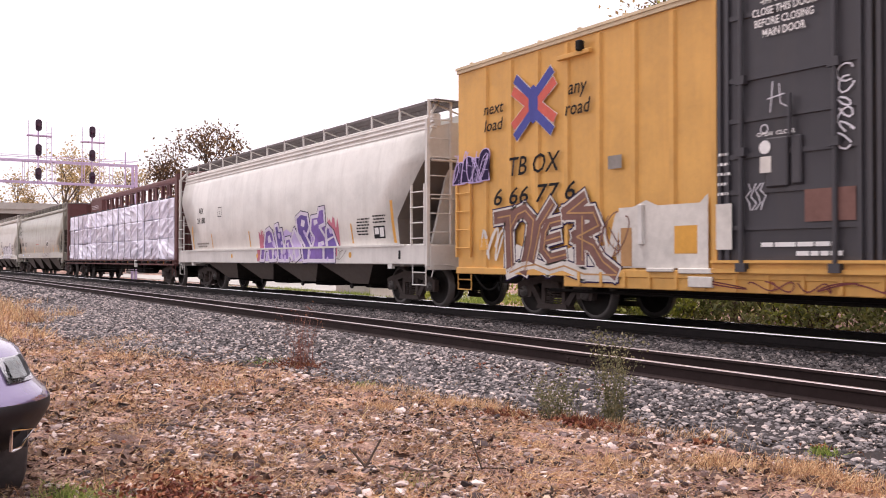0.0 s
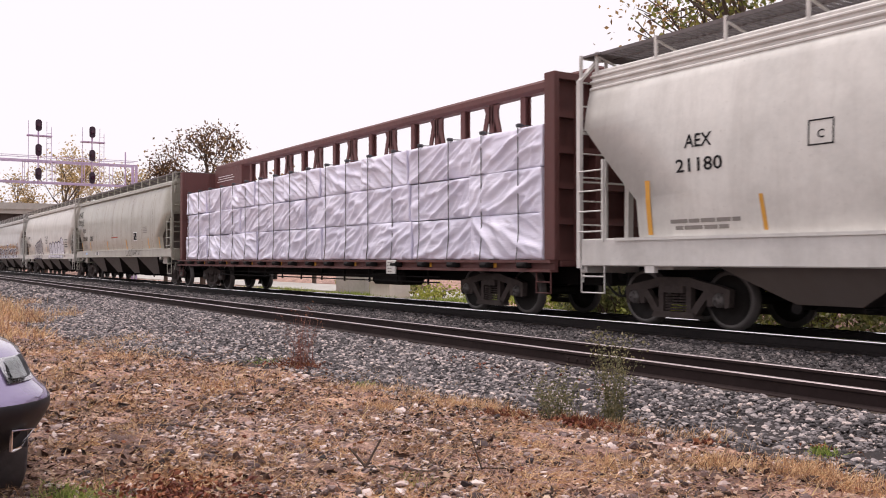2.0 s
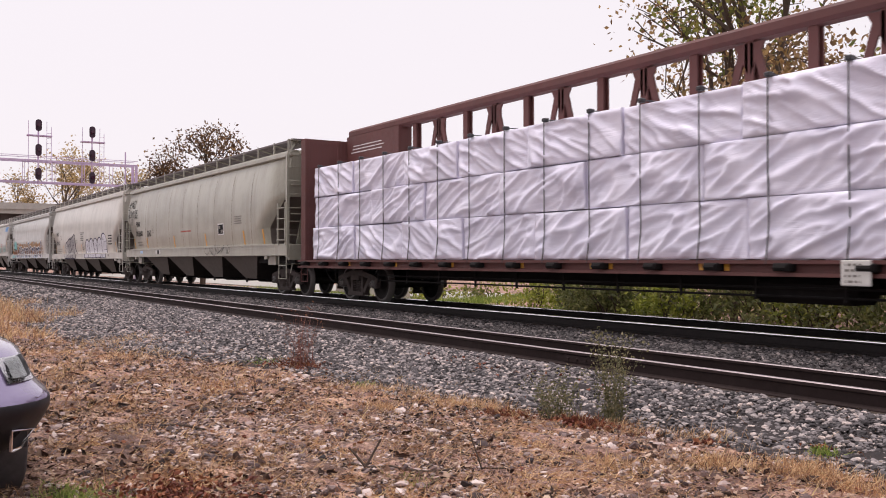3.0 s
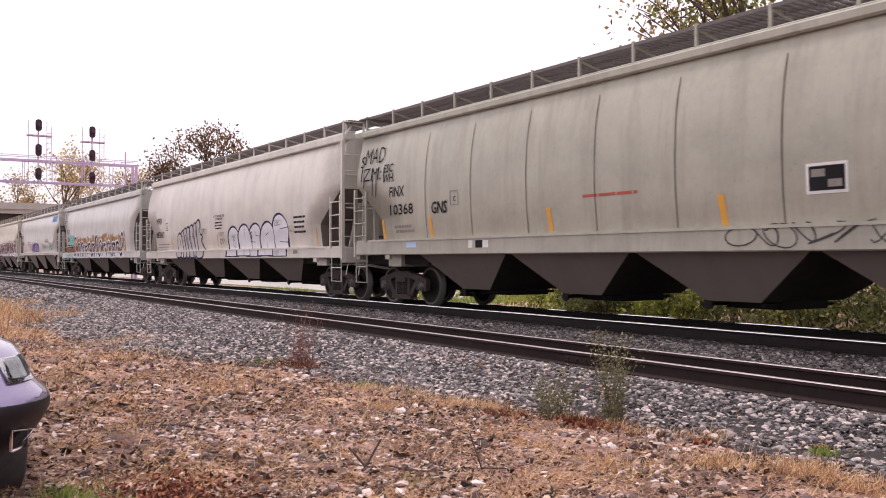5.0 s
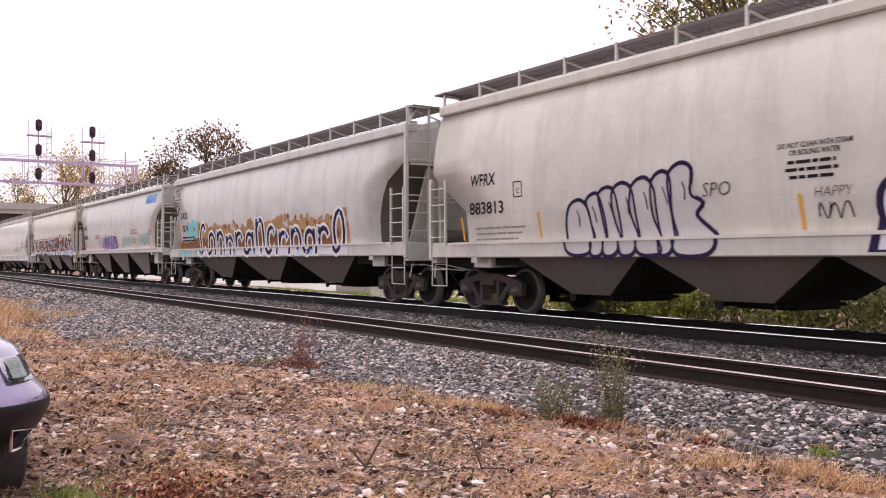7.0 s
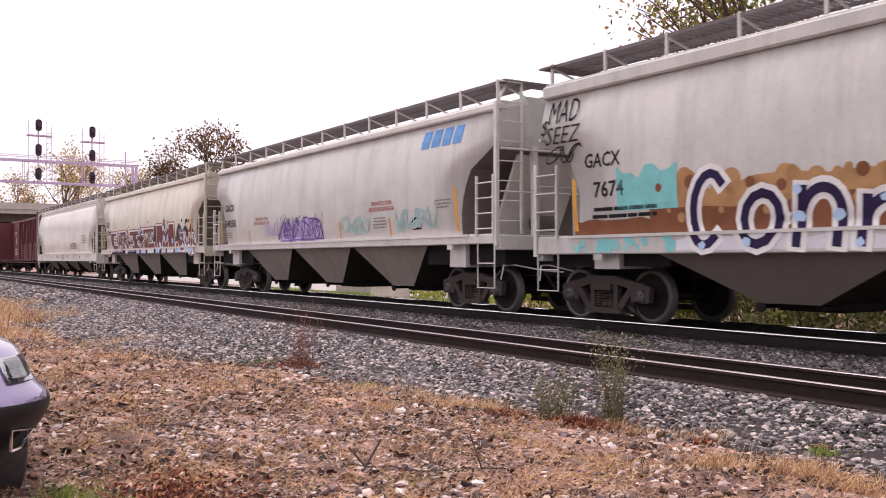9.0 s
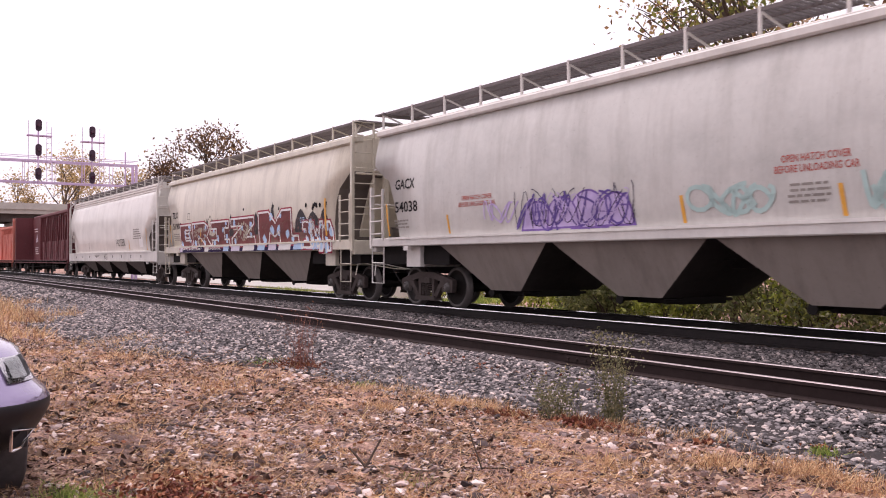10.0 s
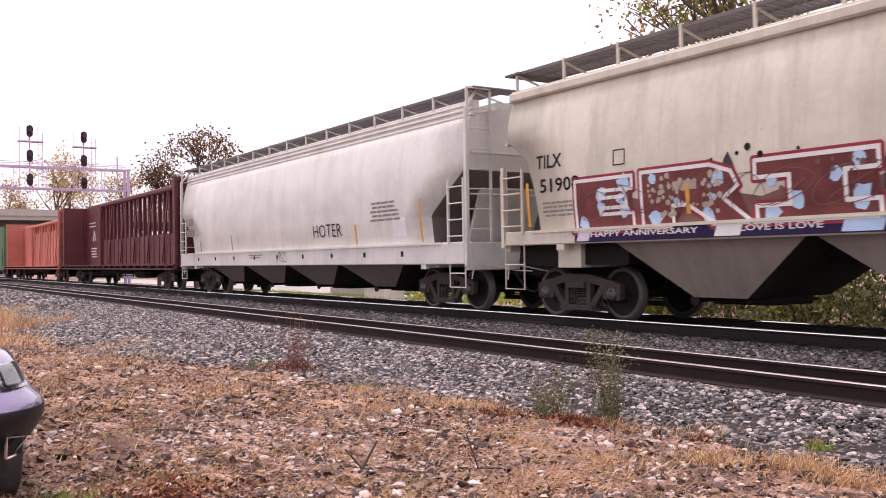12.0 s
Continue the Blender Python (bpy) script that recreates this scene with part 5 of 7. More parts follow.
def yellow_boxcar():
    car = boxcar(-6.8, 8.85, "yellow boxcar with black plug doors and brown graffiti", YELLOW, DOOR_BLACK, (-1.99, 2.85))
    skin = flat_skin(1.615)
    words("next\nload", -7.55, 3.9, 0.33, BLACK_INK, car, skin, 0.66, 0.2, 0.003, cuts=())
    words("any\nroad", -5.08, 3.92, 0.36, BLACK_INK, car, skin, 0.66, 0.2, 0.003, cuts=())
    words("TB OX", -6.33, 2.85, 0.5, BLACK_INK, car, skin, 1.5, 0.2, 0.004, cuts=())
    words("6 66 77 6", -6.35, 2.3, 0.46, BLACK_INK, car, skin, 2.4, 0.2, 0.004, cuts=())
    # crossed-arrows mark
    cx, cz = -6.28, 3.97
    for grow, lift, a_mat, b_mat in ((0.02, 0.004, WHITE_INK, WHITE_INK), (0.0, 0.008, DEEP_BLUE, SCARLET)):
        one, two = bmesh.new(), bmesh.new()
        for sx in (-1, 1):
            for sz in (-1, 1):
                stroke(one, [(cx + sx * 0.08, cz + sz * 0.19), (cx + sx * 0.5, cz + sz * 0.52)], 0.18 + grow)
                stroke(two, [(cx + sx * 0.16, cz + sz * 0.04), (cx + sx * 0.57, cz + sz * 0.31)], 0.18 + grow)
        poly(one, [(cx + 0.14 * math.cos(k * 0.52), cz + 0.36 * math.sin(k * 0.52)) for k in range(12)])
        lay(one, skin, lift, ())
        lay(two, skin, lift - 0.001, ())
        part("arrow_mark", one, a_mat, car)
        part("arrow_mark", two, b_mat, car)
    # brown piece, tags and overpainted panel
    scribble(car, skin, -7.9, -7.2, 1.1, 1.7, 3, PATCH_WHITE, 0.05, 51, 0.5, 0.005)
    scribble(car, skin, -4.5, -3.9, 1.0, 1.9, 3, PATCH_WHITE, 0.05, 53, 0.5, 0.005)
    cloud_shape(car, skin, -7.2, -4.3, 0.88, 1.4, PATCH_WHITE, 0.5, 52, 0.005, 7)
    glyphs = (([[(-7.42, 1.92), (-7.03, 1.95), (-6.98, 0.95)], [(-7.03, 1.7), (-6.8, 1.96), (-6.56, 2.02), (-6.32, 1.84), (-6.4, 1.4), (-6.57, 0.92)]], 0.24),
              ([[(-5.76, 2.1), (-6.12, 1.74), (-6.32, 1.12)]], 0.2),
              ([[(-5.55, 1.8), (-5.85, 1.76), (-5.97, 1.6), (-6.02, 1.3), (-5.82, 1.13), (-5.41, 1.2)], [(-5.95, 1.45), (-5.55, 1.52)]], 0.17),
              ([[(-4.9, 2.15), (-5.38, 1.92), (-4.7, 1.9), (-4.57, 1.68), (-5.12, 1.5), (-4.7, 1.35), (-4.47, 1.08), (-4.15, 0.9)], [(-4.98, 1.85), (-4.98, 1.1)]], 0.23),
              ([[(-7.05, 0.86), (-6.65, 0.98), (-6.26, 1.02), (-5.86, 0.92), (-5.46, 1.0), (-4.93, 0.86), (-4.15, 0.86)]], 0.16))
    for k, (lines, w) in enumerate(glyphs):
        layers = []
        for wide, paint_of, lift in ((w + 0.13, DARK_INK, 0.007), (w + 0.08, PATCH_WHITE, 0.009), (w, PATCH_WHITE if k == 4 else BROWN_SPRAY, 0.0115), (0.03, OCHRE_SPRAY, 0.014)):
            bm = bmesh.new()
            for pts in lines:
                stroke(bm, [(x + (0.05 if wide < 0.1 else 0), z) for x, z in pts], wide)
            layers.append((bm, paint_of, lift + 0.0015 * (k % 2)))
        one_letter(car, skin, (), layers)
    throw_up(car, skin, -8.9, -7.75, 2.65, (3.1, 3.2, 3.15, 3.3), DARK_INK, LILAC, 0.5, 0.022, 56, 0.0, 0.15)
    scribble(car, skin, -8.9, -7.75, 2.65, 3.3, 5, LILAC, 0.025, 57, 0.5, 0.02)
    scribble(car, skin, -4.9, -3.9, 1.2, 1.9, 5, BROWN_SPRAY, 0.022, 69, 0.5, 0.012)
    scribble(car, flat_skin(1.64), -2.0, 4.0, 0.68, 0.82, 14, MAROON, 0.02, 67, 0.5, 0.006)
    patch(-4.05, -2.2, 0.98, 1.95, PATCH_WHITE, car, skin, "overpainted_panel", cuts=())
    cloud_shape(car, skin, -3.85, -2.2, 1.0, 2.08, PATCH_WHITE, 0.5, 58, 0.006, 4, "overpainted_panel")
    patch(-2.85, -2.4, 1.2, 1.62, AMBER, car, skin, "paint_stain", 0.009, cuts=())
    patch(-4.0, -3.75, 1.0, 1.62, OCHRE_SPRAY, car, skin, "paint_stain", 0.009, cuts=())
    patch(-8.02, -7.7, 1.3, 1.52, AMBER, car, skin, "notice_plate", cuts=())
    patch(-4.3, -3.98, 2.6, 2.82, GREY_INK, car, skin, "notice_plate", cuts=())
    bm = bmesh.new()
    rounded(bm, -5.55, -4.7, -1.68, -1.6, 4.62, 4.7, 0.01)
    part("sign_bracket", bm, YELLOW, car)
    bm = bmesh.new()
    rounded(bm, -4.98, -4.86, -1.75, -1.62, 4.68, 4.86, 0.02)
    part("marker_lamp_bracket", bm, UNDER, car)
    bm = bmesh.new()
    rounded(bm, -3.56, -3.47, -1.69, -1.6, 1.35, 1.98, 0.01)
    part("grab_bracket", bm, GREY_PAINT, car)
    for x0, x1, z0, z1 in ((-2.75, -2.1, 0.9, 0.98), (-2.55, -2.1, 0.7, 0.86), (-3.4, -2.85, 0.92, 0.98)):
        bm = bmesh.new()
        rounded(bm, x0, x1, -1.67, -1.6, z0, z1, 0.01)
        part("sill_plate", bm, PATCH_WHITE, car)
    d = flat_skin(1.695)
    words("-IMPORTANT-\nCLOSE THIS DOOR\nBEFORE CLOSING\nMAIN DOOR", -0.85, 4.4, 0.15, WHITE_INK, car, d, 1.0, 0, 0.003, cuts=())
    d2 = flat_skin(1.735)
    patch(-1.2, -1.02, 2.28, 2.5, PATCH_WHITE, car, d2, "notice_plate", cuts=())
    dots(car, d2, -1.12, -1.11, 2.62, 2.63, 1, 0.09, 0.1, WHITE_INK, 3, 0.5)
    words("OPEN  CLOSE", -0.95, 2.8, 0.08, WHITE_INK, car, d2, 0.6, cuts=())
    bars(-1.25, 1.34, 1.3, 1, WHITE_INK, car, flat_skin(1.7), seed=60, h=0.06)
    bars(-0.7, 1.22, 0.8, 1, WHITE_INK, car, flat_skin(1.7), seed=61, h=0.06)
    bars(-1.95, 2.62, 0.25, 5, WHITE_INK, car, flat_skin(1.705), seed=62, h=0.04, gap=0.14)
    patch(-1.98, -1.7, 1.25, 1.9, PATCH_WHITE, car, flat_skin(1.703), "notice_plate", cuts=())
    patch(-0.54, 0.18, 1.6, 2.02, BROWN_SPRAY, car, flat_skin(1.69), "rust_patch", cuts=())
    tags = [[[(0.04 + 0.03 * math.sin(2.1 * k) + 0.11 * math.cos(q * 0.7 + 1.3 * k), 3.5 - 0.17 * k + 0.085 * math.sin(q * 0.7 * (1 + 0.3 * (k % 2)) + k) - 0.012 * q) for q in range(9)]] for k in range(6)]
    tags.append([[(-1.02, 3.5), (-1.06, 3.1)], [(-1.1, 3.28), (-0.84, 3.32)], [(-0.92, 3.46), (-0.9, 3.2), (-0.76, 3.12)]])
    tags.append([[(-1.16 + 0.06 * math.cos(q * 0.6), 2.88 + 0.06 * math.sin(q * 0.6)) for q in range(12)]])
    tags += [[[(-1.42 + 0.08 * k + 0.05 * math.sin(2.2 * q + k), 2.15 - 0.09 * q) for q in range(5)]] for k in range(4)]
    for k, lines in enumerate(tags):
        bm = bmesh.new()
        for pts in lines:
            ribbon(bm, pts, 0.024 if k < 6 else 0.016)
        lay(bm, flat_skin(1.695), 0.004, ())
        part("sprayed_tag", bm, PALE_SPRAY, car)


# ---------------------------------------------------------------- centre-beam flat cars
def tarp():
    m, nt, b = material("white_wrapping_film", 0.3, 0.0, 0.55)
    a = noise_tex(nt, 1.6, (1.0, 1, 1.3), 5)
    base = ramp(nt, a, [(0.3, (0.74, 0.715, 0.86)), (0.7, (0.88, 0.855, 0.98))])
    nt.links.new(base, b.inputs["Base Color"])
    n = nt.nodes.new("ShaderNodeTexNoise")
    n.inputs["Scale"].default_value, n.inputs["Detail"].default_value, n.inputs["Distortion"].default_value = 1.7, 5, 1.2
    mp = nt.nodes.new("ShaderNodeMapping")
    mp.inputs["Rotation"].default_value, mp.inputs["Scale"].default_value = (0, radians(35), 0), (0.5, 1, 2.6)
    tc = nt.nodes.new("ShaderNodeTexCoord")
    nt.links.new(tc.outputs["Object"], mp.inputs[0])
    nt.links.new(mp.outputs[0], n.inputs["Vector"])
    bump(nt, b, n.outputs["Fac"], 0.5, 0.03)
    return m


TARP = tarp()
STRAP = plain("dark_steel_strap", (0.05, 0.05, 0.055), 0.5)


def lumber_pack(car, x0, x1, y0, y1, z0, z1, seed):
    """A lumber bundle in film: slack faces, tucked ends, creases."""
    bm = bmesh.new()
    nx, nz = 56, 24
    rnd = random.Random(seed)
    o = Vector((rnd.uniform(0, 50), rnd.uniform(0, 50), 0))
    dirn = rnd.choice((-1, 1, 1))

    def out(x, z, u, w):
        edge = min(u, 1 - u, w, 1 - w)
        a = (x - x0) * 0.8 + dirn * (z - z0) * 0.8
        b = (z - z0) * 1.3 - dirn * (x - x0) * 0.7
        broad = noise.noise(o + Vector((a * 0.6, b * 1.3, 0)))
        crease = max(0.0, 1 - 6 * abs(noise.noise(o * 3 + Vector((a * 0.55, b * 1.7, 0)))))
        tight = max(0.0, 1 - 6 * abs(noise.noise(o * 5 + Vector((a * 0.9, b * 3.4, 0)))))
        # folds that fan out of the corner where the film is tucked in
        cx, cz = (x1 if dirn > 0 else x0), z1
        far = math.hypot(x - cx, z - cz)
        fan = max(0.0, math.sin(17 * math.atan2(cz - z + 0.05, abs(x - cx) + 0.05) + 3 * broad + seed)) ** 2 * min(1.0, far * 1.2) * math.exp(-far * 0.8)
        return (0.07 * broad + 0.06 * crease + 0.03 * tight + 0.075 * fan) * min(1, edge * 9 + 0.3)
    grid = []
    for k in range(nx + 1):
        col = []
        for j in range(nz + 1):
            u, w = k / nx, j / nz
            x, z = x0 + (x1 - x0) * u, z0 + (z1 - z0) * w
            sag = 0.02 * math.sin(math.pi * u * 2.0 + seed) if 0 < j < nz else 0
            col.append(bm.verts.new((x, y0 - out(x, z, u, w), z + sag)))
        grid.append(col)
    for k in range(nx):
        for j in range(nz):
            bm.faces.new((grid[k][j], grid[k + 1][j], grid[k + 1][j + 1], grid[k][j + 1])).smooth = True
    back = [[bm.verts.new((x, y1, z)) for z in (z0, z1)] for x in (x0, x1)]
    bm.faces.new([g[-1] for g in grid] + [back[1][1], back[0][1]])
    bm.faces.new([back[0][0], back[1][0]] + [g[0] for g in grid][::-1])
    bm.faces.new(grid[0] + [back[0][1], back[0][0]])
    bm.faces.new(grid[-1][::-1] + [back[1][0], back[1][1]])
    bm.faces.new((back[0][0], back[0][1], back[1][1], back[1][0]))
    part("lumber_pack", bm, TARP, car, "white film-wrapped pack of lumber")


def centre_beam(c, h, label, mat, pitch, loaded, web=0.0, top=4.84):
    car = new_car("centre_beam_flat_car", c, label, "flat car")
    bm = bmesh.new()
    rounded(bm, -h, h, -1.35, 1.35, 0.98, 1.1, 0.02)
    part("deck", bm, mat, car)
    for s in (-1, 1):
        bm = bmesh.new()
        a, b = sorted((s * 1.45, s * 1.6))
        cuboid(bm, -h, h, a, b, 0.88, 0.93)
        cuboid(bm, -h, h, a, b, 1.05, 1.1)
        a, b = sorted((s * 1.42, s * 1.5))
        cuboid(bm, -h, h, a, b, 0.88, 1.1)
        part("side_sill", bm, mat, car)
        x = -h + 0.5
        winch = None
        while x < h - 0.3:
            if winch is None:
                bm = bmesh.new()
                a, b = sorted((s * 1.5, s * 1.68))
                rounded(bm, -0.13, 0.13, a, b, 0.95, 1.06, 0.015)
                tube(bm, (-0.1, s * 1.66, 1.0), (0.1, s * 1.66, 1.0), 0.05, 8)
                winch = part("strap_winch", bm, UNDER, car)
                winch.location = (x, 0, 0)
            else:
                again = new("strap_winch", winch.data)
                again.parent, again.location = car, (x, 0, 0)
            x += 1.2
    # belly sill and brake rigging
    bm = bmesh.new()
    cuboid(bm, -h - 0.15, h + 0.15, -0.25, 0.25, 0.62, 1.0)
    rounded(bm, 3.8, 5.4, -1.15, -0.5, 0.5, 0.85, 0.08)
    for x in np.arange(-h + 4.2, h - 4.0, 1.4):
        cuboid(bm, x - 0.02, x + 0.02, -1.3, -1.26, 0.55, 0.95)
    pipe(bm, [(-h + 4.2, -1.28, 0.6), (h - 4.2, -1.28, 0.6)], 0.018)
    pipe(bm, [(-h + 4.2, -1.28, 0.72), (h - 4.2, -1.28, 0.72)], 0.018)
    part("underframe", bm, UNDER, car)
    # beam: top chord, posts and knee braces
    bm = bmesh.new()
    rounded(bm, -h + 0.3, h - 0.3, -0.17, 0.17, top - 0.24, top, 0.06)
    part("top_chord", bm, mat, car)
    inner = h - 0.3
    n = int(2 * inner / pitch)
    post = None
    for k in range(n + 1):
        x = -inner + 0.15 + (2 * inner - 0.3) * k / n
        if post is None:
            bm = bmesh.new()
            for y in (-0.08, 0.05):
                cuboid(bm, -0.085, 0.085, y, y + 0.03, 1.1, top - 0.2)
            cuboid(bm, -0.02, 0.02, -0.06, 0.06, 1.1, top - 0.2)
            post = part("beam_post", bm, mat, car)
            post.location = (x, 0, 0)
        else:
            again = new("beam_post", post.data)
            again.parent, again.location = car, (x, 0, 0)
        if loaded and k % 2 == 0 and 0 < k < n:
            for d in (-1, 1):
                bm = bmesh.new()
                extrude_outline(bm, [(x + d * 0.02, top - 0.27), (x + d * 0.3, top - 0.27), (x + d * 0.22, top - 0.42), (x + d * 0.5, 3.45), (x + d * 0.38, 3.45), (x + d * 0.12, top - 0.58), (x + d * 0.02, top - 0.8)], -0.08, -0.04)
                part("knee_brace", bm, mat, car)
        elif not loaded and k % 3 == 0 and k < n - 1:
            bm = bmesh.new()
            beam(bm, (x, -0.16, 1.2), (x + pitch * 1.2, -0.16, top - 0.3), 0.12, 0.05)
            part("knee_brace", bm, mat, car)
    if web:
        bm = bmesh.new()
        cuboid(bm, -inner + 3.58, inner, -0.05, 0.05, 1.1, web)
        part("beam_web", bm, mat, car)
        bm = bmesh.new()
        cuboid(bm, -inner, -inner + 3.6, -0.2, 0.2, 1.1, top - 0.2)
        part("end_panel", bm, mat, car)
    else:
        bm = bmesh.new()
        cuboid(bm, -inner, -inner + 3.0, -0.2, 0.2, 3.55, top - 0.2)
        part("end_panel", bm, mat, car)
    for s in (-1, 1):
        bm = bmesh.new()
        a, b = sorted((s * (h - 0.28), s * (h - 0.2)))
        cuboid(bm, a, b, -1.45, 1.45, 1.1, 4.5)
        wall = part("bulkhead", bm, mat, car)
        a, b = sorted((s * (h - 0.3), s * h))
        for y in (-1.5, -0.5, 0.38, 1.38):
            bm = bmesh.new()
            rounded(bm, a, b, y, y + 0.12, 1.1, 4.53, 0.012)
            part("stiffener", bm, mat, wall)
        for z in (1.1, 1.75, 2.4, 3.05, 3.7, 4.4):
            bm = bmesh.new()
            cuboid(bm, a + 0.01, b - 0.01, -1.38, 1.38, z, z + 0.125)
            part("crosspiece", bm, mat, wall)
        ladder(car, mat, s * h - 0.02, s * h + 0.02, -1.0, 1.1, 4.3, 1, "grab_iron")
        stirrup(car, mat, s * (h - 0.5), s * (h - 0.08), -1.52, 0.5, 0.9)
        coupler(car, h, s)
    trucks(car, h - 2.6)
    return car


def centre_beams():
    car = centre_beam(-47.4, 11.44, "oxide red centre-beam flat car loaded with white-wrapped lumber", RUST_RED, 1.17, True)
    skin = flat_skin(1.606)
    breaks = {0: (-10.6, -8.1, -5.7, -3.2, -0.8, 1.6, 4.0, 6.4, 8.8, 11.12), 1: (-10.55, -7.2, -4.7, -1.9, 0.6, 3.2, 6.3, 8.7, 11.1), 2: (-10.5, -8.2, -5.6, -3.4, -1.0, 1.5, 3.9, 6.2, 8.75, 11.13)}
    tiers = (1.09, 1.98, 2.82, 3.62)
    for t in range(3):
        xs = breaks[t]
        for k, (a, b) in enumerate(zip(xs, xs[1:])):
            lumber_pack(car, a + 0.015, b - 0.015, -1.5 + 0.035 * ((k + t) % 2), -0.36, tiers[t] + 0.004 + 0.02 * ((k * 3 + t) % 3 == 0), tiers[t + 1] - 0.004 - 0.016 * ((k + t) % 3 == 1), 10 * t + k)
            bm = bmesh.new()
            cuboid(bm, a + 0.02, b - 0.02, 0.36, 1.45, tiers[t] + 0.01, tiers[t + 1] - 0.01)
            part("lumber_pack", bm, TARP, car)
    for k in range(18):
        x = -10.15 + 1.21 * k
        bm = bmesh.new()
        pipe(bm, [(x, -1.6, 1.05), (x + 0.02, -1.555, 1.6), (x, -1.55, 2.4), (x + 0.01, -1.56, 3.62), (x, -1.45, 3.66), (x, -0.4, 3.7)], 0.011, 5)
        rounded(bm, x - 0.05, x + 0.05, -1.57, -1.45, 3.62, 3.69, 0.015)
        part("tie_down_strap", bm, STRAP, car)
    for x in (-8.6, -6.2, -3.8, -1.4, 1.0, 3.4, 7.0, 9.4):
        patch(x - 0.28, x + 0.28, 0.95, 1.05, AMBER, car, flat_skin(1.505), "reflector_strip", cuts=())
    words("IL 73-0", 2.2, 1.0, 0.1, WHITE_INK, car, flat_skin(1.505), cuts=())
    bm = bmesh.new()
    rounded(bm, 5.55, 5.95, -1.69, -1.64, 0.78, 1.1, 0.01)
    part("placard_holder", bm, GREY_PAINT, car)
    bars(5.6, 1.06, 0.3, 4, GREY_INK, car, flat_skin(1.692), seed=75, h=0.03, gap=0.07)
    bars(-10.9, 4.35, 2.2, 3, WHITE_INK, car, flat_skin(0.205), seed=70, h=0.025, gap=0.09)

    car = centre_beam(-186.6, 11.3, "empty dark red centre-beam flat car with close-set stakes", BRIGHT_RED, 0.85, False, 2.5, 4.62)
    web = flat_skin(0.205)
    bars(-10.3, 3.6, 2.0, 2, WHITE_INK, car, web, seed=72, h=0.06, gap=0.2)
    bars(-9.8, 2.1, 1.7, 4, WHITE_INK, car, web, seed=73, h=0.06, gap=0.16)
    dots(car, web, -9.2, -8.6, 2.5, 3.0, 5, 0.14, 0.2, PALE_SPRAY, 74, 0.5)

    car = centre_beam(-210.6, 11.3, "faded orange centre-beam flat car with boarded ends", ORANGE, 1.1, False, 3.6, 4.3)
    green = boxcar(-231.8, 8.6, "dark green boxcar at the tail of the view", GREEN_CAR, GREEN_CAR, (-1.5, 1.5), height=4.3)


yellow_boxcar()
letter_hoppers()
centre_beams()

# ---------------------------------------------------------------- ground
def ground_material():
    m, nt, b = material("dry_dirt", 0.9)
    big = noise_tex(nt, 0.45, (1, 1, 1), 5)
    mid = noise_tex(nt, 2.6, (1, 1, 1), 6, 0.7)
    fine = noise_tex(nt, 38, (1, 1, 1), 6, 0.75)
    dirt = ramp(nt, mid, [(0.34, (0.1, 0.047, 0.044)), (0.5, (0.43, 0.235, 0.172)), (0.64, (0.8, 0.51, 0.35))])
    stony = ramp(nt, fine, [(0.3, (0.05, 0.03, 0.03)), (0.5, (0.31, 0.205, 0.18)), (0.7, (0.64, 0.47, 0.41))])
    base = mix(nt, ramp(nt, big, [(0.36, g3(0.12)), (0.62, g3(0.6))]), dirt, stony)
    base = mix(nt, 0.75, base, mix(nt, 1.0, base, ramp(nt, fine, [(0.34, g3(0.3)), (0.64, g3(1.7))]), "MULTIPLY"))
    base = mix(nt, ramp(nt, noise_tex(nt, 1.1, (1, 1, 1), 6, 0.75), [(0.47, g3(0)), (0.6, g3(0.8))]), base, (0.085, 0.048, 0.038))
    nt.links.new(base, b.inputs["Base Color"])
    bump(nt, b, fine, 0.9, 0.03)
    return m


GROUND = ground_material()
BALLAST_BED = plain("ballast_dust", (0.045, 0.038, 0.038), 0.95, 0, 22, 0.5, 0.8)
BALLAST = pieces("ballast_stone", [(0.0, (0.03, 0.027, 0.028)), (0.35, (0.1, 0.089, 0.092)), (0.65, (0.215, 0.19, 0.192)), (0.88, (0.4, 0.345, 0.335)), (1.0, (0.66, 0.54, 0.49))], 0.85)
OILY_BALLAST = pieces("oily_ballast_stone", [(0.0, (0.02, 0.017, 0.018)), (0.5, (0.075, 0.066, 0.068)), (0.85, (0.16, 0.14, 0.14)), (1.0, (0.3, 0.25, 0.24))], 0.8)
PEBBLE = pieces("field_stone", [(0.0, (0.022, 0.016, 0.018)), (0.42, (0.15, 0.1, 0.095)), (0.74, (0.47, 0.36, 0.335)), (1.0, (0.76, 0.64, 0.6))], 0.85)
STRAW = pieces("dry_grass_blade", [(0.0, (0.26, 0.118, 0.068)), (0.4, (0.59, 0.335, 0.172)), (0.8, (0.88, 0.62, 0.37)), (1.0, (0.64, 0.49, 0.24))], 0.8, relief=0)
DEAD_LEAF = pieces("fallen_leaf", [(0.0, (0.09, 0.022, 0.016)), (0.5, (0.2, 0.055, 0.03)), (0.85, (0.34, 0.13, 0.06)), (1.0, (0.36, 0.24, 0.13))], 0.75, relief=0)
BARK = plain("bark", (0.1, 0.075, 0.06), 0.9, 0, 16, 0.4, 0.6)


def edge_of_ballast(x):
    return np.interp(x, [-60, -30, -19, -15, -11.5, -8.6, -6.5, -5.3, -3, 20], [3.4, 3.2, 2.9, 3.2, 4.5, 4.95, 5.3, 5.65, 5.6, 5.6])


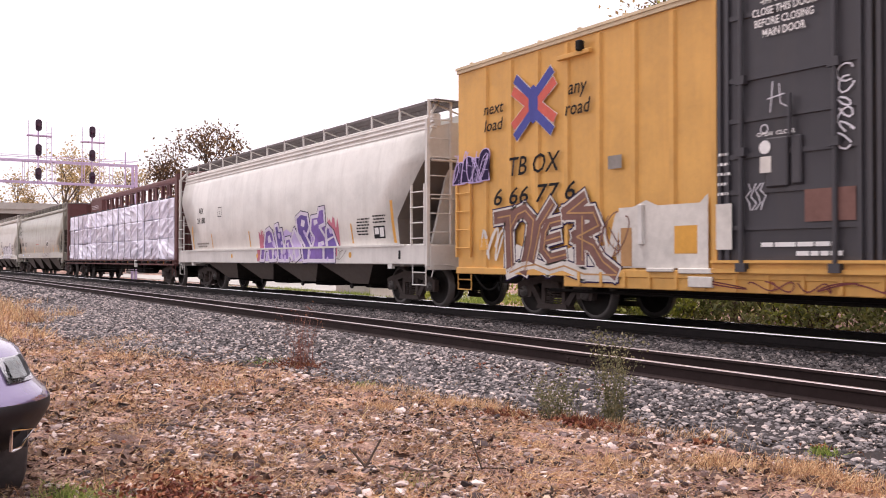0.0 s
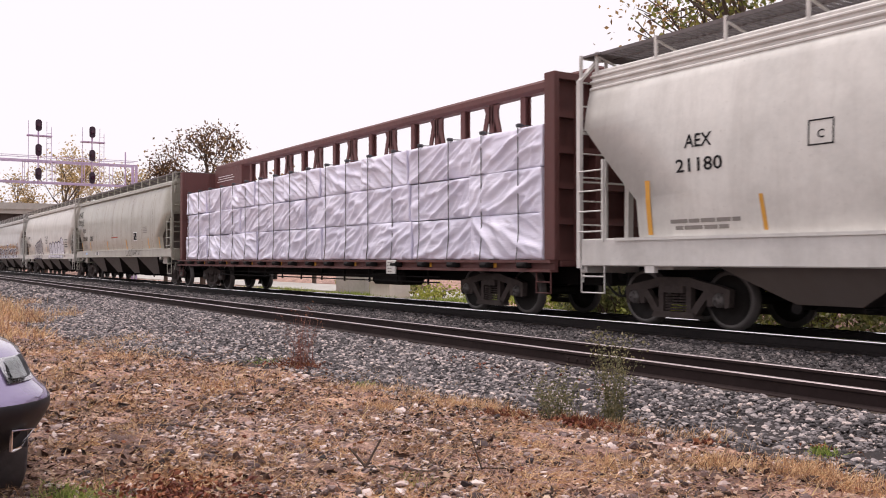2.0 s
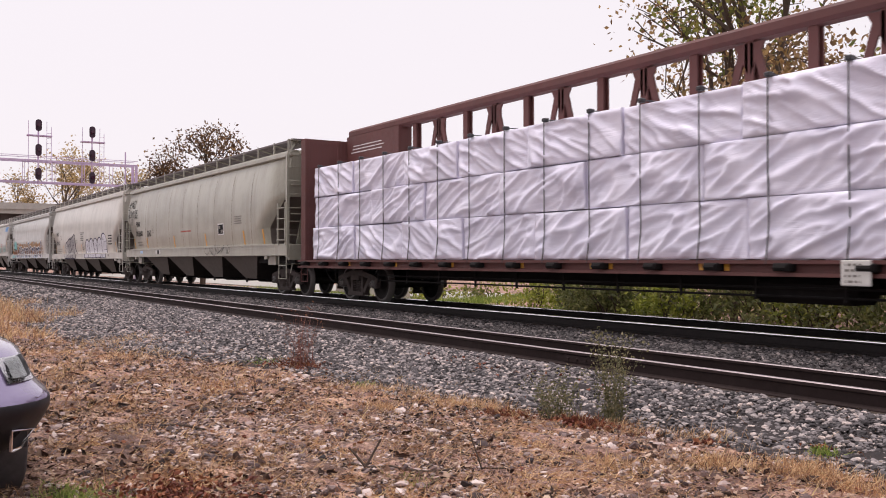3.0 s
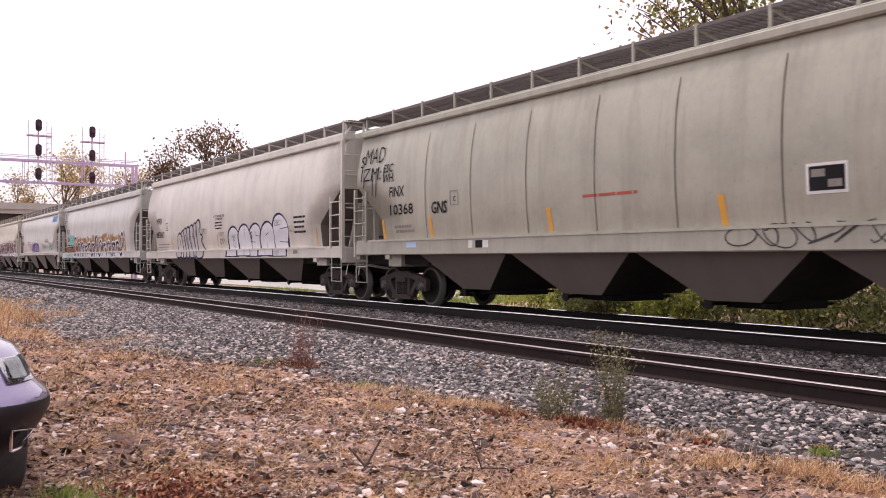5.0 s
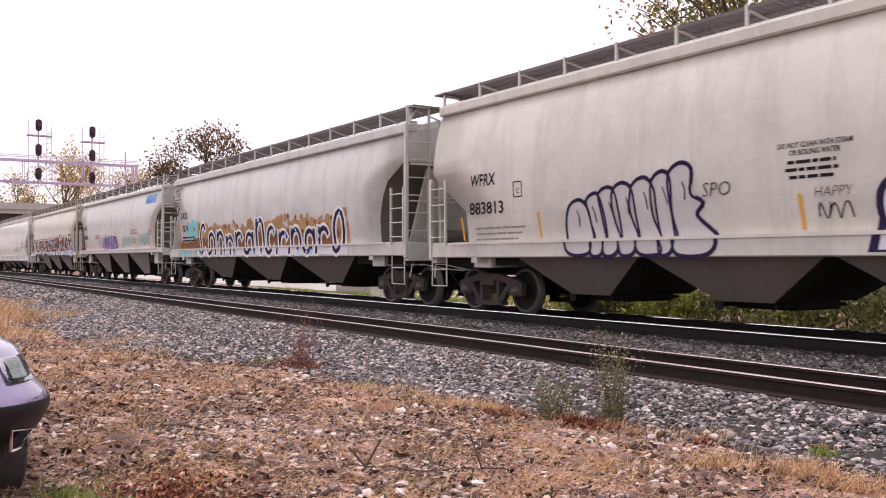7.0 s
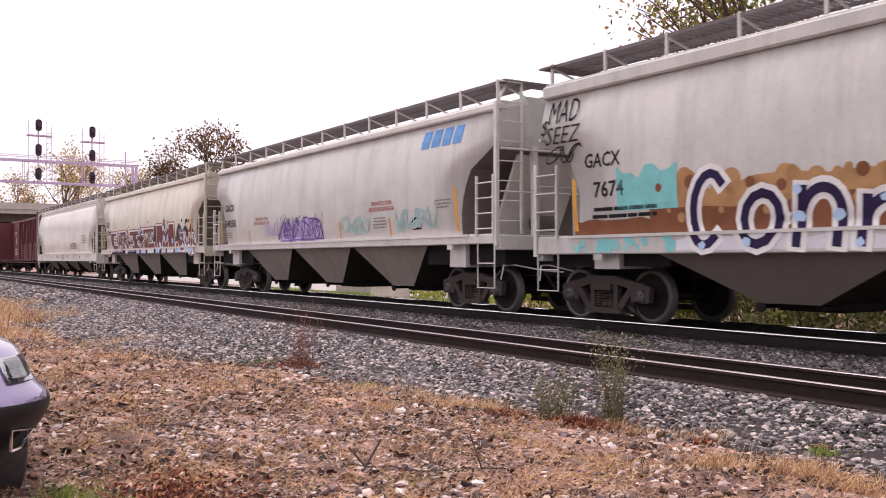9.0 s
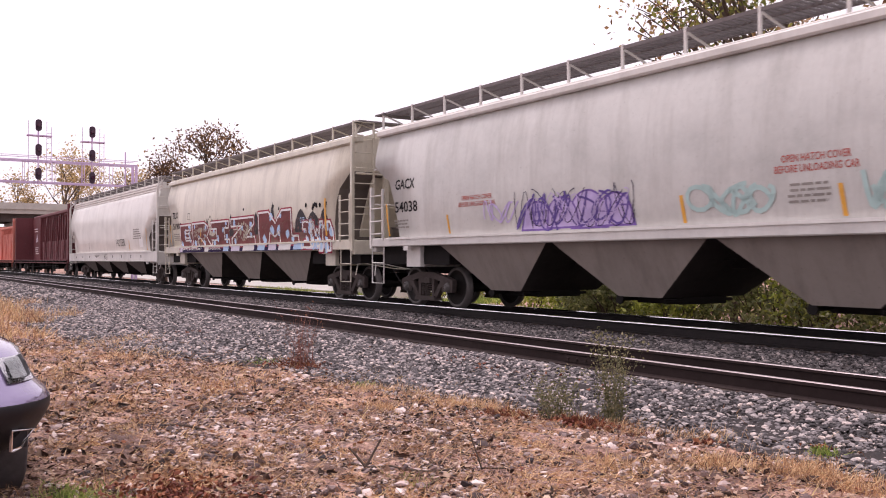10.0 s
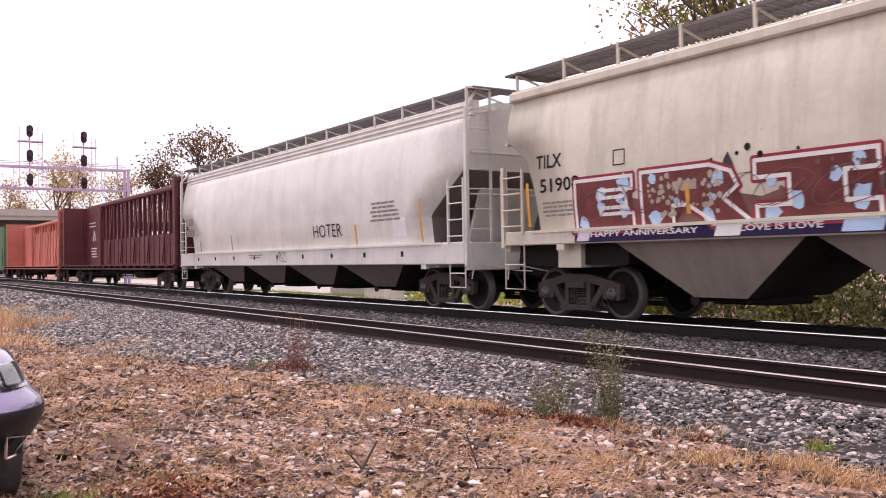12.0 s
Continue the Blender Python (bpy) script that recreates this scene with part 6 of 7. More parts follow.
def ground_z(x, y):
    e = edge_of_ballast(x)
    z = np.where(y < e, -0.32, np.interp((y - e) / np.maximum(6.75 - e, 0.3), [0, 0.35, 1], [-0.32, -0.285, -0.165]))
    z = np.where(y > 6.75, np.interp(y, [6.75, 7.1, 7.5, 8.5, 9.2, 10.0, 10.8, 13.4, 15.0, 17.0, 22.0, 40.0, 400.0], [-0.165, -0.17, -0.2, -0.26, -0.27, -0.2, -0.17, -0.18, -0.55, -0.7, -0.9, -0.9, 0.0]), z)
    bank = 0.3 * np.exp(-(((x + 28) / 7.5) ** 2 + ((y - 1.8) / 1.3) ** 2))
    rise = 1.0 * np.clip((x + 34) / 9, 0, 1) * np.clip((y - 17.5) / 7, 0, 1) * np.clip((400 - y) / 300, 0, 1)
    return z + bank + rise


def build_ground():
    xs = np.unique(np.concatenate([np.linspace(-1500, -120, 18), np.linspace(-120, -40, 30), np.linspace(-40, 2, 140), np.linspace(2, 60, 20), np.linspace(60, 1500, 16)]))
    ys = np.unique(np.concatenate([np.linspace(-1500, -40, 14), np.linspace(-40, 0, 16), np.linspace(0, 14, 90), np.linspace(14, 60, 30), np.linspace(60, 1500, 18)]))
    X, Y = np.meshgrid(xs, ys, indexing="ij")
    Z = ground_z(X, Y)
    near = (np.abs(X + 15) < 40) & (Y > -5) & (Y < 6.5)
    rng = np.random.default_rng(4)
    Z = Z + np.where(near, rng.normal(0, 0.012, Z.shape), 0)
    v = np.stack([X, Y, Z], -1).reshape(-1, 3)
    nx, ny = len(xs), len(ys)
    idx = np.arange(nx * ny).reshape(nx, ny)
    f = np.stack([idx[:-1, :-1], idx[1:, :-1], idx[1:, 1:], idx[:-1, 1:]], -1).reshape(-1, 4)
    me = bpy.data.meshes.new("ground")
    me.from_pydata(v.tolist(), [], f.tolist())
    me.materials.append(GROUND)
    me.materials.append(BALLAST_BED)
    mid = v[f].mean(1)
    slot = ((mid[:, 1] > edge_of_ballast(mid[:, 0]) - 0.1) & (mid[:, 1] < 15)).astype(np.int32)
    me.polygons.foreach_set("material_index", slot)
    me.polygons.foreach_set("use_smooth", np.ones(len(f), bool))
    me.update()
    tagged(new("ground", me), "dry dirt lot beside the stone ballast", "ground", kind="structure")


build_ground()


def joined(name, V, F, mat, label, category, smooth=False):
    """Many loose pieces as one mesh. V: pieces x corners x 3; F: faces of one piece."""
    n, c = V.shape[:2]
    F = np.asarray(F)
    faces = (F[None] + (np.arange(n) * c)[:, None, None]).reshape(-1, F.shape[1])
    me = bpy.data.meshes.new(name)
    me.vertices.add(n * c)
    me.vertices.foreach_set("co", V.reshape(-1).astype(np.float32))
    me.loops.add(faces.size)
    me.loops.foreach_set("vertex_index", faces.reshape(-1).astype(np.int32))
    me.polygons.add(len(faces))
    me.polygons.foreach_set("loop_start", np.arange(0, faces.size, F.shape[1], dtype=np.int32))
    me.polygons.foreach_set("use_smooth", np.full(len(faces), smooth))
    me.update(calc_edges=True)
    me.materials.append(mat)
    return tagged(new(name, me), label, category, kind="stuff")


def ico():
    bm = bmesh.new()
    bmesh.ops.create_icosphere(bm, subdivisions=1, radius=1)
    v = np.array([p.co[:] for p in bm.verts])
    f = np.array([[q.index for q in p.verts] for p in bm.faces])
    bm.free()
    return v, f


def turns(rng, n):
    q = rng.normal(size=(n, 4))
    q /= np.linalg.norm(q, axis=1)[:, None]
    w, x, y, z = q.T
    return np.stack([1 - 2 * (y * y + z * z), 2 * (x * y - w * z), 2 * (x * z + w * y), 2 * (x * y + w * z), 1 - 2 * (x * x + z * z), 2 * (y * z - w * x),
                     2 * (x * z - w * y), 2 * (y * z + w * x), 1 - 2 * (x * x + y * y)], -1).reshape(n, 3, 3)


def patchy(x, y):
    """How thickly loose stuff lies at a spot: drifts a pace across with bare dirt between."""
    v = np.sin(2.3 * x + 1.7 * np.sin(1.3 * y)) + np.sin(2.9 * y + 1.4 * np.sin(1.9 * x + 2)) + 0.6 * np.sin(5.3 * x - 4.1 * y)
    return np.clip(0.5 + 0.4 * v, 0.16, 1.0)


def stones(name, zones, mat, label, seed, sink=0.25, drifts=False):
    """Zones: x0, x1, y0, y1, pieces, smallest, largest radius, and whether they keep to the ballast."""
    rng = np.random.default_rng(seed)
    base, f = ico()
    V = []
    for x0, x1, y0, y1, n, r0, r1, bed in zones:
        x, y = rng.uniform(x0, x1, n), rng.uniform(y0, y1, n)
        if drifts:
            keep = patchy(x, y) > rng.uniform(0, 1, n)
            x, y = x[keep], y[keep]
        if bed:
            d = y - edge_of_ballast(x) + rng.normal(0, 0.22, n)
            keep = d > 0
            x, y = x[keep], y[keep]
        m = len(x)
        r = rng.uniform(0, 1, m) ** 1.6 * (r1 - r0) + r0
        p = base[None] * rng.uniform(0.68, 1.28, (m, len(base), 1)) * rng.uniform(0.45, 1.4, (m, 1, 3))
        p = np.einsum("nij,nkj->nki", turns(rng, m), p) * np.array([1, 1, 0.62]) * r[:, None, None]
        z = ground_z(x, y) + r * (0.6 - sink) * rng.uniform(0.4, 1.2, m)
        V.append(p + np.stack([x, y, z], -1)[:, None])
    return joined(name, np.concatenate(V), f, mat, label, "gravel")


stones("ballast_gravel", [
    (-12, -2.0, 4.6, 7.05, 24000, 0.012, 0.034, True), (-30, -12, 2.9, 7.05, 32000, 0.017, 0.04, True), (-75, -30, 3.2, 7.05, 12000, 0.03, 0.07, True),
    (-40, -4.0, 7.4, 8.65, 5000, 0.02, 0.04, False)], BALLAST, "loose grey crushed-stone ballast beside the rails", 11)
stones("oily_ballast_gravel", [(-14, -4.0, 8.95, 11.05, 11000, 0.016, 0.038, False), (-36, -14, 8.95, 11.05, 11000, 0.024, 0.048, False), (-80, -36, 8.95, 11.05, 6000, 0.04, 0.08, False),
                               (-40, -4.0, 12.9, 14.2, 5000, 0.025, 0.05, False)], OILY_BALLAST, "dark oil-stained ballast along the running track", 14)
stones("field_gravel", [(-9, -2.0, 0.2, 5.6, 19000, 0.006, 0.024, False), (-9, -2.5, 0.6, 5.4, 1500, 0.02, 0.05, False), (-22, -9, 0.0, 5.0, 12000, 0.012, 0.032, False),
                        (-20, -9, 1.5, 4.6, 500, 0.03, 0.07, False), (-9, -5, 2.0, 4.2, 4500, 0.012, 0.03, False)], PEBBLE, "scattered small stones in dry dirt", 12, 0.35, True)


def blades(name, spots, mat, label, seed, category="grass"):
    """Spots: x, y, spread, count, shortest, longest, width, lean (1 lies flat)."""
    rng = np.random.default_rng(seed)
    out_v = []
    for x0, y0, sx, sy, n, l0, l1, w, lean in spots:
        x, y = rng.normal(x0, sx, n), rng.normal(y0, sy, n)
        a, ln = rng.uniform(0, 2 * np.pi, n), rng.uniform(l0, l1, n)
        tilt = np.clip(rng.normal(lean, 0.22, n), 0.03, 1.0) * np.pi / 2
        dx, dy, dz = np.cos(a) * np.sin(tilt), np.sin(a) * np.sin(tilt), np.cos(tilt)
        p = np.stack([x, y, ground_z(x, y) - 0.005], -1)
        d = np.stack([dx, dy, dz], -1) * ln[:, None]
        s = np.stack([-np.sin(a + 1.0), np.cos(a + 1.0), np.zeros(n)], -1) * w * rng.uniform(0.6, 1.4, (n, 1))
        bend = np.stack([dx, dy, -0.35 * np.ones(n)], -1) * ln[:, None] * 0.28 * (1 - lean * 0.7)
        mid = p + d * 0.55
        tip = p + d + bend
        tip[:, 2] = np.maximum(tip[:, 2], p[:, 2] + 0.008)
        out_v.append(np.stack([p - s, p + s, mid + s * 0.8, tip, mid - s * 0.8], 1))
    return joined(name, np.concatenate(out_v), [[0, 1, 2, 3, 4]], mat, label, category)


rng0 = np.random.default_rng(21)
litter = [(-5.5, 2.6, 2.0, 1.4, 17000, 0.03, 0.14, 0.0022, 0.9), (-11, 2.6, 3.5, 1.1, 11000, 0.05, 0.16, 0.004, 0.88), (-4.2, 4.6, 0.9, 0.7, 4500, 0.03, 0.13, 0.002, 0.85)]
for k in range(90):
    x, y = rng0.uniform(-11, -2.6), rng0.uniform(0.6, 5.4)
    litter.append((x, y, 0.09, 0.08, 70, 0.03, 0.11, 0.002, 0.6))
for k in range(26):
    x = rng0.uniform(-9, -3.0)
    litter.append((x, float(edge_of_ballast(x)) - 0.15 + rng0.normal(0, 0.12), 0.13, 0.09, 130, 0.04, 0.15, 0.0022, 0.5))
for k in range(130):
    x, y = rng0.uniform(-10, -2.4), rng0.uniform(0.4, 5.2)
    litter.append((x, y, 0.24, 0.14, 240, 0.025, 0.1, 0.0032, 0.9))
blades("dry_grass", litter, STRAW, "straw-coloured dead grass lying in dirt", 22)
bank = []
for k in range(90):
    bank.append((rng0.normal(-27, 5.0), rng0.normal(2.1, 0.75), 0.3, 0.2, 110, 0.12, 0.42, 0.006, 0.4))
for k in range(40):
    bank.append((rng0.uniform(-17, -9.5), rng0.uniform(1.0, 4.2), 0.3, 0.2, 90, 0.05, 0.16, 0.004, 0.55))
blades("tall_dry_grass", bank, STRAW, "tall tan dead grass on a low bank", 23)
blades("dead_weed_clump", [(-5.9, 5.25, 0.13, 0.07, 200, 0.05, 0.15, 0.007, 0.6), (-6.6, 4.95, 0.12, 0.08, 110, 0.04, 0.12, 0.007, 0.6), (-5.35, 5.3, 0.1, 0.06, 50, 0.04, 0.1, 0.005, 0.6), (-11.15, 4.85, 0.25, 0.12, 260, 0.05, 0.2, 0.006, 0.5)],
       DEAD_LEAF, "rust-red dead weeds at the ballast edge", 25)
blades("straw_tufts", [(-4.25, 4.95, 0.12, 0.1, 600, 0.05, 0.17, 0.0022, 0.45), (-3.75, 5.25, 0.16, 0.1, 700, 0.05, 0.18, 0.0022, 0.45), (-3.3, 5.2, 0.15, 0.1, 500, 0.05, 0.16, 0.0022, 0.45), (-7.6, 4.2, 0.15, 0.1, 350, 0.05, 0.13, 0.003, 0.5), (-4.6, 4.4, 0.2, 0.12, 450, 0.04, 0.13, 0.0022, 0.5), (-4.4, 2.2, 0.25, 0.15, 700, 0.04, 0.13, 0.002, 0.6), (-4.1, 3.2, 0.25, 0.15, 500, 0.04, 0.12, 0.002, 0.6)],
       STRAW, "tufts of straw-coloured dry grass", 26)
GREEN_BLADE = pieces("green_grass_blade", [(0, (0.1, 0.16, 0.04)), (0.6, (0.24, 0.32, 0.08)), (1, (0.42, 0.45, 0.16))], 0.7, relief=0, glow=0.45)
blades("green_grass", [(-5.75, 1.05, 0.16, 0.1, 700, 0.03, 0.1, 0.003, 0.45), (-5.4, 1.3, 0.15, 0.1, 250, 0.03, 0.08, 0.003, 0.45), (-4.0, 5.82, 0.05, 0.04, 160, 0.04, 0.12, 0.004, 0.4),
                       (-9.1, 4.75, 0.1, 0.1, 120, 0.03, 0.09, 0.004, 0.5), (-11.9, 4.7, 0.14, 0.1, 120, 0.03, 0.09, 0.005, 0.5), (-5.0, 3.0, 0.1, 0.1, 120, 0.03, 0.07, 0.002, 0.5)],
       GREEN_BLADE, "small tufts of green grass in the dirt", 24)


def leaf_litter():
    rng = np.random.default_rng(31)
    spots = [(-5.45, 1.5, 0.28, 0.16, 420), (-5.25, 1.85, 0.3, 0.14, 130), (-5.9, 5.2, 0.16, 0.08, 240), (-4.75, 5.45, 0.05, 0.04, 34), (-4.1, 5.9, 0.05, 0.04, 24), (-6.6, 4.9, 0.2, 0.12, 55),
             (-11.1, 4.85, 0.3, 0.15, 160), (-16.5, 5.0, 0.12, 0.12, 16), (-6.5, 3.0, 2.2, 1.4, 90), (-8.6, 6.35, 1.2, 0.12, 50), (-3.6, 5.4, 0.5, 0.3, 25)]
    V = []
    for x0, y0, sx, sy, n in spots:
        x, y = rng.normal(x0, sx, n), rng.normal(y0, sy, n)
        r = rng.uniform(0.01, 0.032, n)
        a = np.linspace(0, 2 * np.pi, 8, endpoint=False)
        k = 1 + 0.35 * np.cos(3 * a)
        p = np.stack([np.cos(a) * k, np.sin(a) * k * 0.7, 0.3 * np.cos(2 * a)], -1)[None] * rng.uniform(0.7, 1.2, (n, 8, 1)) * r[:, None, None]
        R = turns(rng, n)
        flat = np.einsum("nij,nkj->nki", R, p) * np.array([1, 1, 0.8])
        z = ground_z(x, y) + 0.022 + rng.uniform(0, 0.025, n)
        V.append(flat + np.stack([x, y, z], -1)[:, None])
    joined("fallen_leaves", np.concatenate(V), [[0, 1, 2, 3, 4, 5, 6, 7]], DEAD_LEAF, "red-brown fallen leaves on dirt and stones", "leaves")


leaf_litter()
CHIP = pieces("plant_debris", [(0.0, (0.02, 0.012, 0.011)), (0.4, (0.09, 0.048, 0.034)), (0.65, (0.3, 0.18, 0.125)), (1.0, (0.58, 0.43, 0.33))], 0.85, relief=0)


def debris():
    """Crumbs of bark, leaf and straw over the dirt."""
    rng = np.random.default_rng(33)
    V = []
    for x0, x1, y0, y1, n, r0, r1 in ((-9, -2.2, 0.2, 5.6, 60000, 0.006, 0.032), (-20, -9, 0.0, 4.8, 34000, 0.012, 0.045)):
        x, y = rng.uniform(x0, x1, n), rng.uniform(y0, y1, n)
        keep = (y < edge_of_ballast(x) + rng.normal(0, 0.15, n)) & (patchy(x + 1.1, y * 1.3) > rng.uniform(0, 1, n))
        x, y = x[keep], y[keep]
        m = len(x)
        p = np.array([[-1, 0, 0], [0, 0.4, 0.25], [1, 0.05, 0], [0.1, -0.4, -0.1]])[None] * (rng.uniform(0, 1, (m, 1, 1)) ** 1.7 * (r1 - r0) + r0) * rng.uniform(0.6, 1.4, (m, 4, 1))
        p = np.einsum("nij,nkj->nki", turns(rng, m), p) * np.array([1, 1, 0.5])
        V.append(p + np.stack([x, y, ground_z(x, y) + 0.014], -1)[:, None])
    for x0, x1, y0, y1, n, r0, r1 in ((-9, -2.2, 0.2, 5.4, 4200, 0.02, 0.06), (-20, -9, 0.0, 4.6, 2200, 0.03, 0.08)):
        x, y = rng.uniform(x0, x1, n), rng.uniform(y0, y1, n)
        keep = (y < edge_of_ballast(x)) & (patchy(x * 0.8 + 3, y * 1.1 + 1) > rng.uniform(0, 1, n))
        x, y = x[keep], y[keep]
        m = len(x)
        p = np.array([[-1, 0, 0], [0, 0.5, 0.4], [1, 0.05, 0], [0.1, -0.5, -0.1]])[None] * (rng.uniform(0, 1, (m, 1, 1)) ** 2 * (r1 - r0) + r0) * rng.uniform(0.6, 1.4, (m, 4, 1))
        p = np.einsum("nij,nkj->nki", turns(rng, m), p) * np.array([1, 1, 0.6])
        V.append(p + np.stack([x, y, ground_z(x, y) + 0.02], -1)[:, None])
    joined("ground_litter", np.concatenate(V), [[0, 1, 2, 3]], CHIP, "crumbs of bark and dead leaf on dirt", "litter")


debris()


# ---------------------------------------------------------------- tracks
def rail(y, z, side_mat, name="rail"):
    bm = bmesh.new()
    half = [(0.0, 0.0), (0.026, 0.0), (0.034, -0.006), (0.0365, -0.013), (0.037, -0.035), (0.012, -0.05), (0.009, -0.14), (0.03, -0.155), (0.075, -0.165), (0.075, -0.18)]
    if y > 10:
        half[2:5] = [(0.033, -0.005), (0.0353, -0.017), (0.037, -0.036)]
    prof = half[1:] + [(-a, b) for a, b in half[:0:-1]]
    a = [bm.verts.new((-600, y + p, z + q)) for p, q in prof]
    b = [bm.verts.new((120, y + p, z + q)) for p, q in prof]
    n = len(prof)
    for k in range(n):
        f = bm.faces.new((a[k], b[k], b[(k + 1) % n], a[(k + 1) % n]))
        worn = -0.014 if y > 10 else -0.007
        # head corners polished by the wheels
        gauge = y > 10 and prof[k][0] < 0 and min(prof[k][1], prof[(k + 1) % n][1]) > -0.019
        if gauge or prof[k][1] > worn and prof[(k + 1) % n][1] > worn:
            f.material_index = 1
    bm.faces.new(a)
    bm.faces.new(b[::-1])
    ob = part(name, bm, [side_mat, BRIGHT_RAIL_TOP if y > 10 else STEEL_RAIL_TOP], None, "rusty steel rail with a polished head")
    return tagged(ob, category="rail", group="rails", kind="structure")


for ry, rz, rm in ((7.26, 0.0, RAIL_SIDE), (8.77, -0.088, RAIL_SIDE), (11.22, 0.03, FAR_RAIL_SIDE), (12.73, 0.03, FAR_RAIL_SIDE)):
    rail(ry, rz, rm)


def joint_bar():
    bm = bmesh.new()
    for s in (-1, 1):
        a, b = sorted((7.26 + s * 0.012, 7.26 + s * 0.026))
        rounded(bm, -8.55, -7.85, a, b, -0.14, -0.05, 0.008)
    for k in range(4):
        tube(bm, (-8.45 + 0.16 * k, 7.215, -0.095), (-8.45 + 0.16 * k, 7.3, -0.095), 0.016, 6)
    tagged(part("rail_joint_bar", bm, RAIL_SIDE), "bolted rusty joint bar on a rail", "rail joint")


joint_bar()


def ties():
    bm = bmesh.new()
    rounded(bm, -0.115, 0.115, -1.12, 1.12, -0.1, 0.0, 0.012)
    me = bpy.data.meshes.new("tie")
    bm.to_mesh(me)
    bm.free()
    me.materials.append(TIE)
    for name, yc, zc, tilt in (("track_1", 8.015, -0.222, -3.3), ("track_2", TRACK_Y, -0.152, 0.0)):
        bed = tagged(new(name), "wooden ties half sunk in grey ballast", "track", kind="structure")
        bed.location = (0, yc, zc)
        bed.rotation_euler = (radians(tilt), 0, 0)
        for k in range(110):
            t = new("tie", me)
            t.parent, t.location = bed, (-58 + 0.53 * k, 0, 0)


ties()


# ---------------------------------------------------------------- weeds and twigs
WEED_LEAF = pieces("weed_leaf", [(0, (0.085, 0.088, 0.055)), (0.5, (0.165, 0.16, 0.095)), (1, (0.31, 0.27, 0.17))], 0.8, relief=0, glow=0.45)
RED_STEM = plain("reddish_dry_stem", (0.25, 0.12, 0.1), 0.8)
OLIVE_STEM = plain("olive_stem", (0.16, 0.15, 0.08), 0.8)


def leaf_cloud(points, size, rng, drop=0.3):
    n = len(points)
    a = np.array([[-0.5, 0, 0], [0, 0.28, 0.06], [0.5, 0, 0], [0, -0.28, 0.06]])[None] * (size * rng.uniform(0.6, 1.4, (n, 1, 1)))
    return np.einsum("nij,nkj->nki", turns(rng, n), a) + points[:, None]


def quads_bm(V):
    bm = bmesh.new()
    for q in V:
        bm.faces.new([bm.verts.new(p) for p in q])
    return bm


def weed(x, y, height, stems, leaves, spread, stem_mat, leaf_mat, label, size, seed):
    rng = np.random.default_rng(seed)
    z0 = float(ground_z(x, y)) - 0.02
    root = tagged(new("weed"), label, "plant")
    root.location = (x, y, z0)
    pts = []
    bm = bmesh.new()
    for k in range(stems):
        a, reach, hh = rng.uniform(0, 6.28), rng.uniform(0.1, 1.0) * spread, height * rng.uniform(0.55, 1.0)
        prev = Vector((rng.normal(0, spread * 0.15), rng.normal(0, spread * 0.15), 0))
        start = prev.copy()
        for j in range(1, 6):
            u = j / 5
            p = start + Vector((math.cos(a) * reach * u ** 1.4 + rng.normal(0, 0.012), math.sin(a) * reach * u ** 1.4 + rng.normal(0, 0.012), hh * u))
            tube(bm, prev, p, 0.004 * (1.15 - u), 4)
            prev = p
            for _ in range(max(1, leaves // (stems * 5))):
                pts.append(np.array(p) + rng.normal(0, 0.035, 3) - np.array([0, 0, 0.02]))
    part("stem", bm, stem_mat, root)
    if leaves:
        part("leaves", quads_bm(leaf_cloud(np.array(pts), size, rng)), leaf_mat, root)


weed(-5.85, 5.52, 0.86, 26, 1500, 0.32, OLIVE_STEM, WEED_LEAF, "olive green weed growing out of the ballast", 0.028, 41)
weed(-6.35, 5.3, 0.5, 24, 1000, 0.3, OLIVE_STEM, WEED_LEAF, "low olive weed with dry leaves at its foot", 0.028, 42)
weed(-11.1, 4.9, 0.9, 34, 420, 0.36, RED_STEM, DEAD_LEAF, "wispy reddish dry weed on the ballast edge", 0.025, 43)
weed(-20.2, 2.8, 0.7, 5, 40, 0.15, RED_STEM, DEAD_LEAF, "thin brown dead stalks beside the bank", 0.03, 44)


def twig(x, y, pts, r, label):
    z0 = float(ground_z(x, y))
    bm = bmesh.new()
    for line in pts:
        p = [(x + a, y + b, z0 + c) for a, b, c in line]
        for k in range(len(p) - 1):
            tube(bm, p[k], p[k + 1], r * (1 - 0.3 * k / len(p)), 5)
    tagged(part("twig", bm, BARK, None, label), category="twig")


twig(-5.5, 2.9, [[(-0.12, -0.08, 0.03), (0.0, 0.0, 0.01), (0.14, 0.12, 0.03), (0.25, 0.2, 0.015)], [(0, 0, 0.01), (-0.05, -0.06, 0.1), (-0.08, -0.09, 0.14)], [(0, 0, 0.01), (0.03, 0.05, 0.12), (0.05, 0.09, 0.2)]], 0.008, "forked dark dead twig lying on dirt")
twig(-5.05, 3.55, [[(0, 0, 0.01), (-0.02, -0.03, 0.12), (-0.05, -0.06, 0.24)], [(0, 0, 0.01), (0.12, 0.1, 0.02)]], 0.006, "thin dead stalk standing in dirt")
twig(-5.1, 3.2, [[(-0.15, -0.1, 0.015), (0, 0, 0.02), (0.1, 0.08, 0.05)]], 0.007, "short curved twig on dirt")
twig(-7.6, 2.3, [[(-0.2, -0.15, 0.02), (0, 0, 0.03), (0.22, 0.1, 0.02)]], 0.009, "dark broken twig on dirt")


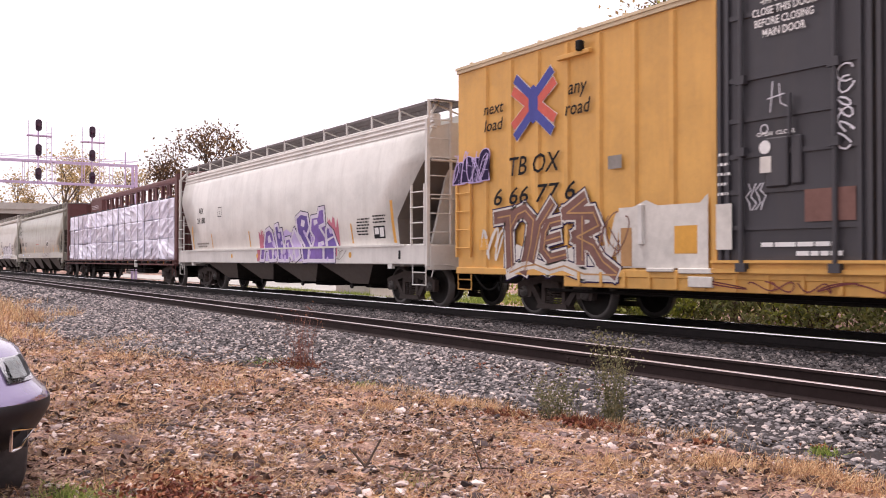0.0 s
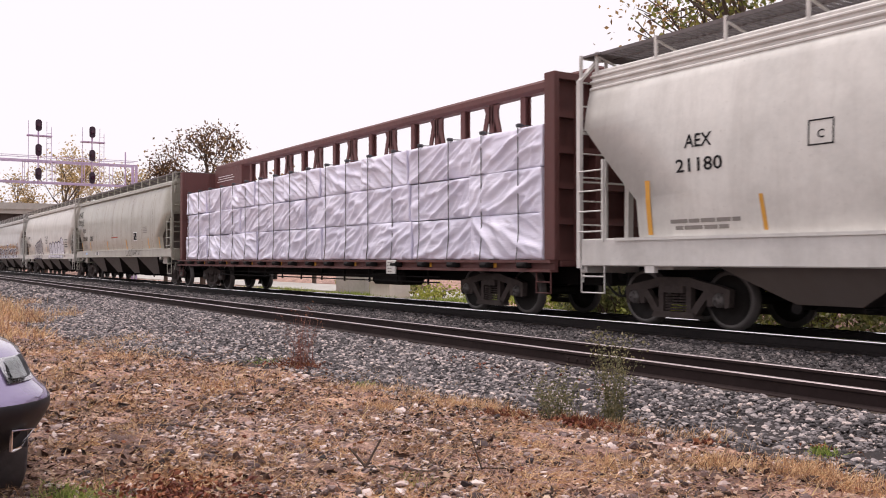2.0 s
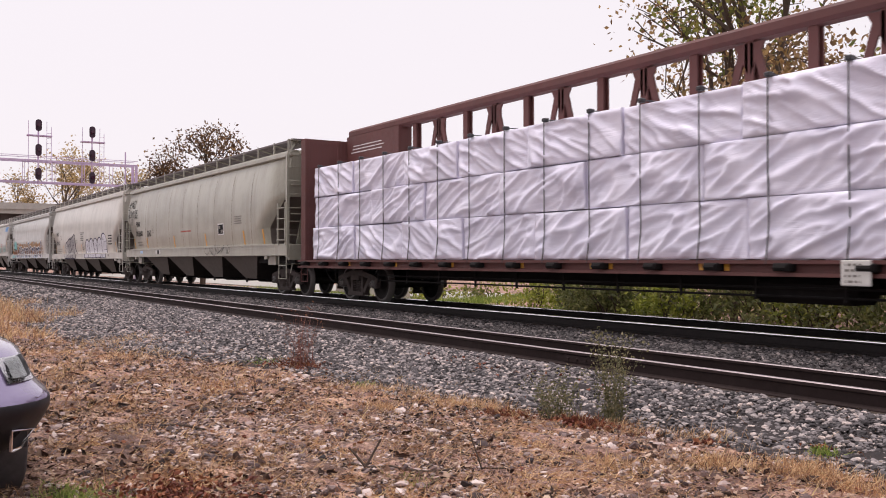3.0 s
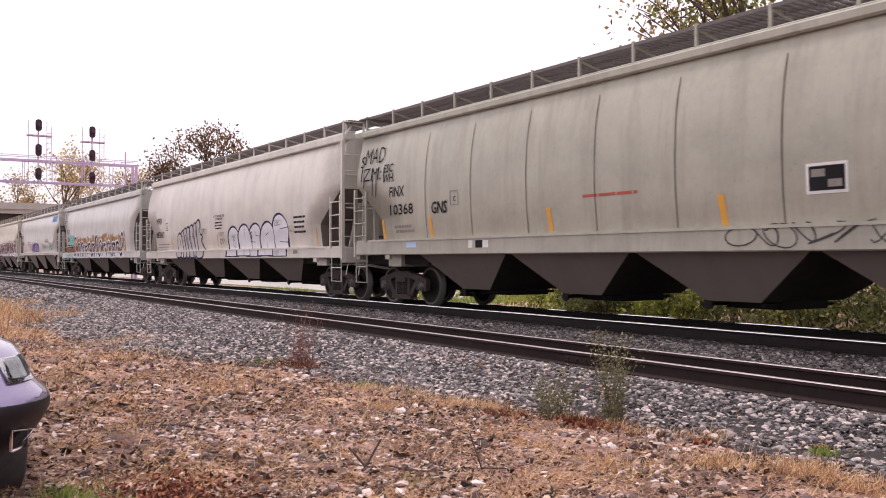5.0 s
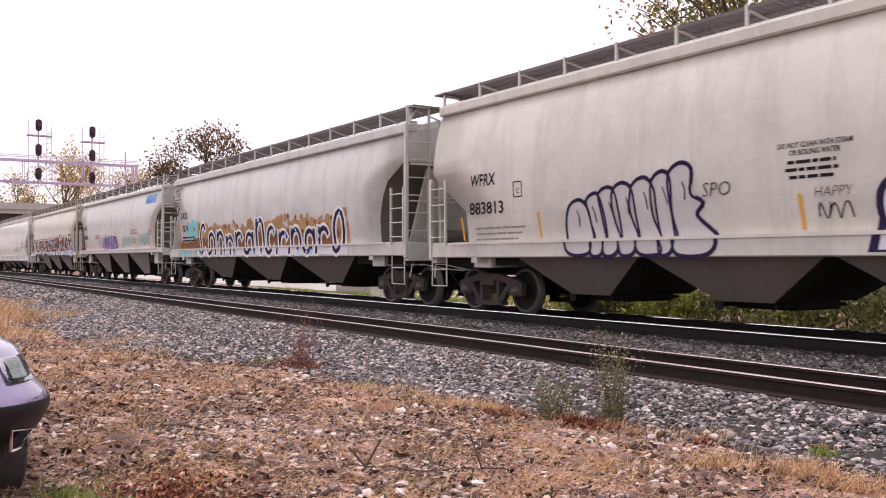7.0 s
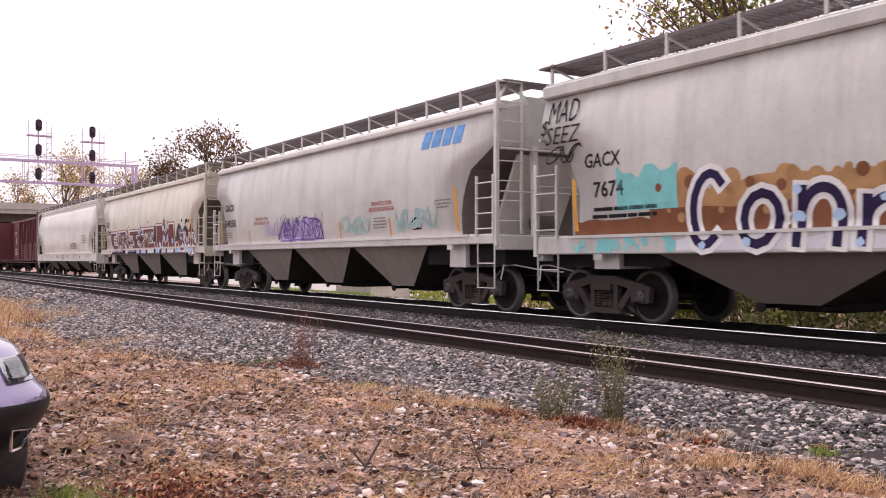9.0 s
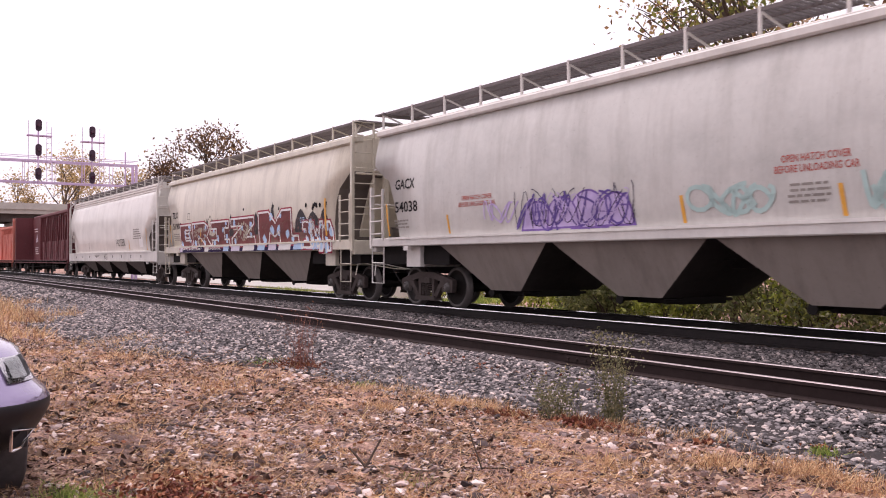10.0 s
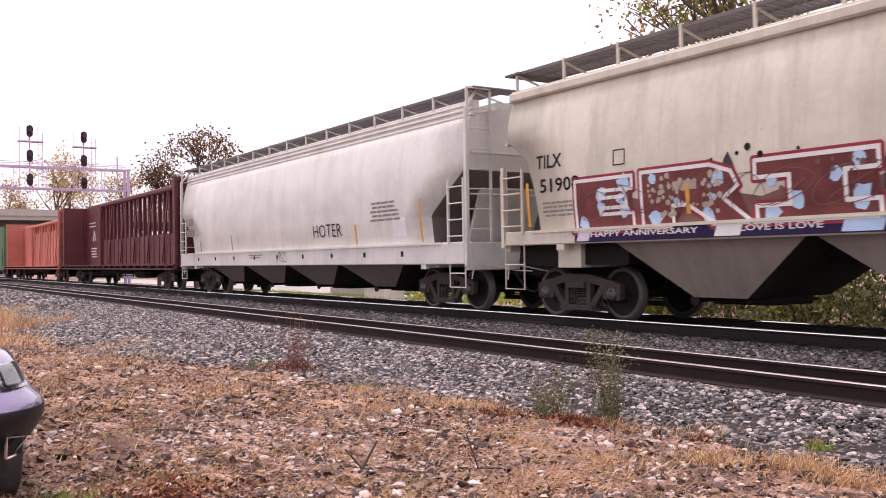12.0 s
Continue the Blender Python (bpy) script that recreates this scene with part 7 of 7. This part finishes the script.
# ---------------------------------------------------------------- trees and bushes beyond the train
FOLIAGE = pieces("green_foliage", [(0, (0.07, 0.085, 0.025)), (0.5, (0.15, 0.17, 0.05)), (1, (0.3, 0.28, 0.1))], 0.7, relief=0, glow=0.55)
AUTUMN = pieces("turning_foliage", [(0, (0.13, 0.07, 0.05)), (0.5, (0.22, 0.15, 0.075)), (1, (0.4, 0.26, 0.15))], 0.7, relief=0, glow=0.55)
DARK_AUTUMN = pieces("dark_brown_foliage", [(0, (0.06, 0.034, 0.025)), (0.6, (0.13, 0.075, 0.048)), (1, (0.3, 0.19, 0.1))], 0.7, relief=0, glow=0.4)
PALE_AUTUMN = pieces("pale_autumn_foliage", [(0, (0.22, 0.15, 0.08)), (0.6, (0.4, 0.3, 0.16)), (1, (0.55, 0.42, 0.26))], 0.7, relief=0, glow=0.5)
BUSH_GREEN = pieces("dull_green_foliage", [(0, (0.07, 0.085, 0.035)), (0.5, (0.15, 0.165, 0.075)), (1, (0.27, 0.26, 0.13))], 0.75, relief=0, glow=0.45)
LIME = pieces("yellow_green_foliage", [(0, (0.14, 0.17, 0.03)), (0.6, (0.27, 0.3, 0.06)), (1, (0.4, 0.4, 0.12))], 0.7, relief=0, glow=0.45)


def grow(bm, rng, p, d, length, r, depth, tips):
    q = p + d * length
    tube(bm, p, q, r, 6 if depth > 1 else 4)
    if depth == 0:
        tips.append(q)
        return
    tips.append(p + d * length * 0.7) if depth < 3 else None
    for k in range(rng.integers(2, 4)):
        nd = (d + Vector(rng.normal(0, 0.42, 3)) + Vector((0, 0, 0.12))).normalized()
        grow(bm, rng, q, nd, length * rng.uniform(0.62, 0.85), r * 0.62, depth - 1, tips)


def tree(x, y, height, trunk_r, mat, leaves, leaf_size, clump, label, seed, depth=5, lean=(0, 0)):
    rng = np.random.default_rng(seed)
    z0 = float(ground_z(np.array(x), np.array(y))) - 0.1
    root = tagged(new("tree"), label, "tree", "trees behind the railway")
    root.location = (x, y, z0)
    bm, tips = bmesh.new(), []
    grow(bm, rng, Vector((0, 0, 0)), Vector((lean[0], lean[1], 1)).normalized(), height * 0.24, trunk_r, depth, tips)
    part("trunk", bm, BARK, root)
    t = np.array([v[:] for v in tips])
    pick = t[rng.integers(0, len(t), leaves)] + rng.normal(0, clump, (leaves, 3)) * np.array([1, 1, 0.8])
    V = leaf_cloud(pick, leaf_size, rng)
    part("crown", quads_bm(V), mat, root)


tree(-15.5, 21.0, 14.5, 0.24, FOLIAGE, 2800, 0.2, 0.42, "broad green tree with loose ragged foliage", 51)
tree(-9.5, 19.0, 13.5, 0.22, FOLIAGE, 4200, 0.19, 0.42, "tall green tree with dense foliage", 52)
tree(-20.8, 22.5, 13.5, 0.18, AUTUMN, 2300, 0.16, 0.5, "thin-crowned tree turning brown", 53, lean=(0.12, 0))
tree(-11.5, 23.0, 12.0, 0.2, AUTUMN, 2600, 0.2, 0.5, "green tree turning brown behind the train", 54)
tree(-62.0, 19.9, 13.0, 0.22, DARK_AUTUMN, 2500, 0.22, 0.42, "dark round-crowned tree beyond the signal bridge", 333)
tree(-64.0, 17.9, 11.0, 0.16, DARK_AUTUMN, 3000, 0.2, 0.36, "dark low tree beyond the signal bridge", 56)
tree(-53.0, 31.0, 11.0, 0.2, AUTUMN, 1800, 0.35, 0.7, "thin far tree with brown leaves", 57)
tree(-70.0, 32.0, 12.0, 0.2, AUTUMN, 1500, 0.35, 0.7, "sparse far tree with brown leaves", 58)
for k, (tx, ty, th) in enumerate(((-152, 24, 24), (-158, 29, 25), (-165, 35, 22), (-166, 22, 21), (-150, 40, 21), (-160, 18, 20))):
    tree(tx, ty, th, 0.3, PALE_AUTUMN, 1000, 0.42, 0.9, "far autumn tree with yellow-brown leaves", 60 + k)


tree(-12.5, 18.0, 8.5, 0.1, AUTUMN, 3600, 0.17, 0.45, "small leafy tree behind the train", 151, 4)
tree(-9.0, 17.6, 8.0, 0.1, FOLIAGE, 6500, 0.17, 0.45, "small green tree behind the train", 152, 4)
tree(-15.5, 18.8, 7.5, 0.1, AUTUMN, 2600, 0.17, 0.45, "small tree with thinning leaves behind the train", 153, 4)
tree(-6.0, 18.0, 8.5, 0.1, FOLIAGE, 5000, 0.17, 0.45, "small green tree by the rails", 154, 4)


def bush(x, y, w, h, mat, leaves, size, label, seed):
    rng = np.random.default_rng(seed)
    z0 = float(ground_z(np.array(x), np.array(y))) - 0.05
    root = tagged(new("bush"), label, "bush", "bushes behind the railway")
    root.location = (x, y, z0)
    bm, tips = bmesh.new(), []
    for k in range(5):
        d = Vector((rng.normal(0, 0.5), rng.normal(0, 0.4), 1)).normalized()
        grow(bm, rng, Vector((rng.normal(0, w * 0.15), 0, 0)), d, h * 0.35, 0.02, 2, tips)
    part("stem", bm, BARK, root)
    c = rng.normal(0, 1, (26, 3)) * np.array([w * 0.32, w * 0.25, h * 0.2]) + np.array([0, 0, h * 0.48])
    p = c[rng.integers(0, 26, leaves)] + rng.normal(0, 1, (leaves, 3)) * np.array([w * 0.1, w * 0.1, h * 0.12])
    p[:, 2] = np.clip(p[:, 2], 0.02, None)
    part("leaves", quads_bm(leaf_cloud(p, size, rng)), mat, root)


rngb = np.random.default_rng(70)
bush(-23.5, 18.6, 2.0, 1.5, LIME, 900, 0.12, "bright yellow-green bush behind the tracks", 71)
bush(-18.3, 17.6, 1.8, 1.7, LIME, 800, 0.11, "pale yellow-green bush behind the tracks", 72)
for k in range(19):
    bx = -20.0 + 1.05 * k + rngb.uniform(-0.3, 0.3)
    bush(bx, 16.6 + rngb.uniform(-0.7, 1.2), rngb.uniform(1.6, 2.4), rngb.uniform(1.4, 2.6), BUSH_GREEN if k % 4 else LIME, 1500, 0.12, "dull green undergrowth bush behind the tracks", 80 + k)
for k in range(5):
    bush(-33 - 4.0 * k, 24 + rngb.uniform(-1, 2), 2.5, 1.0, LIME if k % 2 else FOLIAGE, 500, 0.16, "low green bush beyond the pavement", 110 + k)
blades("trackside_weeds", [(-14 - 1.6 * k, 15.6 + 0.3 * (k % 3), 0.8, 0.5, 160, 0.1, 0.5, 0.01, 0.3) for k in range(-6, 12)], GREEN_BLADE, "rank green weeds behind the far rail", 120)
verge = np.random.default_rng(122)
blades("verge_grass", [(verge.uniform(-55, -14), verge.uniform(15.2, 24.0), 1.0, 0.7, 260, 0.12, 0.45, 0.02, 0.35) for k in range(70)], GREEN_BLADE, "yellow-green grass on the verge behind the tracks", 123)
blades("trackside_straw", [(-12 - 1.6 * k, 15.3 + 0.4 * (k % 3), 0.8, 0.5, 120, 0.1, 0.4, 0.01, 0.4) for k in range(-6, 14)], STRAW, "dry grass behind the far rail", 121)


# ---------------------------------------------------------------- far side: pavement, cabinet, wall
CONCRETE = plain("weathered_concrete", (0.42, 0.4, 0.37), 0.85, 0, 8, 0.2, 0.4)
PALE_METAL = paint("pale_cabinet_paint", (0.66, 0.64, 0.58), amount=0.3)


def far_side():
    bm = bmesh.new()
    cuboid(bm, -130, -26, 24.5, 31.0, -1.1, -0.83)
    tagged(part("pavement", bm, CONCRETE, None, "pale concrete service road behind the railway"), category="pavement", kind="structure")
    box_root = tagged(new("utility_cabinet"), "pale weathered utility cabinet with a rounded lid", "cabinet")
    box_root.location = (-39.2, 22.0, -0.9)
    bm = bmesh.new()
    rounded(bm, -1.0, 1.0, -0.6, 0.6, 0.0, 0.9, 0.03)
    part("body", bm, PALE_METAL, box_root)
    bm = bmesh.new()
    extrude_outline(bm, [(1.06 * math.cos(math.pi * k / 10), 0.88 + 0.36 * math.sin(math.pi * k / 10)) for k in range(11)], -0.66, 0.66)
    part("lid", bm, PALE_METAL, box_root)
    bm = bmesh.new()
    rounded(bm, -46.5, -43.0, 22.6, 22.9, -0.95, 0.3, 0.02)
    tagged(part("concrete_wall", bm, CONCRETE, None, "low grey concrete wall beyond the tracks"), category="wall")


far_side()


# ---------------------------------------------------------------- signal bridge
# Light steel; the violet of lens flare is mixed into its colour
BRIDGE_PAINT = paint("flare_tinted_bridge_paint", (0.6, 0.46, 0.66), amount=0.3)
HEAD_BLACK = plain("black_signal_target", (0.045, 0.018, 0.04), 0.5, 0, 6, 0.3, 0)
LENS, _nt, _b = material("dark_signal_lens", 0.1)
_b.inputs["Base Color"].default_value = (0.05, 0.012, 0.03, 1)
GX = -58.0


def signal_bridge():
    root = tagged(new("signal_bridge"), "light steel signal bridge spanning both tracks", "signal bridge")
    root.location = (GX, 0, 0)
    bm = bmesh.new()
    y0, y1 = -2.0, 14.35
    for x in (-0.45, 0.45):
        for z in (6.95, 5.68):
            cuboid(bm, x - 0.04, x + 0.04, y0, y1, z - 0.04, z + 0.04)
        cuboid(bm, x - 0.02, x + 0.02, y0, y1, 7.2, 7.23)
    y = y0
    for y in np.arange(y0, y1, 1.65):
        for x in (-0.45, 0.45):
            cuboid(bm, x - 0.015, x + 0.015, y - 0.015, y + 0.015, 5.68, 6.95)
        cuboid(bm, -0.45, 0.45, y - 0.02, y + 0.02, 6.93, 6.97)
    part("truss", bm, BRIDGE_PAINT, root)
    for y in (y0 + 0.1, y1 - 0.1):
        bm = bmesh.new()
        for x in (-0.45, 0.45):
            beam(bm, (x, y, -0.6), (x, y, 7.0), 0.14, 0.14)
        for k in range(6):
            beam(bm, (-0.45, y, 0.4 + k), (0.45, y, 1.2 + k), 0.05, 0.05)
        cuboid(bm, -0.8, 0.8, y - 0.4, y + 0.4, -1.0, -0.35)
        part("leg", bm, BRIDGE_PAINT, root)
    bm = bmesh.new()
    tube(bm, (0, 13.7, 5.7), (0, 13.7, 7.8), 0.045)
    part("antenna_pole", bm, BRIDGE_PAINT, root)
    for yc, heights in ((8.62, (9.0, 7.55, 6.15)), (11.62, (8.82, 7.4, 6.05))):
        bm = bmesh.new()
        tube(bm, (0.5, yc, 5.6), (0.5, yc, heights[0]), 0.04)
        for dy in (-0.5, 0.5):
            for x in (0.25,):
                tube(bm, (x, yc + dy, 5.68), (x, yc + dy, heights[0] + 0.3), 0.016)
        cuboid(bm, 0.1, 0.6, yc - 0.6, yc + 0.75, heights[0] - 0.62, heights[0] - 0.56)
        for k in range(10):
            tube(bm, (0.25, yc + 0.5, 5.9 + 0.3 * k), (0.25, yc + 0.75, 5.9 + 0.3 * k), 0.012, 4)
        tube(bm, (0.25, yc + 0.75, 5.7), (0.25, yc + 0.75, heights[0]), 0.018)
        part("mast", bm, BRIDGE_PAINT, root)
        for z in heights:
            bm = bmesh.new()
            n = 20
            ring = []
            for x, k in ((0.58, 1.0), (0.64, 1.0), (0.64, 0.55)):
                ring.append([bm.verts.new((x, yc + 0.175 * k * math.cos(6.283 * q / n), z + (0.17 + 0.18 * k * abs(math.sin(6.283 * q / n))) * (1 if q <= n / 2 else -1))) for q in range(n)])
            for a, b in zip(ring, ring[1:]):
                for q in range(n):
                    bm.faces.new((a[q], a[(q + 1) % n], b[(q + 1) % n], b[q]))
            bm.faces.new(ring[0][::-1])
            bm.faces.new(ring[-1])
            tube(bm, (0.3, yc, z), (0.6, yc, z), 0.13, 10)
            head = part("signal_head", bm, HEAD_BLACK, root, "dark oval signal head, unlit")
            bm = bmesh.new()
            tube(bm, (0.64, yc, z), (0.9, yc, z + 0.0), 0.11, 12)
            part("visor", bm, LENS, head)
            bm = bmesh.new()
            tube(bm, (0.5, yc, z - 0.62), (0.5, yc, z - 0.3), 0.05, 8)
            part("bracket", bm, BRIDGE_PAINT, head)


signal_bridge()


# ---------------------------------------------------------------- road bridge in the distance
def overpass():
    root = tagged(new("road_overpass"), "grey concrete road overpass crossing the railway", "bridge")
    root.location = (-138, 0, 0)
    bm = bmesh.new()
    cuboid(bm, -5, 5, -90, 120, 7.3, 7.9)
    part("deck", bm, CONCRETE, root)
    for x in (-5.1, 5.1):
        bm = bmesh.new()
        cuboid(bm, x - 0.15, x + 0.15, -90, 120, 7.88, 8.75)
        part("parapet", bm, CONCRETE, root)
    for x in (-4, -1.4, 1.4, 4):
        bm = bmesh.new()
        cuboid(bm, x - 0.2, x + 0.2, -90, 120, 6.2, 7.32)
        part("girder", bm, TRUCK, root)
    for y in (-14, 3.4, 17.5, 34, 60, -40):
        bm = bmesh.new()
        rounded(bm, -4.6, 4.6, y - 0.6, y + 0.6, 5.6, 6.22, 0.05)
        for x in (-3.5, 0, 3.5):
            tube(bm, (x, y, -1.2), (x, y, 5.65), 0.45, 14)
        part("pier", bm, CONCRETE, root)


overpass()


# ---------------------------------------------------------------- parked car
CAR_PAINT, _nt, _b = material("dark_plum_car_paint", 0.14, 0.55, 0.7)
_n = noise_tex(_nt, 5, (1, 1, 1), 3)
_nt.links.new(ramp(_nt, _n, [(0.3, (0.24, 0.19, 0.33)), (0.7, (0.3, 0.25, 0.4))]), _b.inputs["Base Color"])
_b.inputs["Coat Weight"].default_value = 1.0
BLACK_PLASTIC = plain("black_bumper_plastic", (0.016, 0.014, 0.018), 0.42, 0, 30, 0.2, 0.1)
CHROME = plain("chrome_trim", (0.75, 0.74, 0.76), 0.12, 1.0, 8, 0.05, 0)
GLASS, _nt, _b = material("dark_window_glass", 0.05)
_b.inputs["Base Color"].default_value = (0.02, 0.022, 0.025, 1)
LAMP_GLASS, _nt, _b = material("headlamp_lens", 0.08)
_b.inputs["Base Color"].default_value = (0.42, 0.43, 0.43, 1)
_b.inputs["Metallic"].default_value = 0.75
TYRE = plain("dusty_tyre_rubber", (0.085, 0.075, 0.078), 0.85, 0, 20, 0.3, 0.3)


def parked_car():
    """Heads along +x; its own x runs back from the nose, y to its left."""
    car = tagged(new("parked_car"), "dark plum crossover car parked on the dirt lot", "car")
    car.location = (-5.42, 0.075, -0.36)
    half = 0.9

    # plan section of the body: superellipse nose, at several heights
    bm = bmesh.new()
    heights = [(0.24, 0.42, 0.62), (0.33, 0.24, 0.76), (0.4, 0.13, 0.87), (0.46, 0.08, 0.93), (0.53, 0.04, 0.97), (0.6, 0.0, 1.0), (0.66, 0.0, 1.0), (0.7, 0.03, 0.97), (0.73, 0.07, 0.935), (0.78, 0.12, 0.9), (0.85, 0.18, 0.87), (0.92, 0.28, 0.84), (0.955, 0.4, 0.79), (0.98, 0.6, 0.71), (1.0, 0.95, 0.6)]
    rings = []
    for z, back_by, k in heights:
        ring = []
        for j in range(21):
            a = math.pi * j / 20 - math.pi / 2
            y = half * k * math.copysign(abs(math.sin(a)) ** 0.55, math.sin(a))
            x = -back_by - 0.75 * (1 - abs(math.cos(a)) ** 0.75)
            ring.append(bm.verts.new((x, y, z)))
        ring = [bm.verts.new((-4.3, -half * k * 0.95, z))] + ring + [bm.verts.new((-4.3, half * k * 0.95, z))]
        rings.append(ring)
    for a, b in zip(rings, rings[1:]):
        for k in range(len(a) - 1):
            f = bm.faces.new((a[k], a[k + 1], b[k + 1], b[k]))
            f.smooth = True
            f.material_index = 1 if a[k].co.z < 0.63 and abs(a[k].co.y) < 2 and a[k].co.x > -0.9 else 0
        bm.faces.new((a[-1], a[0], b[0], b[-1]))
    bm.faces.new(rings[-1])
    bm.faces.new(rings[0][::-1])
    part("body", bm, [CAR_PAINT, BLACK_PLASTIC], car)
    # cabin
    bm = bmesh.new()
    low = [(-1.5, -0.7), (-1.5, 0.7), (-4.2, 0.74), (-4.2, -0.74)]
    high = [(-2.4, -0.52), (-2.4, 0.52), (-3.9, 0.55), (-3.9, -0.55)]
    v = [bm.verts.new((x, y, 0.97)) for x, y in low] + [bm.verts.new((x, y, 1.6)) for x, y in high]
    for f in ((0, 1, 5, 4), (1, 2, 6, 5), (2, 3, 7, 6), (3, 0, 4, 7)):
        bm.faces.new([v[k] for k in f])
    bm.faces.new(v[4:]).material_index = 1
    part("cabin_glass", bm, [GLASS, CAR_PAINT], car)
    for s in (-1, 1):
        # wrap-round headlamp: dark bezel and clear lens
        for name, mat, z0, z1, a0, a1, lift in (("headlamp_bezel", CHROME, 0.765, 0.9, 0.62, 1.14, 0.008), ("headlamp_housing", BLACK_PLASTIC, 0.79, 0.9, 0.94, 1.1, 0.014), ("headlamp", LAMP_GLASS, 0.79, 0.895, 0.69, 0.96, 0.018)):
            bm = bmesh.new()
            rows = []
            for z in (z0, 0.85, z1):
                row = []
                for j in range(13):
                    a = a0 + (a1 - a0) * j / 12
                    back_by = float(np.interp(z, [h[0] for h in heights], [h[1] for h in heights]))
                    k = float(np.interp(z, [h[0] for h in heights], [h[2] for h in heights]))
                    y = (half * k) * abs(math.sin(a)) ** 0.55
                    x = -back_by - 0.75 * (1 - abs(math.cos(a)) ** 0.75)
                    row.append(bm.verts.new((x + lift, s * (y + lift), z)))
                rows.append(row)
            for a, b in zip(rows, rows[1:]):
                for j in range(12):
                    bm.faces.new((a[j], a[j + 1], b[j + 1], b[j])).smooth = True
            bmesh.ops.solidify(bm, geom=bm.faces[:], thickness=0.004)
            part(name, bm, mat, car)
        # fog lamp recess with a chrome surround
        bm = bmesh.new()
        y, x = s * 0.7, -0.27
        pts = [(x + 0.05, y - s * 0.07, 0.39), (x + 0.04, y - s * 0.02, 0.41), (x, y + s * 0.05, 0.5), (x + 0.07, y - s * 0.07, 0.51), (x + 0.05, y - s * 0.07, 0.39)]
        pipe(bm, [(a + 0.05, b, c) for a, b, c in pts], 0.011)
        part("fog_lamp_surround", bm, CHROME, car)
        bm = bmesh.new()
        cuboid(bm, x - 0.02, x + 0.05, min(y - s * 0.06, y + s * 0.02), max(y - s * 0.06, y + s * 0.02), 0.4, 0.5)
        part("fog_lamp", bm, BLACK_PLASTIC, car)
        for xx in (-0.95, -3.6):
            bm = bmesh.new()
            lathe(bm, [(0.2, -0.11), (0.3, -0.115), (0.345, -0.09), (0.35, 0.09), (0.3, 0.115), (0.2, 0.11)], 26)
            for vv in bm.verts:
                vv.co += Vector((xx, s * 0.67, 0.35))
            w = part("wheel", bm, TYRE, car, smooth=True)
            bm = bmesh.new()
            lathe(bm, [(0.2, 0.1 * s), (0.19, 0.06 * s), (0.05, 0.08 * s), (0.001, 0.085 * s)], 20)
            for vv in bm.verts:
                vv.co += Vector((xx, s * 0.67, 0.35))
            part("rim", bm, CHROME, w)
    bm = bmesh.new()
    for k in range(4):
        cuboid(bm, 0.0, 0.025, -0.5, 0.5, 0.5 + 0.07 * k, 0.53 + 0.07 * k)
    part("grille", bm, BLACK_PLASTIC, car)


parked_car()


# ---------------------------------------------------------------- what moves
def motions():
    for car, c in CARS:
        walk(car, [(0.0, pose(c, TRACK_Y, 0)), (12.0, pose(c + SPEED * 12.0, TRACK_Y, 0))])
    turn = math.degrees(SPEED / FPS / 0.457)
    first = {}
    for w, x in WHEELSETS:
        if x not in first:
            walk(w, [(k / FPS, pose(x, 0, 0.457, 0, turn * k, 0)) for k in range(12 * FPS + 1)])
            first[x] = w.animation_data
        else:
            w.rotation_mode = "QUATERNION"
            keys = w.animation_data_create()
            keys.action = first[x].action
            keys.action_slot = first[x].action_slot


motions()
